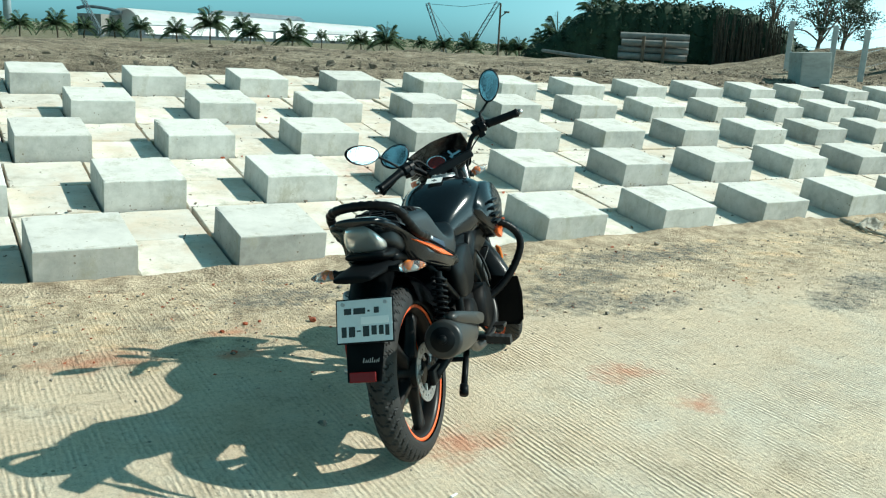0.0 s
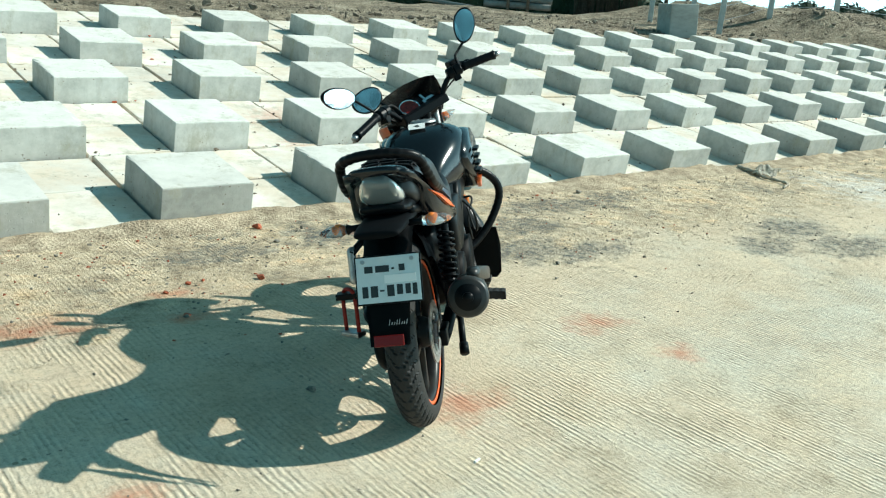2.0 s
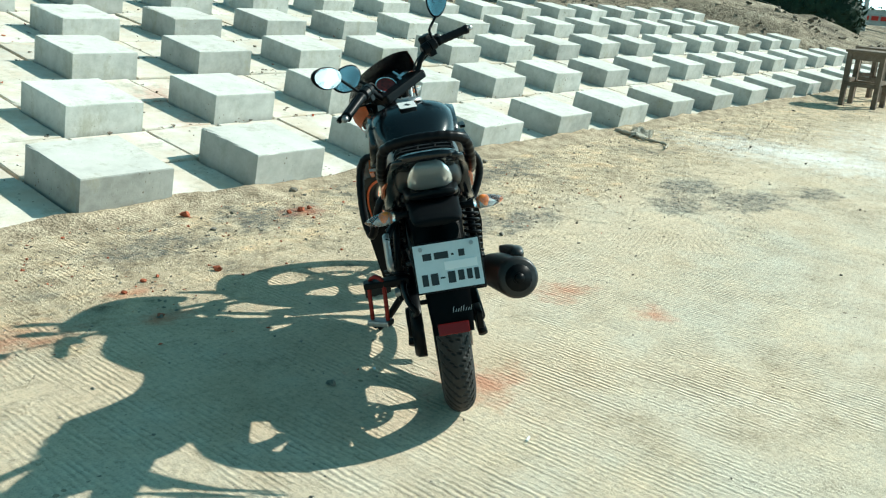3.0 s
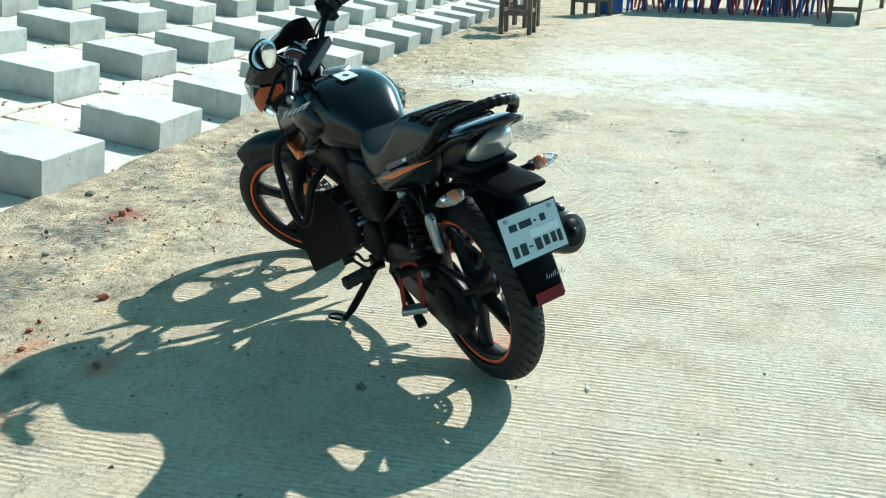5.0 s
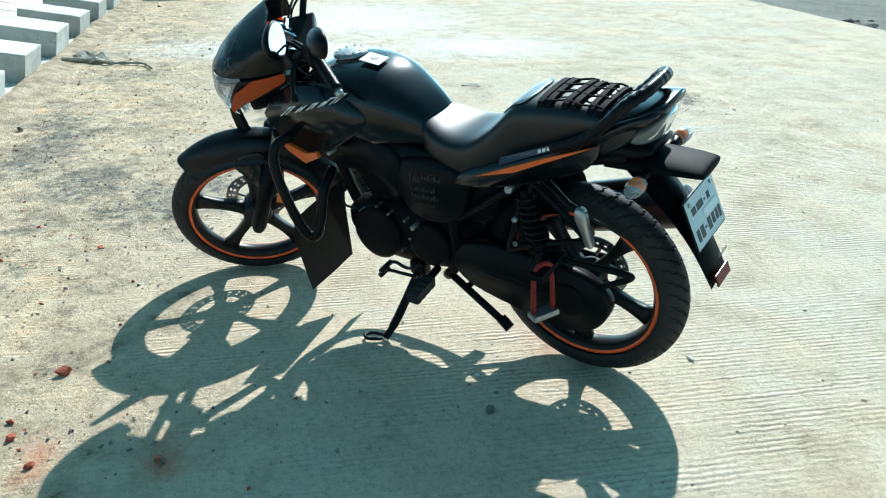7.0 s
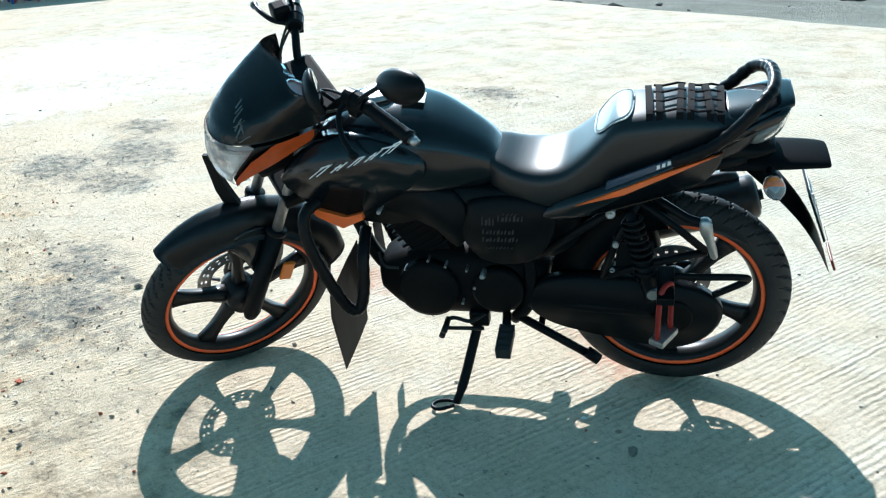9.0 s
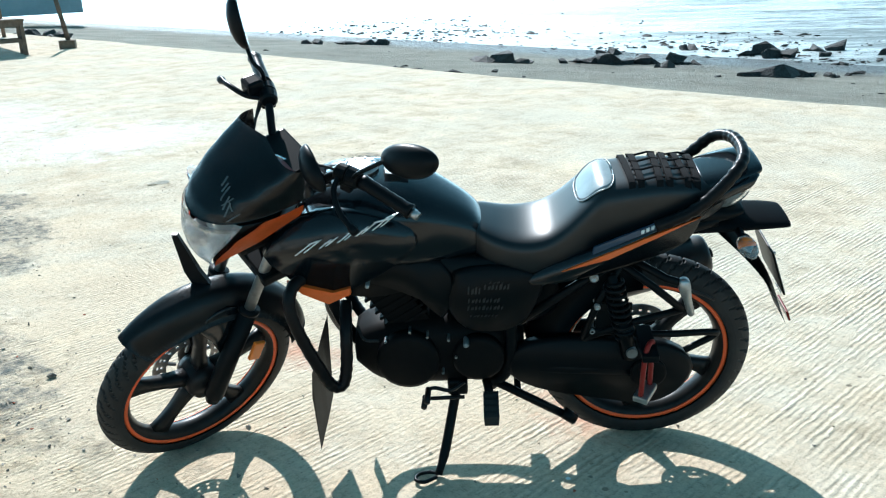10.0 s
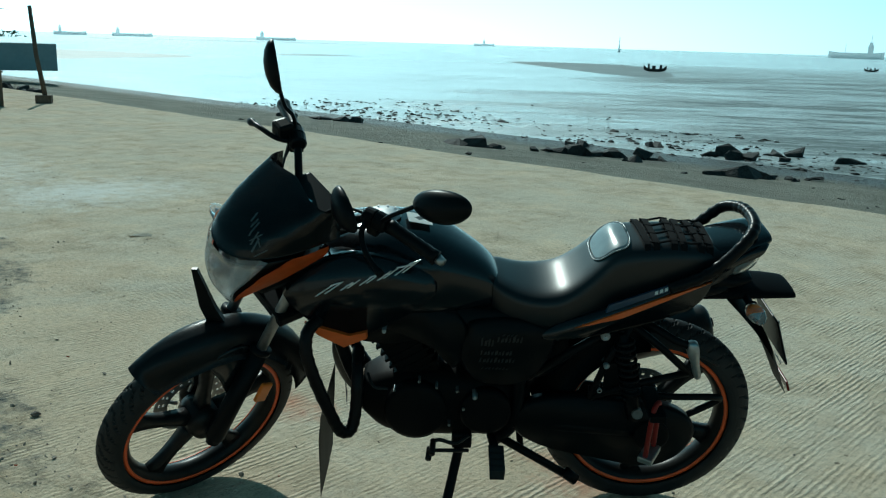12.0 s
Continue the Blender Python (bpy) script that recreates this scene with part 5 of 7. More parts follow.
# ---- front fork, mudguard, headlamp, bars ----
for side in (1, -1):
    bm = bmesh.new()
    tube(bm, [(1.436, side * 0.088, 0.283), (1.425, side * 0.088, 0.308), (1.275, side * 0.088, 0.60)], [0.020, 0.029, 0.027], 16)
    tube(bm, [(1.275, side * 0.088, 0.60), (1.269, side * 0.088, 0.612)], 0.031, 16)
    slider = part("fork_leg", bm, M_BLACK, bike, "black lower fork leg", True, STEER)
    bm = bmesh.new()
    tube(bm, [(1.275, side * 0.088, 0.60), (1.078, side * 0.088, 1.0)], 0.016, 14)
    part("stanchion", bm, M_STEEL, slider, "steel fork tube", True)
    bm = bmesh.new()
    box(bm, -0.03, 0.03, -0.006, 0.006, -0.028, 0.028, 0.004)
    part("reflector", bm, M_AMBER, slider, "orange side reflector", False, Matrix.Translation((1.285, side * 0.125, 0.46)) @ Matrix.Rotation(radians(-26), 4, "Y") @ Matrix.Diagonal((0.6, 1, 1.2, 1)))
bm = bmesh.new()
for z in (0.72, 0.985):
    x = 1.40 - (z - 0.31) * 0.487
    box(bm, x - 0.075, x + 0.03, -0.12, 0.12, z - 0.018, z + 0.018, 0.008)
tube(bm, [(1.165, 0, 0.70), (1.03, 0, 0.99)], 0.028, 14)
part("fork_yoke", bm, M_BLACK, bike, "black fork yokes and steering stem", False, STEER)
bm = bmesh.new()
box(bm, 1.355, 1.415, -0.105, -0.06, 0.35, 0.46, 0.012)
part("brake_caliper", bm, M_ALLOY, bike, "black front brake caliper", False, STEER)


def mud(u, v):
    a = radians(60 + 116 * u)
    s = 2 * v - 1
    fall = abs(s) ** 3
    rr = 0.369 + 0.010 * math.sin(math.pi * u) - 0.085 * fall
    wid = 0.078 * (0.52 + 0.48 * math.sin(math.pi * min(0.5, 0.10 + u * 1.4)))
    return FRONT + Vector((rr * math.cos(a), s * wid, rr * math.sin(a)))


bm = bmesh.new()
sheet(bm, mud, 30, 16, 0.004)
fender = part("front_mudguard", bm, M_FENDER, bike, "dusty black front mudguard", True, STEER)
for side in (1, -1):
    bm = bmesh.new()
    slab(bm, smooth_pts([(1.42, 0.61), (1.32, 0.63), (1.26, 0.55), (1.29, 0.44), (1.36, 0.42), (1.39, 0.52)], 3), side * 0.060, side * 0.072)
    part("mudguard_stay", bm, M_PAINT, fender, "", True)


def cowl(z, f):
    """Half-width, front and rear of the headlamp cowl at a height; f runs from its left edge (0) over the front to the right (1)."""
    rowsc = [(0.765, 0.045, 1.326, 1.25), (0.84, 0.09, 1.362, 1.19), (0.90, 0.125, 1.368, 1.11), (0.965, 0.145, 1.352, 1.07), (1.0, 0.148, 1.325, 1.07), (1.036, 0.148, 1.280, 1.07), (1.066, 0.146, 1.224, 1.07), (1.091, 0.142, 1.164, 1.072), (1.112, 0.134, 1.112, 1.076)]
    for a, b in zip(rowsc, rowsc[1:]):
        if a[0] <= z <= b[0] + 1e-9:
            t = (z - a[0]) / (b[0] - a[0])
            hw, xf, xr = (a[i] + (b[i] - a[i]) * t for i in (1, 2, 3))
            break
    ang = math.pi * f
    c, s = math.cos(ang), math.sin(ang)
    return Vector((xr + (xf - xr) * abs(s) ** 0.75, hw * math.copysign(abs(c) ** 0.8, c), z))


bm = bmesh.new()
sheet(bm, lambda u, v: cowl(0.970 + 0.024 * abs(2 * v - 1) * (1 - u) + (0.141 - 0.024 * abs(2 * v - 1)) * u, v), 22, 32, 0.004)
screen = part("windscreen", bm, M_SCREEN, bike, "dark tinted plastic windscreen with scratched decal", True, STEER)
for f0, z0, h, lean in ((0.455, 1.046, 0.018, -0.5), (0.43, 1.040, 0.018, -0.3), (0.40, 1.026, 0.032, -0.6), (0.375, 1.018, 0.026, 1.0), (0.355, 1.012, 0.034, -0.6), (0.32, 0.998, 0.038, -0.7), (0.30, 1.012, 0.022, -1.7), (0.295, 0.986, 0.026, 1.3)):
    bm = bmesh.new()
    sheet(bm, lambda u, v: cowl(0.990 + (z0 - 0.986) * 0.9 + h * 0.75 * u, f0 + 0.010 * v - 0.03 * lean * u) + Vector((0.002, 0.003, 0)), 3, 2, 0.002)
    part("decal_stroke", bm, M_FADEGREY, screen, "faded grey decal stroke")
bm = bmesh.new()
sheet(bm, lambda u, v: cowl(0.772 + 0.196 * u, 0.5 + (v - 0.5) * (0.32 + 0.26 * u)) + Vector((0.004, 0, 0)), 10, 22, 0.004)
lamp = part("headlamp", bm, M_LENS, bike, "clear faceted headlamp lens", True, STEER)
bm = bmesh.new()
sheet(bm, lambda u, v: cowl(0.780 + 0.182 * u, 0.5 + (v - 0.5) * (0.30 + 0.25 * u)) - Vector((0.018 + 0.035 * math.sin(math.pi * v) * math.sin(math.pi * u) + 0.020 * abs((7 * v + u) % 2 - 1), 0, 0)), 8, 28, 0.003)
part("lamp_reflector", bm, M_HEAD, lamp, "silver headlamp reflector")
bm = bmesh.new()
box(bm, 1.10, 1.27, -0.085, 0.085, 0.815, 0.985, 0.02)
part("lamp_bracket", bm, M_BLACK, bike, "black bracket and wiring behind the headlamp", False, STEER)
bm = bmesh.new()
tube(bm, [(1.32, 0, 0.90), (1.362, 0, 0.90)], [0.034, 0.02], 16)
part("bulb_shield", bm, M_STEEL, lamp, "", True)
for side in (1, -1):
    f_of = (lambda v: v) if side > 0 else (lambda v: 1 - v)
    bm = bmesh.new()
    sheet(bm, lambda u, v: cowl(0.767 + 0.165 * (1 - v) + (0.206 - 0.165 * (1 - v)) * u, f_of(0.01 + v * (0.335 - 0.13 * u))), 8, 14, 0.006)
    cover = part("headlamp_cover", bm, M_PAINT, bike, "black cowl beside the headlamp", True, STEER)
    bm = bmesh.new()
    sheet(bm, lambda u, v: cowl(0.800 + 0.150 * (1 - v) ** 1.1 + (0.040 + 0.090 * min(1.0, 1.6 * v)) * u, f_of(0.02 + v * (0.285 - 0.09 * u))) + Vector((0.005, side * 0.010, 0)), 5, 12, 0.003)
    part("cover_flash", bm, M_ORANGE, cover, "scuffed orange flash")
bm = bmesh.new()
loft(bm, [[(1.352 + dx, 0.10 + dy, 0.815) for dx, dy in ((-0.008, -0.007), (0.008, -0.007), (0.008, 0.007), (-0.008, 0.007))], [(1.328 + dx, 0.10 + dy, 0.70) for dx, dy in ((-0.024, -0.010), (0.018, -0.010), (0.018, 0.010), (-0.024, 0.010))], [(1.282 + dx, 0.11 + dy, 0.60) for dx, dy in ((-0.034, -0.008), (0.022, -0.008), (0.022, 0.008), (-0.034, 0.008))], [(1.250 + dx, 0.112 + dy, 0.565) for dx, dy in ((-0.03, -0.006), (0.014, -0.006), (0.014, 0.006), (-0.03, 0.006))]])
bmesh.ops.recalc_face_normals(bm, faces=bm.faces[:])
part("front_plate", bm, M_BLACK, bike, "narrow black blade below the headlamp", False)

BAR = curve_pts([(0.935, 0.375, 1.050), (0.972, 0.26, 1.067), (1.012, 0.165, 1.050), (1.040, 0.10, 0.985), (1.045, 0.0, 0.965), (1.040, -0.10, 0.985), (1.012, -0.165, 1.050), (0.972, -0.26, 1.067), (0.935, -0.375, 1.050)], 6)
bm = bmesh.new()
tube(bm, BAR, 0.0115, 12)
bar = part("handlebar", bm, M_BLACK, bike, "black tubular handlebar turned to the left", True, STEER)
for side in (1, -1):
    bm = bmesh.new()
    grip = [Vector((0.933, side * 0.38, 1.049)) + (Vector((0.980, side * 0.238, 1.067)) - Vector((0.933, side * 0.38, 1.049))) * t / 12 for t in range(13)]
    tube(bm, grip, [0.021 if k in (0, 12) else 0.0175 + 0.0015 * (k % 2) for k in range(13)], 14)
    part("grip", bm, M_BLACK, bar, "ribbed rubber grip", True)
    bm = bmesh.new()
    tube(bm, [(0.932, side * 0.382, 1.049), (0.926, side * 0.402, 1.046)], [0.014, 0.011], 12)
    part("bar_end", bm, M_STEEL, bar, "steel bar end", True)
    bm = bmesh.new()
    inner, outer = Vector((1.010, side * 0.166, 1.065)), Vector((0.983, side * 0.232, 1.067))
    tube(bm, [inner.lerp(outer, t) for t in (0, 0.08, 0.45, 0.5, 0.55, 0.92, 1)], [0.019, 0.025, 0.027, 0.022, 0.027, 0.025, 0.019], 16)
    box(bm, -0.02, 0.02, -0.016, 0.016, -0.03, 0.0, 0.005, Matrix.Translation((0.996, side * 0.20, 1.055)) @ Matrix.Rotation(radians(side * 22), 4, "Z"))
    part("switch_pod", bm, M_BLACK, bar, "black switch housing")
    bm = bmesh.new()
    dz = 0.03 if side < 0 else -0.015
    tube(bm, curve_pts([(1.012, side * 0.185, 1.066), (1.052, side * 0.215, 1.062 + dz * 0.4), (1.070, side * 0.27, 1.048 + dz), (1.068, side * 0.335, 1.030 + dz)], 5), [0.011, 0.011] + [0.0075] * 12 + [0.012, 0.011], 8)
    part("lever", bm, M_BLACK, bar, "black hand lever with a round end", True)
bm = bmesh.new()
box(bm, 1.0, 1.05, -0.25, -0.20, 1.068, 1.112, 0.010)
part("brake_reservoir", bm, M_BLACK, bar, "black brake fluid reservoir")


def mirror(stem, centre, rz, ry, size, label, roll=0.0):
    bm = bmesh.new()
    tube(bm, curve_pts(stem, 6), 0.006, 8)
    head = part("mirror", bm, M_BLACK, bike, label, True, STEER)
    m = Matrix.Translation(centre) @ Matrix.Rotation(rz, 4, "Z") @ Matrix.Rotation(ry, 4, "Y") @ Matrix.Rotation(roll, 4, "X")
    rings = []
    for x, k in ((0.0, 1.0), (0.006, 1.04), (0.018, 0.95), (0.03, 0.7), (0.038, 0.3), (0.039, 0.05)):
        rings.append([m @ Vector((x, k * size[0] * math.cos(a) * (1 + 0.10 * math.sin(a)), k * size[1] * math.sin(a))) for a in (2 * math.pi * q / 28 for q in range(28))])
    bm = bmesh.new()
    loft(bm, rings)
    bmesh.ops.recalc_face_normals(bm, faces=bm.faces[:])
    part("mirror_shell", bm, M_BLACK, head, "black oval shell", True)
    bm = bmesh.new()
    vs = [bm.verts.new(m @ Vector((-0.0015, 0.93 * size[0] * math.cos(a) * (1 + 0.10 * math.sin(a)), 0.93 * size[1] * math.sin(a)))) for a in (2 * math.pi * q / 28 for q in range(28))]
    bm.faces.new(vs)
    bmesh.ops.solidify(bm, geom=bm.faces[:], thickness=0.001)
    part("mirror_glass", bm, M_MIRROR, head, "mirror glass")
    return head


mirror([(0.985, -0.225, 1.08), (0.990, -0.232, 1.12), (0.998, -0.262, 1.135), (0.990, -0.305, 1.160)], (0.980, -0.334, 1.218), radians(-24), radians(8), (0.046, 0.074), "right mirror on a bent black stem", radians(30))
mirror([(1.0, 0.225, 1.08), (0.995, 0.25, 1.115), (0.975, 0.285, 1.155), (0.960, 0.312, 1.185)], (0.932, 0.372, 1.213), radians(11), radians(-15), (0.085, 0.042), "left mirror with a black oval shell", radians(26))
mirror([(1.03, 0.13, 1.03), (1.06, 0.14, 1.08), (1.08, 0.16, 1.11)], (1.083, 0.193, 1.132), radians(-14), radians(9), (0.068, 0.050), "second lower mirror beside the left one", radians(-4))

# instruments
bm = bmesh.new()
box(bm, -0.052, 0.052, -0.092, 0.092, -0.03, 0.025, 0.018)
dash = part("instrument_cluster", bm, M_BLACK, bike, "instrument cluster with a red-lit dial and silver trim", False, STEER @ Matrix.Translation((1.106, -0.005, 0.990)) @ Matrix.Rotation(radians(-40), 4, "Y"))
bm = bmesh.new()
tube(bm, [(0, 0.035, 0.02), (0, 0.035, 0.034)], [0.043, 0.041], 28)
part("dial", bm, M_DIAL, dash, "round dial with red numbers", False)
bm = bmesh.new()
lathe(bm, [(0.042, 0.0), (0.047, 0.0), (0.046, 0.007), (0.042, 0.006), (0.042, 0.0)], (0, 0, 0), 28)
part("dial_ring", bm, M_CHROME, dash, "silver dial ring", True, Matrix.Translation((0, 0.035, 0.033)) @ Matrix.Rotation(radians(90), 4, "X"))
for dx, dy, w, h in ((-0.02, -0.045, 0.05, 0.016), (0.02, -0.055, 0.04, 0.014), (0.0, -0.075, 0.016, 0.05)):
    bm = bmesh.new()
    box(bm, dx - w / 2, dx + w / 2, dy - h / 2, dy + h / 2, 0.02, 0.031, 0.003)
    part("trim", bm, M_CHROME, dash, "silver dash trim")

# ---- engine, frame, exhaust ----
bm = bmesh.new()
rows4 = spline_rows([(0.40, 0.43, 0.30, 0.075), (0.46, 0.47, 0.275, 0.10), (0.58, 0.49, 0.262, 0.115), (0.72, 0.49, 0.262, 0.115), (0.83, 0.47, 0.275, 0.105), (0.90, 0.43, 0.33, 0.075)])
loft(bm, [section(x, zt, zb, hw, 24, 3.4) for x, zt, zb, hw in rows4])
engine = part("engine_case", bm, M_ENGINE, bike, "black painted engine case", True)
for x, z, r, y0, y1 in ((0.74, 0.385, 0.092, 0.10, 0.142), (0.535, 0.385, 0.075, 0.10, 0.135)):
    bm = bmesh.new()
    disc(bm, (x, 0, z), r, y0, y1, 32)
    part("engine_cover", bm, M_ENGINE, engine, "round black engine cover", True)
    bm = bmesh.new()
    disc(bm, (x - 0.01, 0, z), r * 1.05, -y1, -y0, 32, 0.0)
    part("engine_cover", bm, M_ENGINE, engine, "", True)
for x, z, y in ((0.68, 0.47, 0.125), (0.73, 0.485, 0.12), (0.80, 0.455, 0.125), (0.62, 0.455, 0.12), (0.565, 0.453, 0.145), (0.60, 0.40, 0.13), (0.64, 0.345, 0.13)):
    bm = bmesh.new()
    tube(bm, [(x, y - 0.02, z), (x, y + 0.010, z)], 0.0042, 8)
    part("bolt", bm, M_STEEL, engine)
bm = bmesh.new()
box(bm, -0.055, 0.055, -0.065, 0.065, -0.03, 0.19, 0.01, Matrix.Translation((0.73, 0, 0.475)) @ Matrix.Rotation(radians(32), 4, "Y"))
cylinder = part("cylinder", bm, M_ENGINE, bike, "finned black engine cylinder")
for k in range(9):
    bm = bmesh.new()
    box(bm, -0.068, 0.068, -0.070, 0.070, -0.0045, 0.0045, 0.003, Matrix.Translation((0.735 + 0.013 * k, 0, 0.485 + 0.021 * k)) @ Matrix.Rotation(radians(32), 4, "Y"))
    part("fin", bm, M_ENGINE, cylinder)
for side in (1, -1):
    bm = bmesh.new()
    slab(bm, smooth_pts([(0.92, 0.695), (0.80, 0.735), (0.63, 0.715), (0.595, 0.62), (0.63, 0.535), (0.69, 0.60), (0.80, 0.652)], 2), side * 0.10, side * 0.138, 0.93)
    part("frame_cover", bm, M_BLACK, bike, "black plastic cover along the frame spar", True)
bm = bmesh.new()
tube(bm, [(0.66, 0.0, 0.545), (0.74, 0.01, 0.545)], [0.032, 0.028], 16)
tube(bm, [(0.70, 0.0, 0.50), (0.70, 0.0, 0.585)], [0.026, 0.03], 14)
part("carburettor", bm, M_STEEL, bike, "dull silver carburettor", True)
bm = bmesh.new()
tube(bm, curve_pts([(0.88, -0.02, 0.60), (0.96, -0.05, 0.56), (0.985, -0.08, 0.44), (0.93, -0.115, 0.30), (0.80, -0.125, 0.245), (0.55, -0.13, 0.25), (0.38, -0.155, 0.32), (0.30, -0.175, 0.385)], 6), 0.019, 12)
exhaust = part("exhaust_pipe", bm, M_EXHAUST, bike, "black exhaust header pipe", True)
bm = bmesh.new()
AXS = (Vector((-0.19, -0.228, 0.505)) - Vector((0.31, -0.175, 0.385)))
tube(bm, [Vector((0.31, -0.175, 0.385)) + AXS * t for t in (0, 0.06, 0.2, 0.45, 0.95, 0.985, 1.0)], [0.022, 0.035, 0.052, 0.063, 0.067, 0.064, 0.056], 28)
silencer = part("silencer", bm, M_EXHAUST, exhaust, "fat black silencer with a round end cap", True)
bm = bmesh.new()
e = Vector((-0.19, -0.228, 0.505))
d = AXS.normalized()
tube(bm, [e - d * 0.01, e + d * 0.004], [0.045, 0.042], 24)
tube(bm, [e, e + d * 0.016], [0.017, 0.016], 14)
part("end_cap", bm, M_BLACK, silencer, "black end cap with outlet", True)
bm = bmesh.new()
slab(bm, smooth_pts([(0.24, 0.475), (0.10, 0.52), (-0.10, 0.575), (-0.12, 0.545), (0.08, 0.48), (0.22, 0.44)], 3), -0.225, -0.262, 0.92)
part("heat_shield", bm, M_EXHAUST, silencer, "dark grey heat shield", True)

bm = bmesh.new()
for side in (1, -1):
    tube(bm, curve_pts([(1.03, 0, 0.86), (0.93, side * 0.04, 0.70), (0.70, side * 0.08, 0.66), (0.45, side * 0.105, 0.62), (0.30, side * 0.11, 0.66), (0.05, side * 0.09, 0.75), (-0.12, side * 0.07, 0.79)], 5), 0.016, 10)
    tube(bm, curve_pts([(0.46, side * 0.105, 0.62), (0.44, side * 0.11, 0.48), (0.45, side * 0.10, 0.33), (0.50, side * 0.09, 0.26)], 5), 0.018, 10)
    tube(bm, [(0.42, side * 0.11, 0.50), (0.14, side * 0.105, 0.70)], 0.013, 10)
tube(bm, curve_pts([(1.03, 0, 0.82), (0.99, 0, 0.62), (0.93, 0, 0.42), (0.86, 0, 0.34)], 5), 0.02, 10)
part("frame", bm, M_BLACK, bike, "black tubular steel frame", True)
SIDE = smooth_pts([(0.60, 0.66), (0.58, 0.69), (0.46, 0.70), (0.36, 0.665), (0.36, 0.60), (0.40, 0.52), (0.47, 0.485), (0.57, 0.50), (0.62, 0.58)], 3)
for side in (1, -1):
    bm = bmesh.new()
    slab(bm, SIDE, side * 0.10, side * 0.142, 0.93)
    cover = part("side_cover", bm, M_BLACK, bike, "black side cover with faded stickers", True)
    if side > 0:
        for x0, x1, z0, z1 in ((0.56, 0.52, 0.618, 0.645), (0.515, 0.44, 0.632, 0.650), (0.50, 0.455, 0.652, 0.658), (0.56, 0.468, 0.590, 0.604), (0.562, 0.458, 0.566, 0.580), (0.555, 0.475, 0.543, 0.549)):
            n = max(3, round((x0 - x1) / 0.0105))
            for k in range(n):
                bm = bmesh.new()
                a, b = x0 - (x0 - x1) * k / n, x0 - (x0 - x1) * (k + (0.45, 0.7, 0.55)[k % 3]) / n
                drop = (0.0, 0.22, 0.1, 0.3)[(k * 3) % 4] * (z1 - z0)
                slab(bm, [(a, z0 + 0.10 * drop), (b, z0 + 0.003), (b - 0.002, z1 + 0.003 - drop), (a - 0.002, z1 - drop)], 0.140, 0.1445, 0.97)
                part("sticker_bar", bm, M_FADED, cover, "faded grey-pink sticker writing as bars")
bm = bmesh.new()
rows5 = spline_rows([(0.30, 0.60, 0.50, 0.06), (0.38, 0.66, 0.46, 0.085), (0.50, 0.66, 0.48, 0.09), (0.60, 0.64, 0.52, 0.07)])
loft(bm, [section(x, zt, zb, hw, 20, 4.0) for x, zt, zb, hw in rows5])
part("air_box", bm, M_BLACK, bike, "black air box between the side covers", True)

for side in (1, -1):
    bm = bmesh.new()
    slab(bm, smooth_pts([(0.98, 0.64), (0.90, 0.72), (0.60, 0.72), (0.40, 0.69), (0.42, 0.60), (0.55, 0.62), (0.70, 0.625), (0.84, 0.60)], 3), side * 0.07, side * 0.118, 0.95)
    part("under_tank_panel", bm, M_BLACK, bike, "black panel below the tank", True)
for side in (1, -1):
    bm = bmesh.new()
    tube(bm, [(0.45, side * 0.10, 0.335), (0.30, side * 0.105, 0.335), (0.02, side * 0.105, 0.314)], [0.02, 0.024, 0.022], 12)
    box(bm, -0.02, 0.07, side * 0.105 - 0.012, side * 0.105 + 0.012, 0.285, 0.345, 0.006)
    part("swing_arm", bm, M_BLACK, bike, "black swing arm", True)
    top, bot = Vector((0.165, side * 0.132, 0.665)), Vector((0.10, side * 0.132, 0.385))
    bm = bmesh.new()
    tube(bm, [top, top + (bot - top) * 0.5], 0.013, 12)
    tube(bm, [top + (bot - top) * 0.55, bot], [0.022, 0.022], 14)
    shock = part("shock_absorber", bm, M_BLACK, bike, "rear shock absorber", True)
    bm = bmesh.new()
    axis = (top - bot).normalized()
    e1 = axis.orthogonal().normalized()
    e2 = axis.cross(e1)
    n = 9 * 14
    tube(bm, [top - axis * (0.02 + 0.19 * k / n) + (e1 * math.cos(k * 2 * math.pi / 14) + e2 * math.sin(k * 2 * math.pi / 14)) * 0.026 for k in range(n + 1)], 0.0055, 6)
    part("spring", bm, M_BLACK, shock, "coil spring", True)
    bm = bmesh.new()
    tube(bm, [bot + Vector((0, side * 0.012, 0.03)), bot + Vector((0, side * 0.03, 0.03))], 0.016, 12)
    part("nut", bm, M_STEEL, shock)
bm = bmesh.new()
slab(bm, smooth_pts([(0.42, 0.41), (0.30, 0.44), (0.10, 0.43), (-0.03, 0.40), (-0.09, 0.33), (-0.05, 0.24), (0.04, 0.20), (0.20, 0.225), (0.38, 0.27), (0.45, 0.33)], 4), 0.085, 0.125, 0.95)
part("chain_case", bm, M_BLACK, bike, "closed black chain case", True)
bm = bmesh.new()
disc(bm, REAR, 0.052, 0.12, 0.138, 28)
part("axle_nut", bm, M_ENGINE, bike, "", True)
stay = bmesh.new()
for pts in ([(0.235, 0.122, 0.445), (0.10, 0.128, 0.50), (-0.035, 0.135, 0.545)], [(-0.035, 0.135, 0.545), (0.05, 0.128, 0.62), (0.14, 0.12, 0.69)], [(0.235, 0.122, 0.445), (0.20, 0.12, 0.56), (0.14, 0.12, 0.69)]):
    tube(stay, pts, 0.011, 8)
box(stay, 0.10, 0.20, 0.112, 0.120, 0.47, 0.56, 0.003)
bm = bmesh.new()
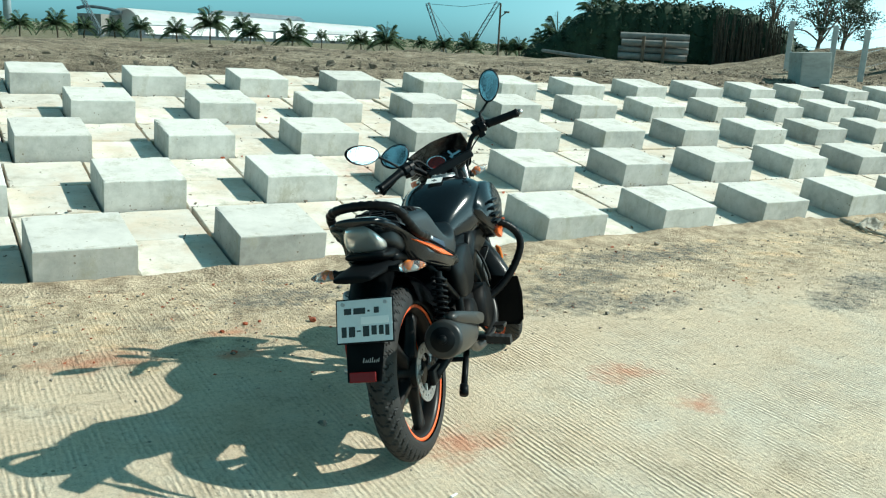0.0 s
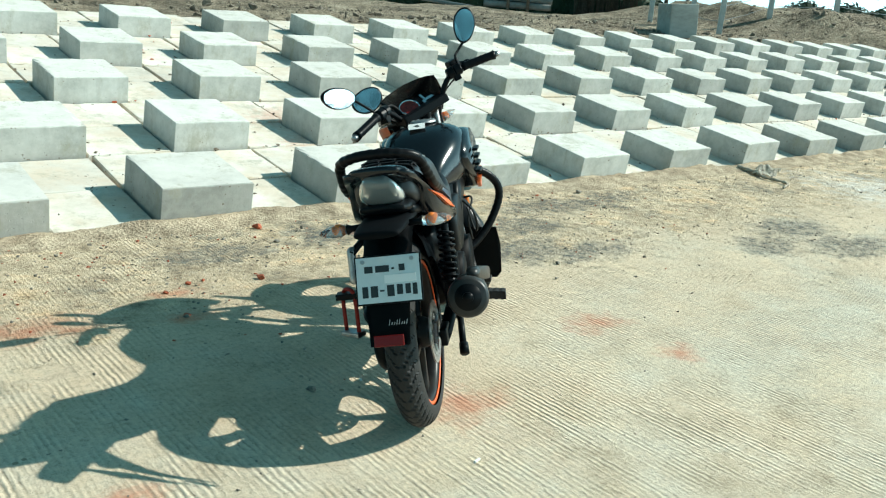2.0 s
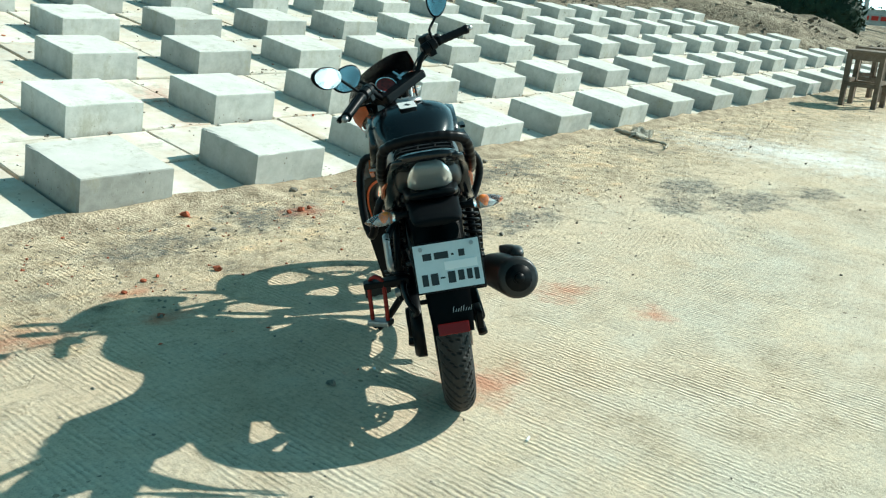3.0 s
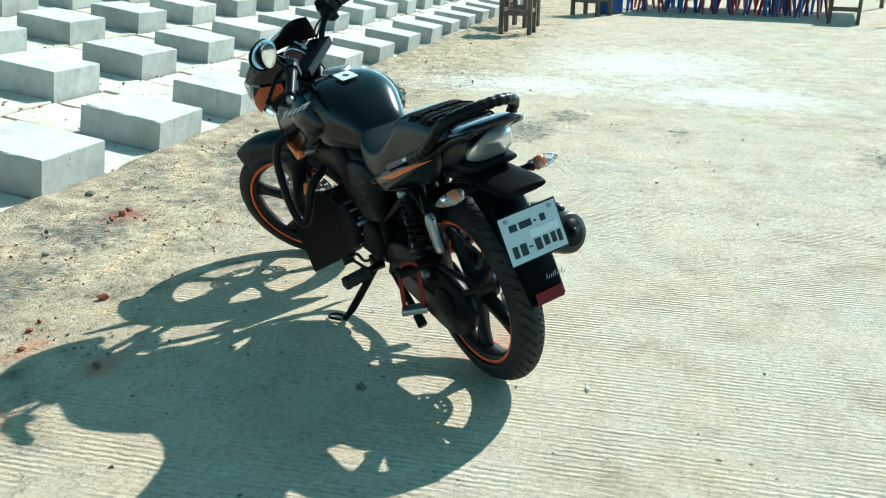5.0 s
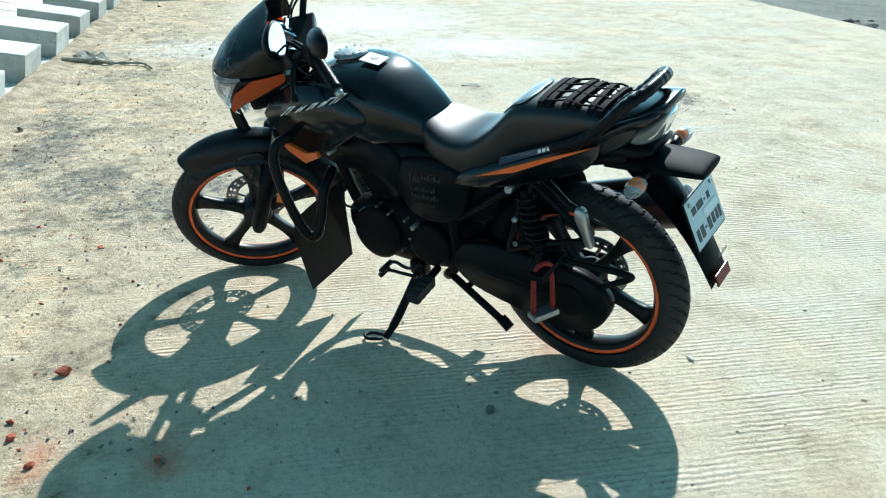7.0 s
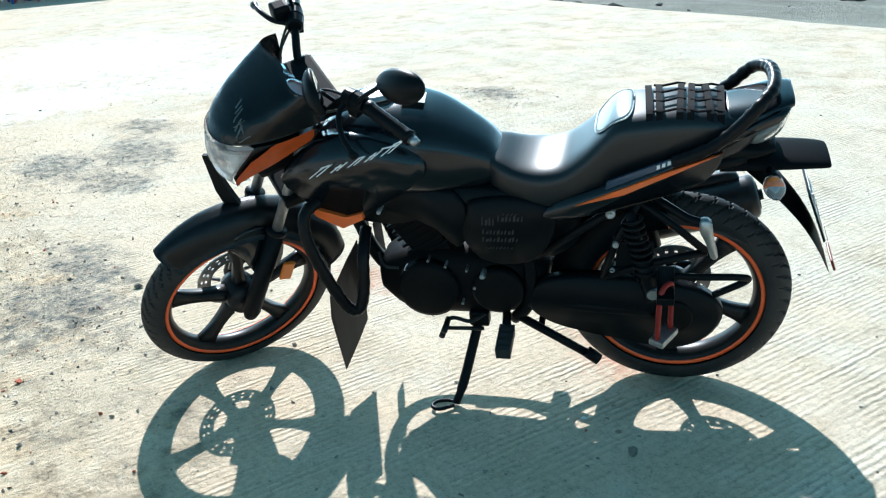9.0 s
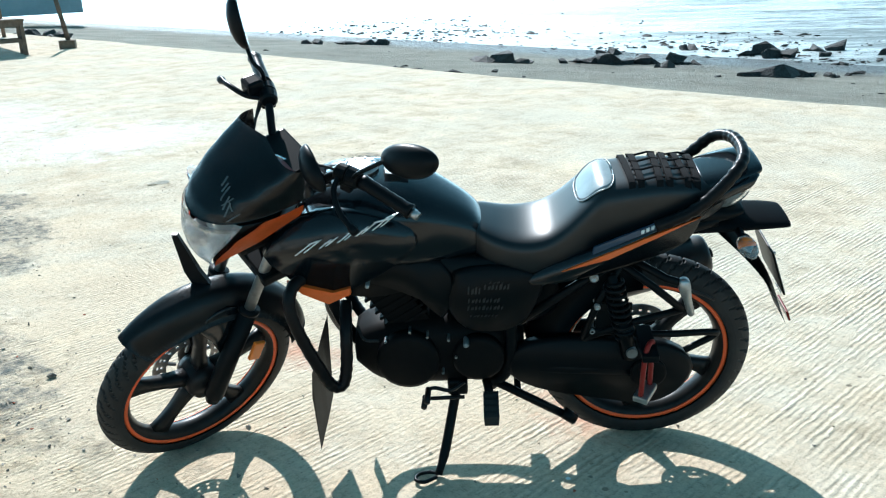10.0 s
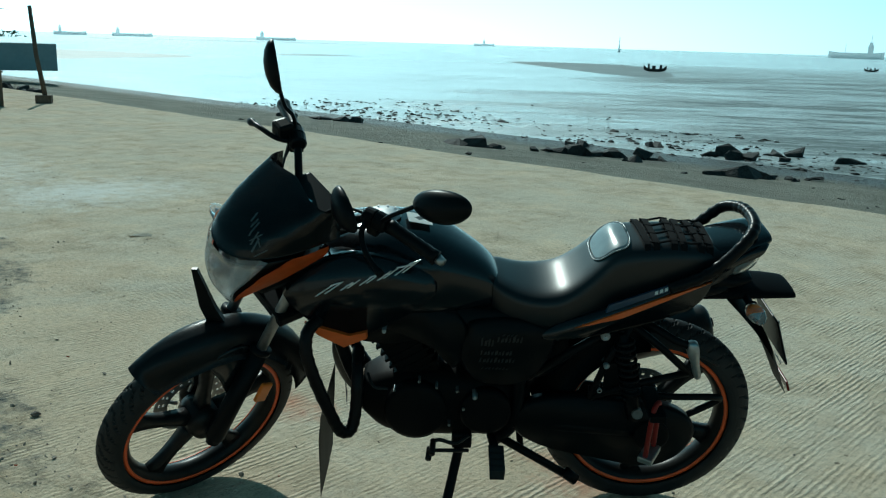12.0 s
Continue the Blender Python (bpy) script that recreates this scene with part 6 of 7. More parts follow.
tube(bm, curve_pts([(0.24, 0.115, 0.47), (0.02, 0.13, 0.46), (-0.12, 0.12, 0.455), (-0.145, 0.10, 0.43), (-0.06, 0.11, 0.385)], 5), 0.010, 8)
part("footrest_stay", stay, M_BLACK, bike, "black bracket carrying the pillion footrest", True)
part("sari_guard", bm, M_BLACK, bike, "bent black guard tube beside the wheel", True)


def inner(u, v):
    a = radians(95 + 75 * u)
    s = 2 * v - 1
    rr = 0.357 - 0.10 * abs(s) ** 4
    c = REAR + Vector((rr * math.cos(math.pi - a), s * 0.078, rr * math.sin(math.pi - a)))
    return c


bm = bmesh.new()
sheet(bm, inner, 18, 10, 0.005)
part("wheel_hugger", bm, M_BLACK, bike, "black inner mudguard ahead of the wheel", True)
for x, z, y, r in ((0.213, 0.656, 0.13, 0.013), (0.57, 0.455, 0.15, 0.007), (0.827, 0.690, 0.192, 0.006), (0.20, 0.56, 0.13, 0.009), (0.21, 0.47, 0.12, 0.008)):
    bm = bmesh.new()
    lathe(bm, [(r, y - 0.03), (r, y + 0.008), (r * 0.6, y + 0.010), (r * 0.5, y + 0.004), (0.001, y + 0.004)], (x, 0, z), 14)
    part("screw", bm, M_STEEL, bike, "bright screw head", True)
bm = bmesh.new()
slab(bm, smooth_pts([(-0.015, 0.66), (-0.04, 0.655), (-0.05, 0.60), (-0.062, 0.55), (-0.045, 0.545), (-0.03, 0.59), (-0.012, 0.63)], 3), 0.15, 0.172, 0.9)
part("pillion_footrest", bm, M_STEEL, bike, "folded aluminium pillion footrest", True)
bm = bmesh.new()
tube(bm, [(0.12, 0.10, 0.70), (0.02, 0.145, 0.655), (-0.04, 0.16, 0.64)], 0.012, 8)
part("footrest_bracket", bm, M_BLACK, bike, "", True)
# red footstep hung beside the wheel
bm = bmesh.new()
tube(bm, curve_pts([(0.052, 0.200, 0.335), (0.052, 0.196, 0.45), (0.056, 0.204, 0.488), (0.074, 0.232, 0.488), (0.082, 0.246, 0.45), (0.086, 0.252, 0.335)], 6), 0.0075, 8)
step = part("footstep_bar", bm, M_REDPAINT, bike, "red-painted looped bar of the side footstep", True)
bm = bmesh.new()
box(bm, -0.022, 0.022, -0.042, 0.042, 0.318, 0.338, 0.006, Matrix.Translation((0.069, 0.226, 0)) @ Matrix.Rotation(radians(-30), 4, "Z"))
part("step_plate", bm, M_STEEL, step, "worn steel step plate")
bm = bmesh.new()
box(bm, 0.045, 0.09, 0.11, 0.262, 0.458, 0.480, 0.004)
part("step_bracket", bm, M_BLACK, step, "black bracket bar")

# stands, pegs, pedals
bm = bmesh.new()
tube(bm, curve_pts([(0.60, 0.10, 0.275), (0.612, 0.13, 0.230), (0.642, 0.215, 0.118), (0.664, 0.262, 0.064)], 4), [0.015] * 10 + [0.012] * 3, 10)
box(bm, 0.57, 0.63, 0.085, 0.125, 0.25, 0.30, 0.008)
stand = part("side_stand", bm, M_BLACK, bike, "black side stand planted on the road", True)
bm = bmesh.new()
tube(bm, curve_pts([(0.664, 0.258, 0.064), (0.690, 0.250, 0.062), (0.722, 0.262, 0.066), (0.730, 0.290, 0.072), (0.705, 0.302, 0.074), (0.668, 0.275, 0.067)], 4), 0.0055, 8)
part("stand_foot", bm, M_BLACK, stand, "looped wire foot", True)
bm = bmesh.new()
tube(bm, [(0.48, 0.10, 0.275), (0.27, 0.125, 0.158)], 0.013, 10)
tube(bm, [(0.48, -0.10, 0.275), (0.27, -0.125, 0.158)], 0.013, 10)
tube(bm, [(0.42, -0.115, 0.24), (0.42, 0.115, 0.24)], 0.010, 8)
tube(bm, [(0.285, 0.125, 0.175), (0.25, 0.13, 0.150)], 0.018, 10)
tube(bm, [(0.285, -0.125, 0.175), (0.25, -0.13, 0.150)], 0.018, 10)
part("centre_stand", bm, M_BLACK, bike, "folded black centre stand", True)
for side in (1, -1):
    bm = bmesh.new()
    tube(bm, [(0.515, side * 0.12, 0.300), (0.505, side * 0.19, 0.300)], 0.013, 10)
    peg = part("peg_bracket", bm, M_BLACK, bike, "", True)
    bm = bmesh.new()
    rings = []
    for t in range(9):
        y = side * (0.185 + 0.10 * t / 8)
        h = 0.017 + 0.003 * (t % 2)
        rings.append([Vector((0.503 + dx, y, 0.298 - 0.012 * t / 8 + dz)) for dx, dz in ((-0.02, -h), (0.02, -h), (0.022, h * 0.8), (-0.022, h * 0.8))])
    loft(bm, rings)
    bmesh.ops.recalc_face_normals(bm, faces=bm.faces[:])
    part("foot_peg", bm, M_RUBBER, peg, "ribbed rubber foot peg")
bm = bmesh.new()
tube(bm, curve_pts([(0.58, 0.125, 0.30), (0.62, 0.145, 0.285), (0.665, 0.15, 0.30), (0.69, 0.155, 0.295)], 4), 0.006, 8)
tube(bm, [(0.685, 0.15, 0.297), (0.688, 0.205, 0.290)], 0.009, 10)
tube(bm, [(0.58, 0.155, 0.268), (0.70, 0.165, 0.272)], 0.006, 8)
tube(bm, [(0.695, 0.155, 0.272), (0.698, 0.20, 0.268)], 0.009, 10)
part("gear_lever", bm, M_ALLOY, bike, "heel-and-toe gear lever", True)
bm = bmesh.new()
tube(bm, curve_pts([(0.52, -0.13, 0.29), (0.60, -0.16, 0.275), (0.70, -0.175, 0.29)], 4), 0.007, 8)
box(bm, 0.685, 0.745, -0.215, -0.165, 0.282, 0.298, 0.004)
part("brake_pedal", bm, M_ALLOY, bike, "black rear brake pedal")

# crash guards with rope wrapping, and the flaps tied to them
for side in (1, -1):
    if side > 0:
        pts = curve_pts([(0.93, 0.06, 0.685), (0.985, 0.15, 0.708), (1.026, 0.215, 0.700), (1.032, 0.245, 0.650), (1.010, 0.258, 0.570), (0.970, 0.260, 0.460), (0.945, 0.248, 0.396), (0.918, 0.235, 0.390), (0.905, 0.215, 0.440), (0.902, 0.18, 0.530), (0.905, 0.11, 0.585)], 8)
    else:
        pts = curve_pts([(0.90, -0.06, 0.685), (0.93, -0.13, 0.712), (0.965, -0.20, 0.698), (1.0, -0.255, 0.64), (1.005, -0.262, 0.57), (0.975, -0.22, 0.48), (0.93, -0.16, 0.41), (0.88, -0.10, 0.37)], 12)
    bm = bmesh.new()
    tube(bm, pts, [0.0170 + 0.0014 * (k % 3 == 0) for k in range(len(pts))], 12)
    guard = part("crash_guard", bm, M_TAPE, bike, "crash guard wrapped in black tape", True)
    if side < 0:
        bm = bmesh.new()
        k = [Vector((0.965, -0.10, 0.46)), Vector((0.985, -0.235, 0.44)), Vector((0.990, -0.245, 0.36)), Vector((0.985, -0.235, 0.235)), Vector((0.975, -0.215, 0.215)), Vector((0.965, -0.10, 0.225))]
        bm.faces.new([bm.verts.new(p) for p in k])
        bmesh.ops.solidify(bm, geom=bm.faces[:], thickness=0.004)
        part("leg_flap", bm, M_FLAP, guard, "dark sheet tied to the guard")
        continue
    bm = bmesh.new()
    k = [Vector((0.985, 0.0, 0.47)), Vector((0.990, 0.10, 0.462)), Vector((1.0, 0.245, 0.435)), Vector((1.006, 0.255, 0.36)), Vector((1.011, 0.22, 0.131)), Vector((1.004, 0.10, 0.145)), Vector((1.0, 0.0, 0.16))]
    bm.faces.new([bm.verts.new(p) for p in k])
    bmesh.ops.solidify(bm, geom=bm.faces[:], thickness=0.004)
    part("leg_flap", bm, M_FLAP, guard, "pointed dark sheet tied to the guard")

# cables
for pts in ([(0.98, 0.22, 1.05), (1.06, 0.15, 1.02), (1.07, 0.08, 0.93), (1.02, 0.06, 0.84)], [(0.99, -0.22, 1.05), (1.07, -0.16, 1.0), (1.08, -0.10, 0.93), (1.03, -0.05, 0.84)], [(1.0, -0.225, 1.06), (1.07, -0.15, 1.02), (1.15, -0.10, 0.85), (1.36, -0.09, 0.47)], [(0.99, 0.21, 1.07), (1.05, 0.12, 1.07), (1.10, 0.06, 1.0)]):
    bm = bmesh.new()
    tube(bm, curve_pts(pts, 8), 0.004, 6)
    part("cable", bm, M_RUBBER, bike, "black control cable", True, STEER)
for pts in ([(0.90, -0.10, 0.60), (0.80, -0.165, 0.62), (0.72, -0.15, 0.55), (0.78, -0.15, 0.45)], [(0.70, -0.14, 0.63), (0.62, -0.185, 0.60), (0.66, -0.19, 0.53), (0.73, -0.17, 0.50), (0.72, -0.15, 0.60)], [(-0.02, 0.10, 0.60), (-0.10, 0.085, 0.56), (-0.14, 0.07, 0.53)], [(0.88, 0.11, 0.50), (0.86, 0.135, 0.47), (0.82, 0.13, 0.46)]):
    bm = bmesh.new()
    tube(bm, curve_pts(pts, 8), 0.0045, 6)
    part("cable", bm, M_RUBBER, bike, "black cable loop", True)

# ---- far things inland, seen over the bank ----
INLAND = Vector((-2.83, -1.12, 1.51))


def far_at(az, d, z=0.0):
    return out_at(az, d, z, INLAND, 0.3)


def ground_z(p):
    """The height of the ground under a place."""
    q = SHORE.inverted() @ Vector((p.x, p.y, 0))
    return height(q.x, q.y)


def leaves(bm, c, rad, n, size, rng, shell=0.55):
    """Small bent leaves through an ellipsoid."""
    for _ in range(n):
        d = Vector((rng.gauss(0, 1), rng.gauss(0, 1), rng.gauss(0, 1))).normalized()
        p = Vector(c) + Vector((d.x * rad[0], d.y * rad[1], d.z * rad[2])) * rng.uniform(shell, 1.06)
        a = Vector((rng.gauss(0, 1), rng.gauss(0, 1), rng.gauss(0, 0.6))).normalized()
        b = a.orthogonal().normalized() * size * rng.uniform(0.25, 0.5)
        a = a * size * rng.uniform(0.6, 1.2)
        v = [bm.verts.new(q) for q in (p - a, p + b, p + a + Vector((0, 0, -0.25 * size)), p - b)]
        bm.faces.new(v)


rng = random.Random(31)
# creeper-covered mound with a fringe of dry stems
bm = bmesh.new()
core = bmesh.new()
for az, top, d in ((14.2, 1.65, 39), (13.2, 2.1, 39), (12.2, 2.75, 39), (11.2, 3.25, 39), (10.2, 3.45, 39), (9.2, 3.5, 39), (8.2, 3.55, 39), (7.2, 3.6, 39), (6.2, 3.6, 39), (5.2, 3.55, 39), (4.2, 3.5, 39), (3.2, 3.4, 38.5), (2.2, 3.2, 38), (1.3, 2.85, 37.5), (0.5, 2.5, 37.5), (-0.3, 2.0, 37.5)):
    c = far_at(az, d, 0.9)
    h = top - 0.9
    leaves(bm, c, (1.0, 1.0, h), 900, 0.13, rng, 0.9)
    leaves(bm, c + Vector((1.6, 0, 0)), (1.2, 1.0, h * 0.95), 200, 0.16, rng, 0.9)
    bmesh.ops.create_icosphere(core, subdivisions=3, radius=1.0, matrix=Matrix.Translation(c) @ Matrix.Diagonal((0.95, 0.95, h * 0.97, 1)))
hedge = empty("hedge", Matrix(), "dark overgrown hedge mound behind the bank", "hedge")
part("leaves", bm, M_LEAF, hedge)
part("inner_growth", core, M_LEAF, hedge)
bm = bmesh.new()
for _ in range(150):
    az = rng.uniform(0.3, 4.2)
    p = far_at(az, 36.6 + rng.uniform(-0.3, 0.3), 0.95)
    h = rng.uniform(0.9, 2.2)
    tube(bm, [p, p + Vector((rng.uniform(-0.1, 0.1), rng.uniform(-0.15, 0.15), h))], 0.022, 4, False)
tagged(part("undergrowth", bm, M_TWIG, hedge, "bare brown stems"), kind="stuff")

# stacked pipes
stack = empty("pipe_stack", Matrix.Translation(far_at(7.7, 33, 1.16)), "stack of grey cement pipes on timber", "pipe stack")
side_dir = Vector((-math.sin(radians(7.7)), math.cos(radians(7.7)), 0))
ahead = Vector((math.cos(radians(7.7)), math.sin(radians(7.7)), 0))
for row in range(4):
    for col in range(3):
        bm = bmesh.new()
        o = ahead * (col * 0.26 + 0.13 * (row % 2)) + Vector((0, 0, 0.14 + row * 0.235)) + side_dir * rng.uniform(-0.08, 0.08)
        a, b = o - side_dir * 1.15, o + side_dir * 1.15
        tube(bm, [a, b], 0.118, 14, False)
        tube(bm, [b, a], 0.095, 14, False)
        bmesh.ops.recalc_face_normals(bm, faces=bm.faces[:])
        part("pipe", bm, M_PIPE, stack)
for s in (-0.35, 0.35):
    bm = bmesh.new()
    c = side_dir * s - ahead * 0.16
    box(bm, -0.05, 0.05, -0.05, 0.05, -0.1, 0.85, m=Matrix.Translation(c))
    part("stake", bm, M_WOOD, stack)
bm = bmesh.new()
a, b = far_at(14.4, 37, 1.32), far_at(10.6, 30, 1.16)
tube(bm, [a, b], 0.07, 10)
tagged(part("long_pipe", bm, M_PIPE), "long pale pipe lying on the earth bank", "pipe")

# concrete block stood on edge at the top of the slope
bm = bmesh.new()
box(bm, -0.31, 0.31, -0.11, 0.11, 0, 0.62, 0.012)
tagged(part("upright_block", bm, M_BLOCK, None, "", False, REVET @ Matrix.Translation((23.12 * TILE, 11.6 * TILE, -0.12)) @ Euler((radians(-8.5), radians(7), radians(52))).to_matrix().to_4x4() @ Matrix.Diagonal((1.75, 2.6, 1.1, 1))), "pale concrete block stood upright on the bank", "concrete block")


def palm(name, az, d, top_el, spread, seed):
    """A coconut palm: curved trunk and drooping feathered fronds."""
    r = random.Random(seed)
    base = far_at(az, d)
    base.z = ground_z(base) - 0.1
    top_z = 1.5 + d * math.tan(radians(top_el + (0.35 if d > 100 else 0.0)))
    spread *= 1.2
    crown = Vector((base.x, base.y, top_z - spread * 0.62))
    tree = empty(name, Matrix.Translation(base), "young green palm tree beyond the earth bank", "palm tree", "palms along the shore")
    bm = bmesh.new()
    pts = curve_pts([(0, 0, 0), (r.uniform(-0.2, 0.2), r.uniform(-0.2, 0.2), (crown.z - base.z) * 0.5), tuple(crown - base)], 4)
    tube(bm, pts, [0.16 - 0.008 * k for k in range(len(pts))], 7)
    part("trunk", bm, M_BARK, tree)
    bm = bmesh.new()
    for k in range(26):
        a = 2.4 * k + r.uniform(-0.2, 0.2)
        lift = 0.1 + 1.75 * (k / 25) + r.uniform(-0.1, 0.1)
        o = crown - base
        dv = Vector((math.cos(a), math.sin(a), 0))
        spine = []
        for q in range(8):
            t = q / 7
            spine.append(o + dv * spread * t * (1.0 - 0.36 * lift) + Vector((0, 0, spread * (lift * 0.8 * t - 0.72 * t * t))))
        for q in range(7):
            s = dv.cross(Vector((0, 0, 1)))
            for sg in (-1, 1):
                for w in range(3):
                    p = spine[q].lerp(spine[q + 1], w / 3)
                    ln = spread * 0.30 * (1 - abs(q / 7 - 0.4)) * r.uniform(0.8, 1.1)
                    e = p + s * sg * ln + dv * ln * 0.5 - Vector((0, 0, ln * 0.45))
                    bm.faces.new([bm.verts.new(v) for v in (p, p + dv * spread * 0.07, e)])
        tube(bm, spine, 0.03, 4, False)
    part("fronds", bm, M_PALM, tree)
    return tree


for k, (az, d, el, sp) in enumerate(((45.4, 150, 0.05, 2.2), (43.5, 140, 0.25, 2.4), (42.0, 150, -0.05, 2.0), (40.4, 150, 0.0, 2.2), (38.9, 145, 0.15, 2.2), (36.9, 140, 0.1, 2.3), (34.9, 150, 0.85, 3.4), (33.0, 165, 0.55, 2.6), (32.5, 140, 0.15, 2.4), (30.0, 135, 0.3, 3.2), (25.8, 150, -0.05, 2.2), (24.2, 140, 0.35, 3.2), (20.6, 150, -0.1, 2.2), (19.0, 140, 0.1, 2.8), (16.7, 130, 0.0, 2.0), (15.9, 120, 0.0, 1.8), (13.6, 60, 1.65, 1.7), (14.4, 62, 0.9, 1.5), (11.2, 64, 3.25, 2.2), (10.4, 66, 3.15, 2.2), (46.6, 160, 0.0, 2.0), (22.0, 190, -0.2, 1.8), (28.2, 190, -0.1, 1.8))):
    palm("palm_tree", az, d, el, sp, 100 + k)

# long vaulted sheds
def shed(a, b, half, rise, z0, name, label, wall=True):
    ax = (b - a).normalized()
    side = ax.cross(Vector((0, 0, 1))).normalized()
    thing = empty(name, Matrix.Translation(a), label, "shed")
    bm = bmesh.new()
    rings = []
    n = 18
    for t in [k / 14 for k in range(15)]:
        o = (b - a) * t
        rings.append([o + side * half * math.cos(math.pi * k / n) + Vector((0, 0, z0 + rise * math.sin(math.pi * k / n) ** 0.8)) for k in range(n + 1)])
    loft(bm, rings, False, False)
    bmesh.ops.solidify(bm, geom=bm.faces[:], thickness=0.15)
    part("roof", bm, M_ROOF, thing, "white curved sheet roof")
    for t in (0.02, 0.98):
        bm = bmesh.new()
        o = (b - a) * t
        bm.faces.new([bm.verts.new(o + side * half * 0.97 * math.cos(math.pi * k / n) + Vector((0, 0, z0 + rise * 0.97 * math.sin(math.pi * k / n) ** 0.8))) for k in range(n + 1)] + [bm.verts.new(o - side * half * 0.97 + Vector((0, 0, -1))), bm.verts.new(o + side * half * 0.97 + Vector((0, 0, -1)))])
        bmesh.ops.solidify(bm, geom=bm.faces[:], thickness=0.2)
        part("gable_wall", bm, M_ROOF, thing, "pale end wall")
    for sg in (-1, 1):
        bm = bmesh.new()
        o1, o2 = side * half * sg, (b - a) + side * half * sg
        bm.faces.new([bm.verts.new(v) for v in (o1 + Vector((0, 0, -1)), o2 + Vector((0, 0, -1)), o2 + Vector((0, 0, z0)), o1 + Vector((0, 0, z0)))])
        bmesh.ops.solidify(bm, geom=bm.faces[:], thickness=0.2)
        part("side_wall", bm, M_WALLDARK, thing, "dark side wall")
        for k in range(9):
            if sg < 0:
                continue
            bm = bmesh.new()
            t = (k + 0.6) / 9.4
            o = (b - a) * t + side * (half + 0.3) * sg
            box(bm, -9.3, 9.3, -0.2, 0.2, 1.3, z0 - 0.35, m=Matrix.Translation(o) @ Matrix.Rotation(math.atan2(ax.y, ax.x), 4, "Z"))
            part("wall_panel", bm, M_ROOF, thing, "pale wall sheet")
    return thing


shed(far_at(39.9, 300, -2.2), far_at(25.3, 470, -2.2), 5.5, 4.6, 4.2, "vaulted_shed", "long white vault-roofed shed beyond the palms")
bm = bmesh.new()
p0, p1 = far_at(34.6, 430, 8.2), far_at(29.6, 470, 8.0)
loft(bm, [[p + Vector((0, 0, z)) + Vector((dx, 0, 0)) for dx, z in ((-6, -11), (-6, 0), (0, 1.8), (6, 0), (6, -11))] for p in (p0, p1)])
bmesh.ops.recalc_face_normals(bm, faces=bm.faces[:])
tagged(part("far_shed", bm, M_WALLDARK), "long dark-roofed shed behind the white one", "shed")
bm = bmesh.new()
p0 = far_at(41.1, 305, 0.8)
box(bm, -5, 5, -4.5, 4.5, -3.2, 3.6, m=Matrix.Translation(p0))
ob = tagged(part("end_building", bm, M_PIPE), "blue-grey building beside the vaulted shed", "building")
bm = bmesh.new()
tube(bm, curve_pts([p0 + Vector((0, 9, 5.2)), p0 + Vector((0, 5, 5.8)), p0 + Vector((0, -2, 5.4)), p0 + Vector((0, -8, 4.4))], 5), 0.5, 6)
part("roof_edge", bm, M_WALLDARK, ob, m=Matrix())


def crane(points, w, label):
    """A lattice boom along points, with its stay."""
    bm = bmesh.new()
    a, b = points
    d = (b - a).normalized()
    s = d.cross(Vector((1, 0.3, 0))).normalized() * w
    t = d.cross(s).normalized() * w
    for q in (s + t, s - t, -s - t, -s + t):
        tube(bm, [a + q, b + q * 0.6], 0.10, 4, False)
    n = 14
    for k in range(n):
        p, q = a.lerp(b, k / n), a.lerp(b, (k + 1) / n)
        tube(bm, [p + s + t, q + s - t], 0.07, 4, False)
        tube(bm, [p - s - t, q - s + t], 0.07, 4, False)
        tube(bm, [p + s - t, q - s - t], 0.07, 4, False)
    return tagged(part("crane_boom", bm, M_WALLDARK), label, "crane")


bm = bmesh.new()
tube(bm, [far_at(46.0, 420, -2.2), far_at(46.0, 420, 20), far_at(46.0, 420, 48)], [1.7, 1.5, 1.3], 14)
tagged(part("chimney", bm, M_HUT, None, "", True), "tall pale chimney in the haze beyond the palms", "chimney")
c1 = crane((far_at(20.5, 250, -2.2), far_at(21.75, 250, 11.2)), 0.55, "steel lattice crane boom against the sky")
c2 = crane((far_at(19.2, 250, -2.2), far_at(17.35, 250, 12.4)), 0.6, "tall steel lattice crane boom")
c3 = crane((far_at(41.0, 270, -2.2), far_at(42.6, 270, 13.5)), 0.5, "lattice boom rising behind the shed")
bm = bmesh.new()
tube(bm, [far_at(21.75, 250, 11.0), far_at(19.5, 250, 10.7), far_at(17.35, 250, 12.3)], 0.08, 4, False)
tube(bm, [far_at(21.75, 250, 11.2), far_at(20.0, 250, 2.0)], 0.06, 4, False)
part("stay", bm, M_WALLDARK, c1)
bm = bmesh.new()
tube(bm, [far_at(17.2, 90, -1.6), far_at(17.2, 90, 5.3)], [0.13, 0.09], 8)
pole = tagged(part("utility_pole", bm, M_BARK), "dark utility pole with a small lamp arm", "utility pole")
bm = bmesh.new()
tube(bm, [far_at(17.2, 90, 4.0), far_at(16.8, 90, 4.5)], 0.05, 6)
box(bm, -0.1, 0.1, -0.25, 0.25, -0.08, 0.08, m=Matrix.Translation(far_at(16.8, 90, 4.5)))
part("lamp_arm", bm, M_BARK, pole)


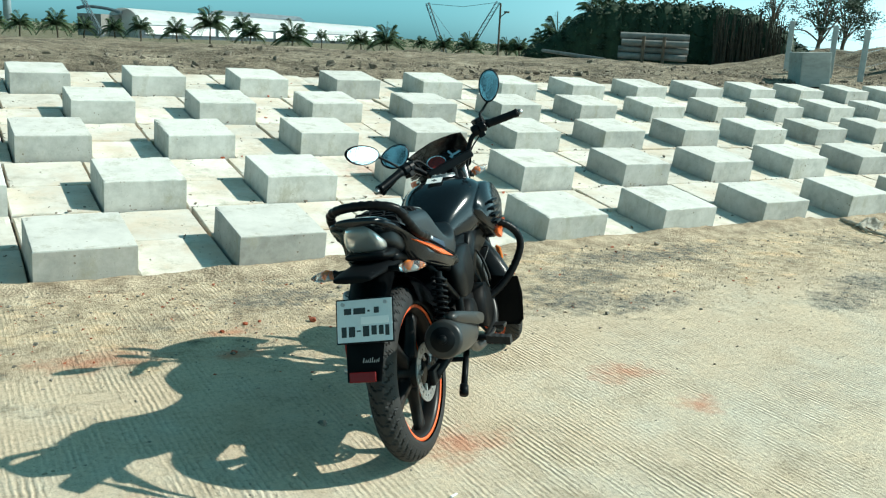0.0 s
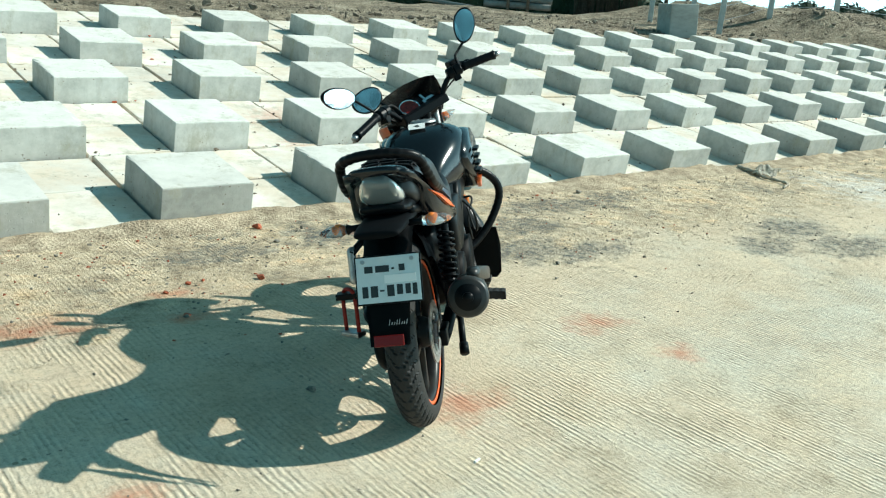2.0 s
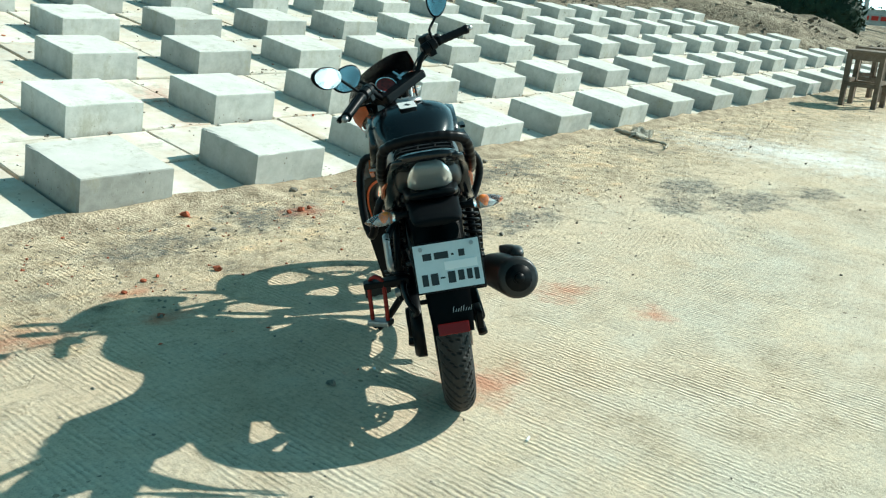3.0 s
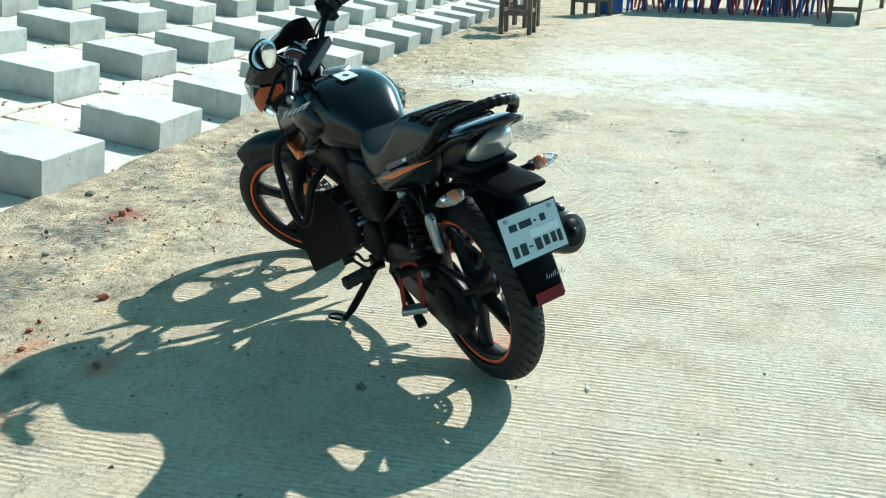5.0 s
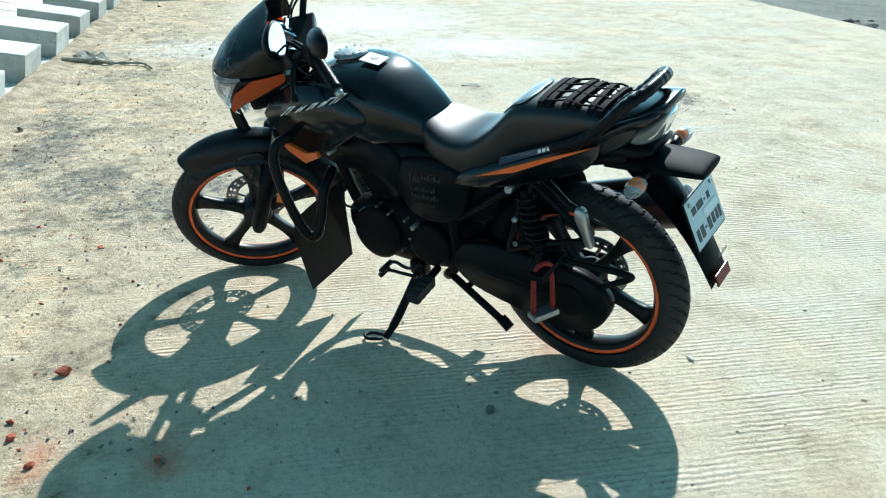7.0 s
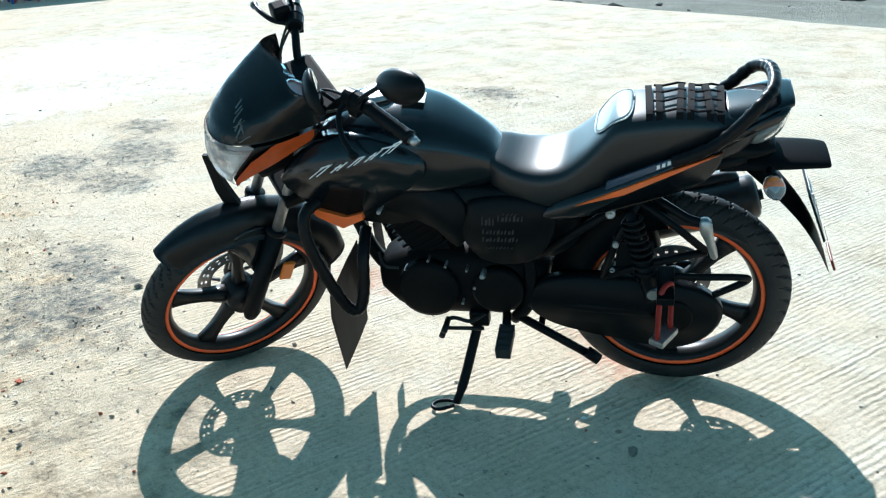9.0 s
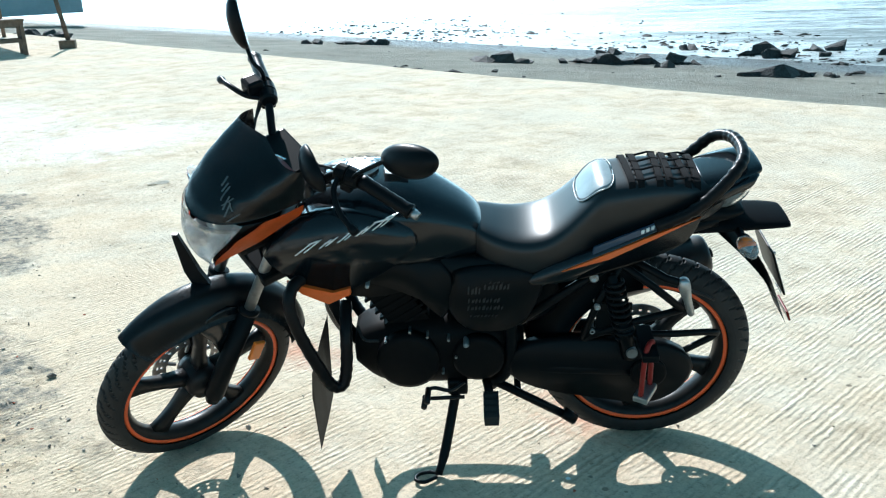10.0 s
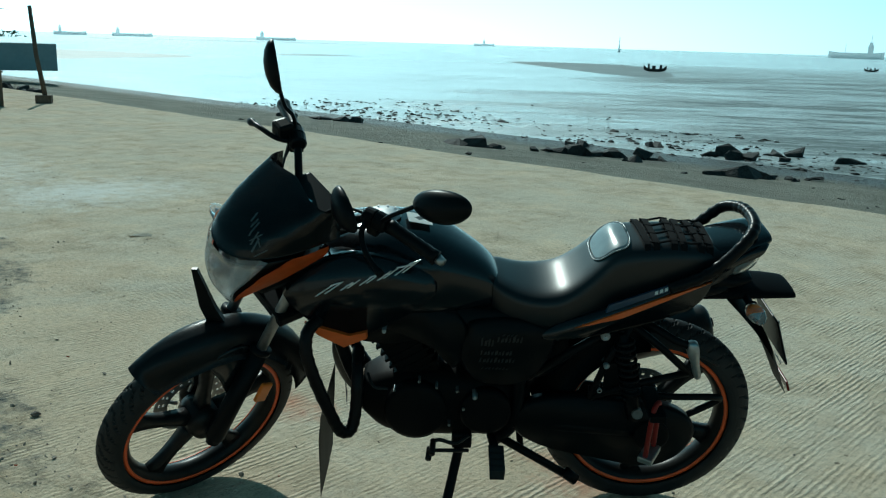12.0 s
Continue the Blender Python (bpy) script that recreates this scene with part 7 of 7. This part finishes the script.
def tree(az, d, trunk_h, crown, n, seed, label):
    """A broad tree: forked trunk, limbs, ragged crown of small leaves."""
    r = random.Random(seed)
    base = far_at(az, d)
    base.z = ground_z(base) - 0.1
    trunk_h += 0.9 - base.z
    t = empty("tree", Matrix.Translation(base), label, "tree")
    bm = bmesh.new()
    tube(bm, curve_pts([(0, 0, 0), (0.05, 0.1, trunk_h * 0.5), (0, 0, trunk_h)], 4), [0.16 - 0.008 * k for k in range(9)], 8)
    ends = []
    for k in range(11):
        a = 2 * math.pi * k / 11 + r.uniform(-0.3, 0.3)
        e = Vector((math.cos(a) * crown[0] * r.uniform(0.3, 0.85), math.sin(a) * crown[0] * r.uniform(0.3, 0.85), trunk_h + crown[1] * r.uniform(0.1, 1.5)))
        s = Vector((0, 0, trunk_h * r.uniform(0.7, 1.0)))
        tube(bm, curve_pts([s, s.lerp(e, 0.5) + Vector((0, 0, 0.3)), e], 3), [0.06, 0.055, 0.05, 0.045, 0.035, 0.03, 0.02], 6)
        ends.append(e)
    part("trunk", bm, M_BARK, t)
    bm = bmesh.new()
    for e in ends:
        for _ in range(3):
            o = e + Vector((r.gauss(0, 0.45), r.gauss(0, 0.45), r.gauss(0, 0.35)))
            leaves(bm, o, (0.62, 0.62, 0.42), n, 0.10, r, 0.2)
    part("crown", bm, M_LEAF, t)
    return t


tree(-1.7, 58, 2.0, (2.3, 1.7), 110, 51, "broad leafy tree with a thin ragged crown behind the fence")
tree(-3.0, 66, 2.4, (2.3, 1.7), 90, 57, "darker leafy tree crowding behind the wire fence")
tree(1.0, 70, 3.4, (1.6, 1.5), 40, 52, "slender tree with sparse leaves behind the hedge")
# second hedge and the low green belt beyond it
hedge2 = empty("hedge", Matrix(), "dark trimmed hedge behind the wire fence", "hedge")
bm, core = bmesh.new(), bmesh.new()
for k in range(22):
    az = -8.6 - 0.62 * k
    c = far_at(az, 36 - 0.25 * k, 0.9)
    h = 1.25 + 0.12 * math.sin(k * 1.7) - 0.008 * k
    leaves(bm, c, (0.7, 0.7, h), 420, 0.12, rng, 0.9)
    bmesh.ops.create_icosphere(core, subdivisions=2, radius=1, matrix=Matrix.Translation(c) @ Matrix.Diagonal((0.66, 0.66, h * 0.96, 1)))
part("leaves", bm, M_LEAF, hedge2)
part("inner_growth", core, M_LEAF, hedge2)
bm = bmesh.new()
for k in range(300):
    az = 50 - 110 * k / 300
    d = 420 + 60 * noise.noise((k * 0.13, 0, 0))
    c = far_at(az, d, -2.2)
    leaves(bm, c, (6, 6, 3.8 + 2.4 * noise.noise((k * 0.31, 2, 0))), 60, 1.1, rng, 0.75)
tagged(part("far_trees", bm, M_PALM), "hazy green belt of far trees", "trees", kind="stuff")

# wire fence with concrete posts
fence = empty("wire_fence", Matrix(), "wire fence on leaning concrete posts above the bank", "fence")
POSTS = [far_at(az, d) for az, d in ((-0.05, 25), (-2.45, 24.5), (-4.1, 24), (-6.9, 26), (-10.5, 27), (-14.5, 29), (-19, 32), (-23.2, 36), (-26.3, 38), (-29.5, 40), (-33, 42))]
for p in POSTS:
    q = SHORE.inverted() @ Vector((p.x, p.y, 0))
    z = height(q.x, q.y)
    p.z = z
    bm = bmesh.new()
    box(bm, -0.065, 0.065, -0.065, 0.065, -0.2, 1.25, 0.01, Matrix.Rotation(rng.uniform(-0.04, 0.04), 4, "X"))
    part("post", bm, M_POST, fence, "", False, Matrix.Translation(p))
bm = bmesh.new()
for a, b in zip(POSTS, POSTS[1:]):
    for h in (0.35, 0.7, 1.0, 1.2):
        tube(bm, [a + Vector((0, 0, h)), a.lerp(b, 0.5) + Vector((0, 0, h - 0.04)), b + Vector((0, 0, h))], 0.006, 4, False)
part("wires", bm, M_STEEL, fence, "rusty wire strands")
bm = bmesh.new()
sheet(bm, lambda u, v: Vector((0.04 * math.sin(4 * u), -0.23 * u, 0.30 * v - 0.13 * u)), 5, 4, 0.004)
flag = tagged(part("red_flag", bm, M_FLAG, None, "", False, Matrix.Translation(far_at(-7.0, 27, 1.30))), "small red flag on a thin stick", "flag")
bm = bmesh.new()
tube(bm, [(0, 0, -0.75), (0, 0, 0.33)], 0.013, 6)
part("stick", bm, M_WOOD, flag)
bm = bmesh.new()
box(bm, -0.03, 0.03, -1.0, 1.0, 0, 0.55, m=Matrix.Rotation(radians(-24), 4, "Z"))
sign = tagged(part("sign_board", bm, M_POST, None, "", False, Matrix.Translation(far_at(-24.3, 38, 0.8))), "faded board with red writing as bars", "sign")
for k in range(5):
    bm = bmesh.new()
    box(bm, -0.05, -0.035, -0.8 + 0.33 * k, -0.55 + 0.33 * k, 0.18, 0.34, m=Matrix.Rotation(radians(-24), 4, "Z"))
    part("writing_bar", bm, M_FLAG, sign)

# ---- tables, chairs and awning along the road ----
def table(m, w, d, h, label):
    t = empty("wooden_table", m, label, "table")
    bm = bmesh.new()
    box(bm, -w / 2 - 0.06, w / 2 + 0.06, -d / 2 - 0.06, d / 2 + 0.06, h - 0.04, h, 0.006)
    part("tabletop", bm, M_WOOD, t)
    for sx in (-1, 1):
        for sy in (-1, 1):
            bm = bmesh.new()
            box(bm, sx * w / 2 - 0.035, sx * w / 2 + 0.035, sy * d / 2 - 0.035, sy * d / 2 + 0.035, 0, h - 0.04, 0.004)
            part("leg", bm, M_WOOD, t)
    for sy in (-1, 1):
        bm = bmesh.new()
        box(bm, -w / 2, w / 2, sy * d / 2 - 0.02, sy * d / 2 + 0.02, h * 0.36, h * 0.36 + 0.06)
        part("stretcher", bm, M_WOOD, t)
        bm = bmesh.new()
        box(bm, -w / 2, w / 2, sy * d / 2 - 0.02, sy * d / 2 + 0.02, h - 0.14, h - 0.041)
        part("apron", bm, M_WOOD, t)
    for sx in (-1, 1):
        bm = bmesh.new()
        box(bm, sx * w / 2 - 0.02, sx * w / 2 + 0.02, -d / 2, d / 2, h * 0.42, h * 0.42 + 0.06)
        part("stretcher", bm, M_WOOD, t)
    return t


table(pose(10.62, -6.25, 0, 0, 0, 50), 0.46, 0.46, 0.82, "tall weathered wooden table on the road edge")
table(pose(11.75, -6.95, 0, 0, 0, 30), 0.46, 0.44, 0.82, "second weathered wooden table beside the first")
table(pose(13.6, -9.75, 0, 0, 0, 20), 0.62, 0.45, 0.72, "wooden table standing near the plastic chairs")
table(pose(10.40, -13.45, 0, 0, 0, 40), 0.52, 0.40, 0.66, "rough wooden bench beside the chairs")


def plastic_chair(material, m, label):
    c = empty("plastic_chair", m, label, "chair", "plastic chairs under the awning")
    bm = bmesh.new()
    sheet(bm, lambda u, v: Vector((-0.2 + 0.4 * u, (v - 0.5) * 0.42, 0.42 + 0.02 * (2 * v - 1) ** 2 - 0.015 * math.sin(math.pi * u))), 6, 6, 0.012)
    part("seat", bm, material, c)
    bm = bmesh.new()
    sheet(bm, lambda u, v: Vector((-0.2 - 0.10 * u + 0.05 * (2 * v - 1) ** 2, (v - 0.5) * (0.42 - 0.04 * u), 0.45 + 0.40 * u - 0.03 * (2 * v - 1) ** 2 * u)), 6, 8, 0.012)
    part("backrest", bm, material, c)
    for sx in (-1, 1):
        for sy in (-1, 1):
            bm = bmesh.new()
            loft(bm, [[Vector((sx * (0.18 + 0.06 * t) + dx * k, sy * (0.18 + 0.05 * t) + dy * k, 0.42 * (1 - t))) for dx, dy in ((-1, -1), (1, -1), (1, 1), (-1, 1))] for t, k in ((0, 0.035), (0.5, 0.026), (1, 0.018))])
            bmesh.ops.recalc_face_normals(bm, faces=bm.faces[:])
            part("leg", bm, material, c)
    for sy in (-1, 1):
        bm = bmesh.new()
        tube(bm, curve_pts([(-0.24, sy * 0.22, 0.66), (0.0, sy * 0.26, 0.65), (0.19, sy * 0.26, 0.63), (0.21, sy * 0.235, 0.5), (0.2, sy * 0.2, 0.42)], 4), 0.02, 8)
        part("armrest", bm, material, c)
    return c


red_chair = plastic_chair(M_CHAIR_RED, pose(11.75, -14.05, 0, 0, 0, 20), "red moulded plastic armchair under the awning")
blue_chair = plastic_chair(M_CHAIR_BLUE, pose(12.15, -13.55, 0, 0, 0, 70), "blue moulded plastic armchair under the awning")
for k in range(9):
    t = k / 8
    x, y = 14.3 - 2.2 * t + rng.uniform(-0.12, 0.12), -11.4 - 2.6 * t + rng.uniform(-0.12, 0.12)
    copy_thing(red_chair if k % 2 else blue_chair, pose(x, y, 0, 0, 0, rng.uniform(0, 360)))
for x, y, a, src in ((15.0, -12.1, 30, red_chair), (14.5, -12.9, 200, blue_chair), (15.2, -13.2, 100, blue_chair), (13.9, -13.6, 300, red_chair), (13.2, -14.3, 20, red_chair), (12.6, -15.1, 160, blue_chair), (14.4, -14.6, 80, red_chair)):
    copy_thing(src, pose(x, y, 0, 0, 0, a))
drum = bmesh.new()
lathe(drum, [(0.001, 0), (0.26, 0), (0.285, 0.03), (0.29, 0.28), (0.30, 0.30), (0.30, 0.33), (0.29, 0.35), (0.29, 0.56), (0.30, 0.58), (0.30, 0.61), (0.285, 0.63), (0.28, 0.86), (0.25, 0.89), (0.001, 0.885)], (0, 0, 0), 24)
tagged(part("plastic_barrel", drum, M_CHAIR_BLUE, None, "", True, pose(13.95, -10.45, 0) @ Matrix.Rotation(radians(90), 4, "X")), "blue plastic barrel standing beside the chairs", "barrel")
awning = empty("awning", Matrix(), "red cloth awning on leaning bamboo poles", "awning")
bm = bmesh.new()
A0, A1, A2, A3 = Vector((10.75, -15.2, 1.80)), Vector((14.5, -12.7, 2.15)), Vector((17.2, -15.6, 2.3)), Vector((13.4, -18.2, 2.0))
sheet(bm, lambda u, v: A0.lerp(A1, u).lerp(A3.lerp(A2, u), v) - Vector((0, 0, 0.16 * math.sin(math.pi * u) * math.sin(math.pi * v))), 12, 8, 0.006)
part("cloth", bm, M_TARP, awning, "sagging red cloth", True)
for p, q in ((Vector((9.80, -14.6, 0)), Vector((10.24, -15.0, 1.88))), (Vector((14.6, -12.5, 0)), A1), (Vector((13.5, -18.3, -0.2)), A3), (Vector((17.3, -15.5, 0)), A2)):
    bm = bmesh.new()
    tube(bm, [p, p.lerp(q, 0.5) + Vector((0.03, 0.02, 0)), q], [0.05, 0.045, 0.04], 8)
    part("pole", bm, M_WOOD, awning, "leaning bamboo pole", True)
bm = bmesh.new()
box(bm, -0.15, 0.15, -0.12, 0.12, 0, 0.16, 0.015)
part("pole_base", bm, M_WOOD, awning, "wooden block at the foot of the pole", False, pose(9.86, -14.62, 0, 0, 0, 20))
bm = bmesh.new()
box(bm, -2.2, 2.2, -1.2, 1.2, 0, 1.2, 0.02)
tagged(part("grey_container", bm, M_HUT, None, "", False, pose(*out_at(-58.6, 46, -0.35)[:3], 0, 0, 30)), "grey box-shaped hut standing by the shore", "hut")

# ---- boats and ships ----
def ship(az, d, length, h, label, deck=0.75):
    s = empty("ship", Matrix.Translation(out_at(az, d, -1.2)) @ Matrix.Rotation(radians(az + 90), 4, "Z"), label, "ship", "ships at anchor")
    bm = bmesh.new()
    rings = []
    for t in (0, 0.05, 0.2, 0.8, 0.95, 1.0):
        w = length * 0.07 * (0.35 if t in (0,) else 0.8 if t == 0.05 else 1 if t < 0.9 else 0.6 if t < 1 else 0.05)
        sheer = h * (1 + 0.25 * (2 * t - 1) ** 4)
        x = (t - 0.5) * length
        rings.append([(x, -w, sheer), (x, -w * 0.8, -1), (x, w * 0.8, -1), (x, w, sheer)])
    loft(bm, rings)
    bmesh.ops.recalc_face_normals(bm, faces=bm.faces[:])
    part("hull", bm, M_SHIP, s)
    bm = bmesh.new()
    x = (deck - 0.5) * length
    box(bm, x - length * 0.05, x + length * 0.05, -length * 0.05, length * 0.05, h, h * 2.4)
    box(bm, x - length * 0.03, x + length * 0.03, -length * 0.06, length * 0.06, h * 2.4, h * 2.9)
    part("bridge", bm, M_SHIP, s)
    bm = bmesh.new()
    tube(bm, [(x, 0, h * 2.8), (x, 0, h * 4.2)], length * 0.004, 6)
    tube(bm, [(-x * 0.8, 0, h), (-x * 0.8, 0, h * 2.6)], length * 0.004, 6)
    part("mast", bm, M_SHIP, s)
    return s


for az, d, ln, h, dk in ((-62.2, 900, 28, 3, 0.8), (-65.6, 1000, 40, 3, 0.85), (-74.0, 1100, 46, 3.4, 0.85), (-86.9, 1500, 34, 3.4, 0.5), (-108.7, 900, 46, 5, 0.25)):
    ship(az, d, ln, h, "grey cargo ship in the haze on the horizon", dk)
bm = bmesh.new()
p = out_at(-95.25, 700, -1.2)
tube(bm, [p, p + Vector((0, 0, 5)), p + Vector((0, 0, 11))], [1.2, 0.5, 0.25], 6)
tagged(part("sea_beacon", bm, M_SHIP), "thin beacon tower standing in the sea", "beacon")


def boat(m, ln, label):
    b = empty("fishing_boat", m, label, "boat")
    bm = bmesh.new()
    rings = []
    for k in range(9):
        t = k / 8
        w = ln * 0.13 * math.sin(math.pi * min(0.97, max(0.03, t))) ** 0.5
        up = 0.34 * ln * (2 * t - 1) ** 4 * 0.5
        rings.append([((t - 0.5) * ln, -w, 0.12 * ln + up), ((t - 0.5) * ln, -w * 0.5, up * 0.6), ((t - 0.5) * ln, w * 0.5, up * 0.6), ((t - 0.5) * ln, w, 0.12 * ln + up)])
    loft(bm, rings)
    bmesh.ops.recalc_face_normals(bm, faces=bm.faces[:])
    part("hull", bm, M_ROCK, b)
    for t, w, h in ((-0.25, 0.12, 0.2), (0.05, 0.15, 0.16), (0.28, 0.08, 0.24)):
        bm = bmesh.new()
        box(bm, t * ln - w * ln / 2, t * ln + w * ln / 2, -0.07 * ln, 0.07 * ln, 0.1 * ln, (0.1 + h) * ln)
        part("cabin", bm, M_ROCK, b)
    return b


boat(Matrix.Translation(out_at(-97.5, 108, -1.1)) @ Matrix.Rotation(radians(-8), 4, "Z"), 2.6, "dark wooden fishing boat aground on the sand bank")
boat(Matrix.Translation(out_at(-109.6, 170, -1.2)) @ Matrix.Rotation(radians(-20), 4, "Z"), 2.2, "small dark boat out on the water")
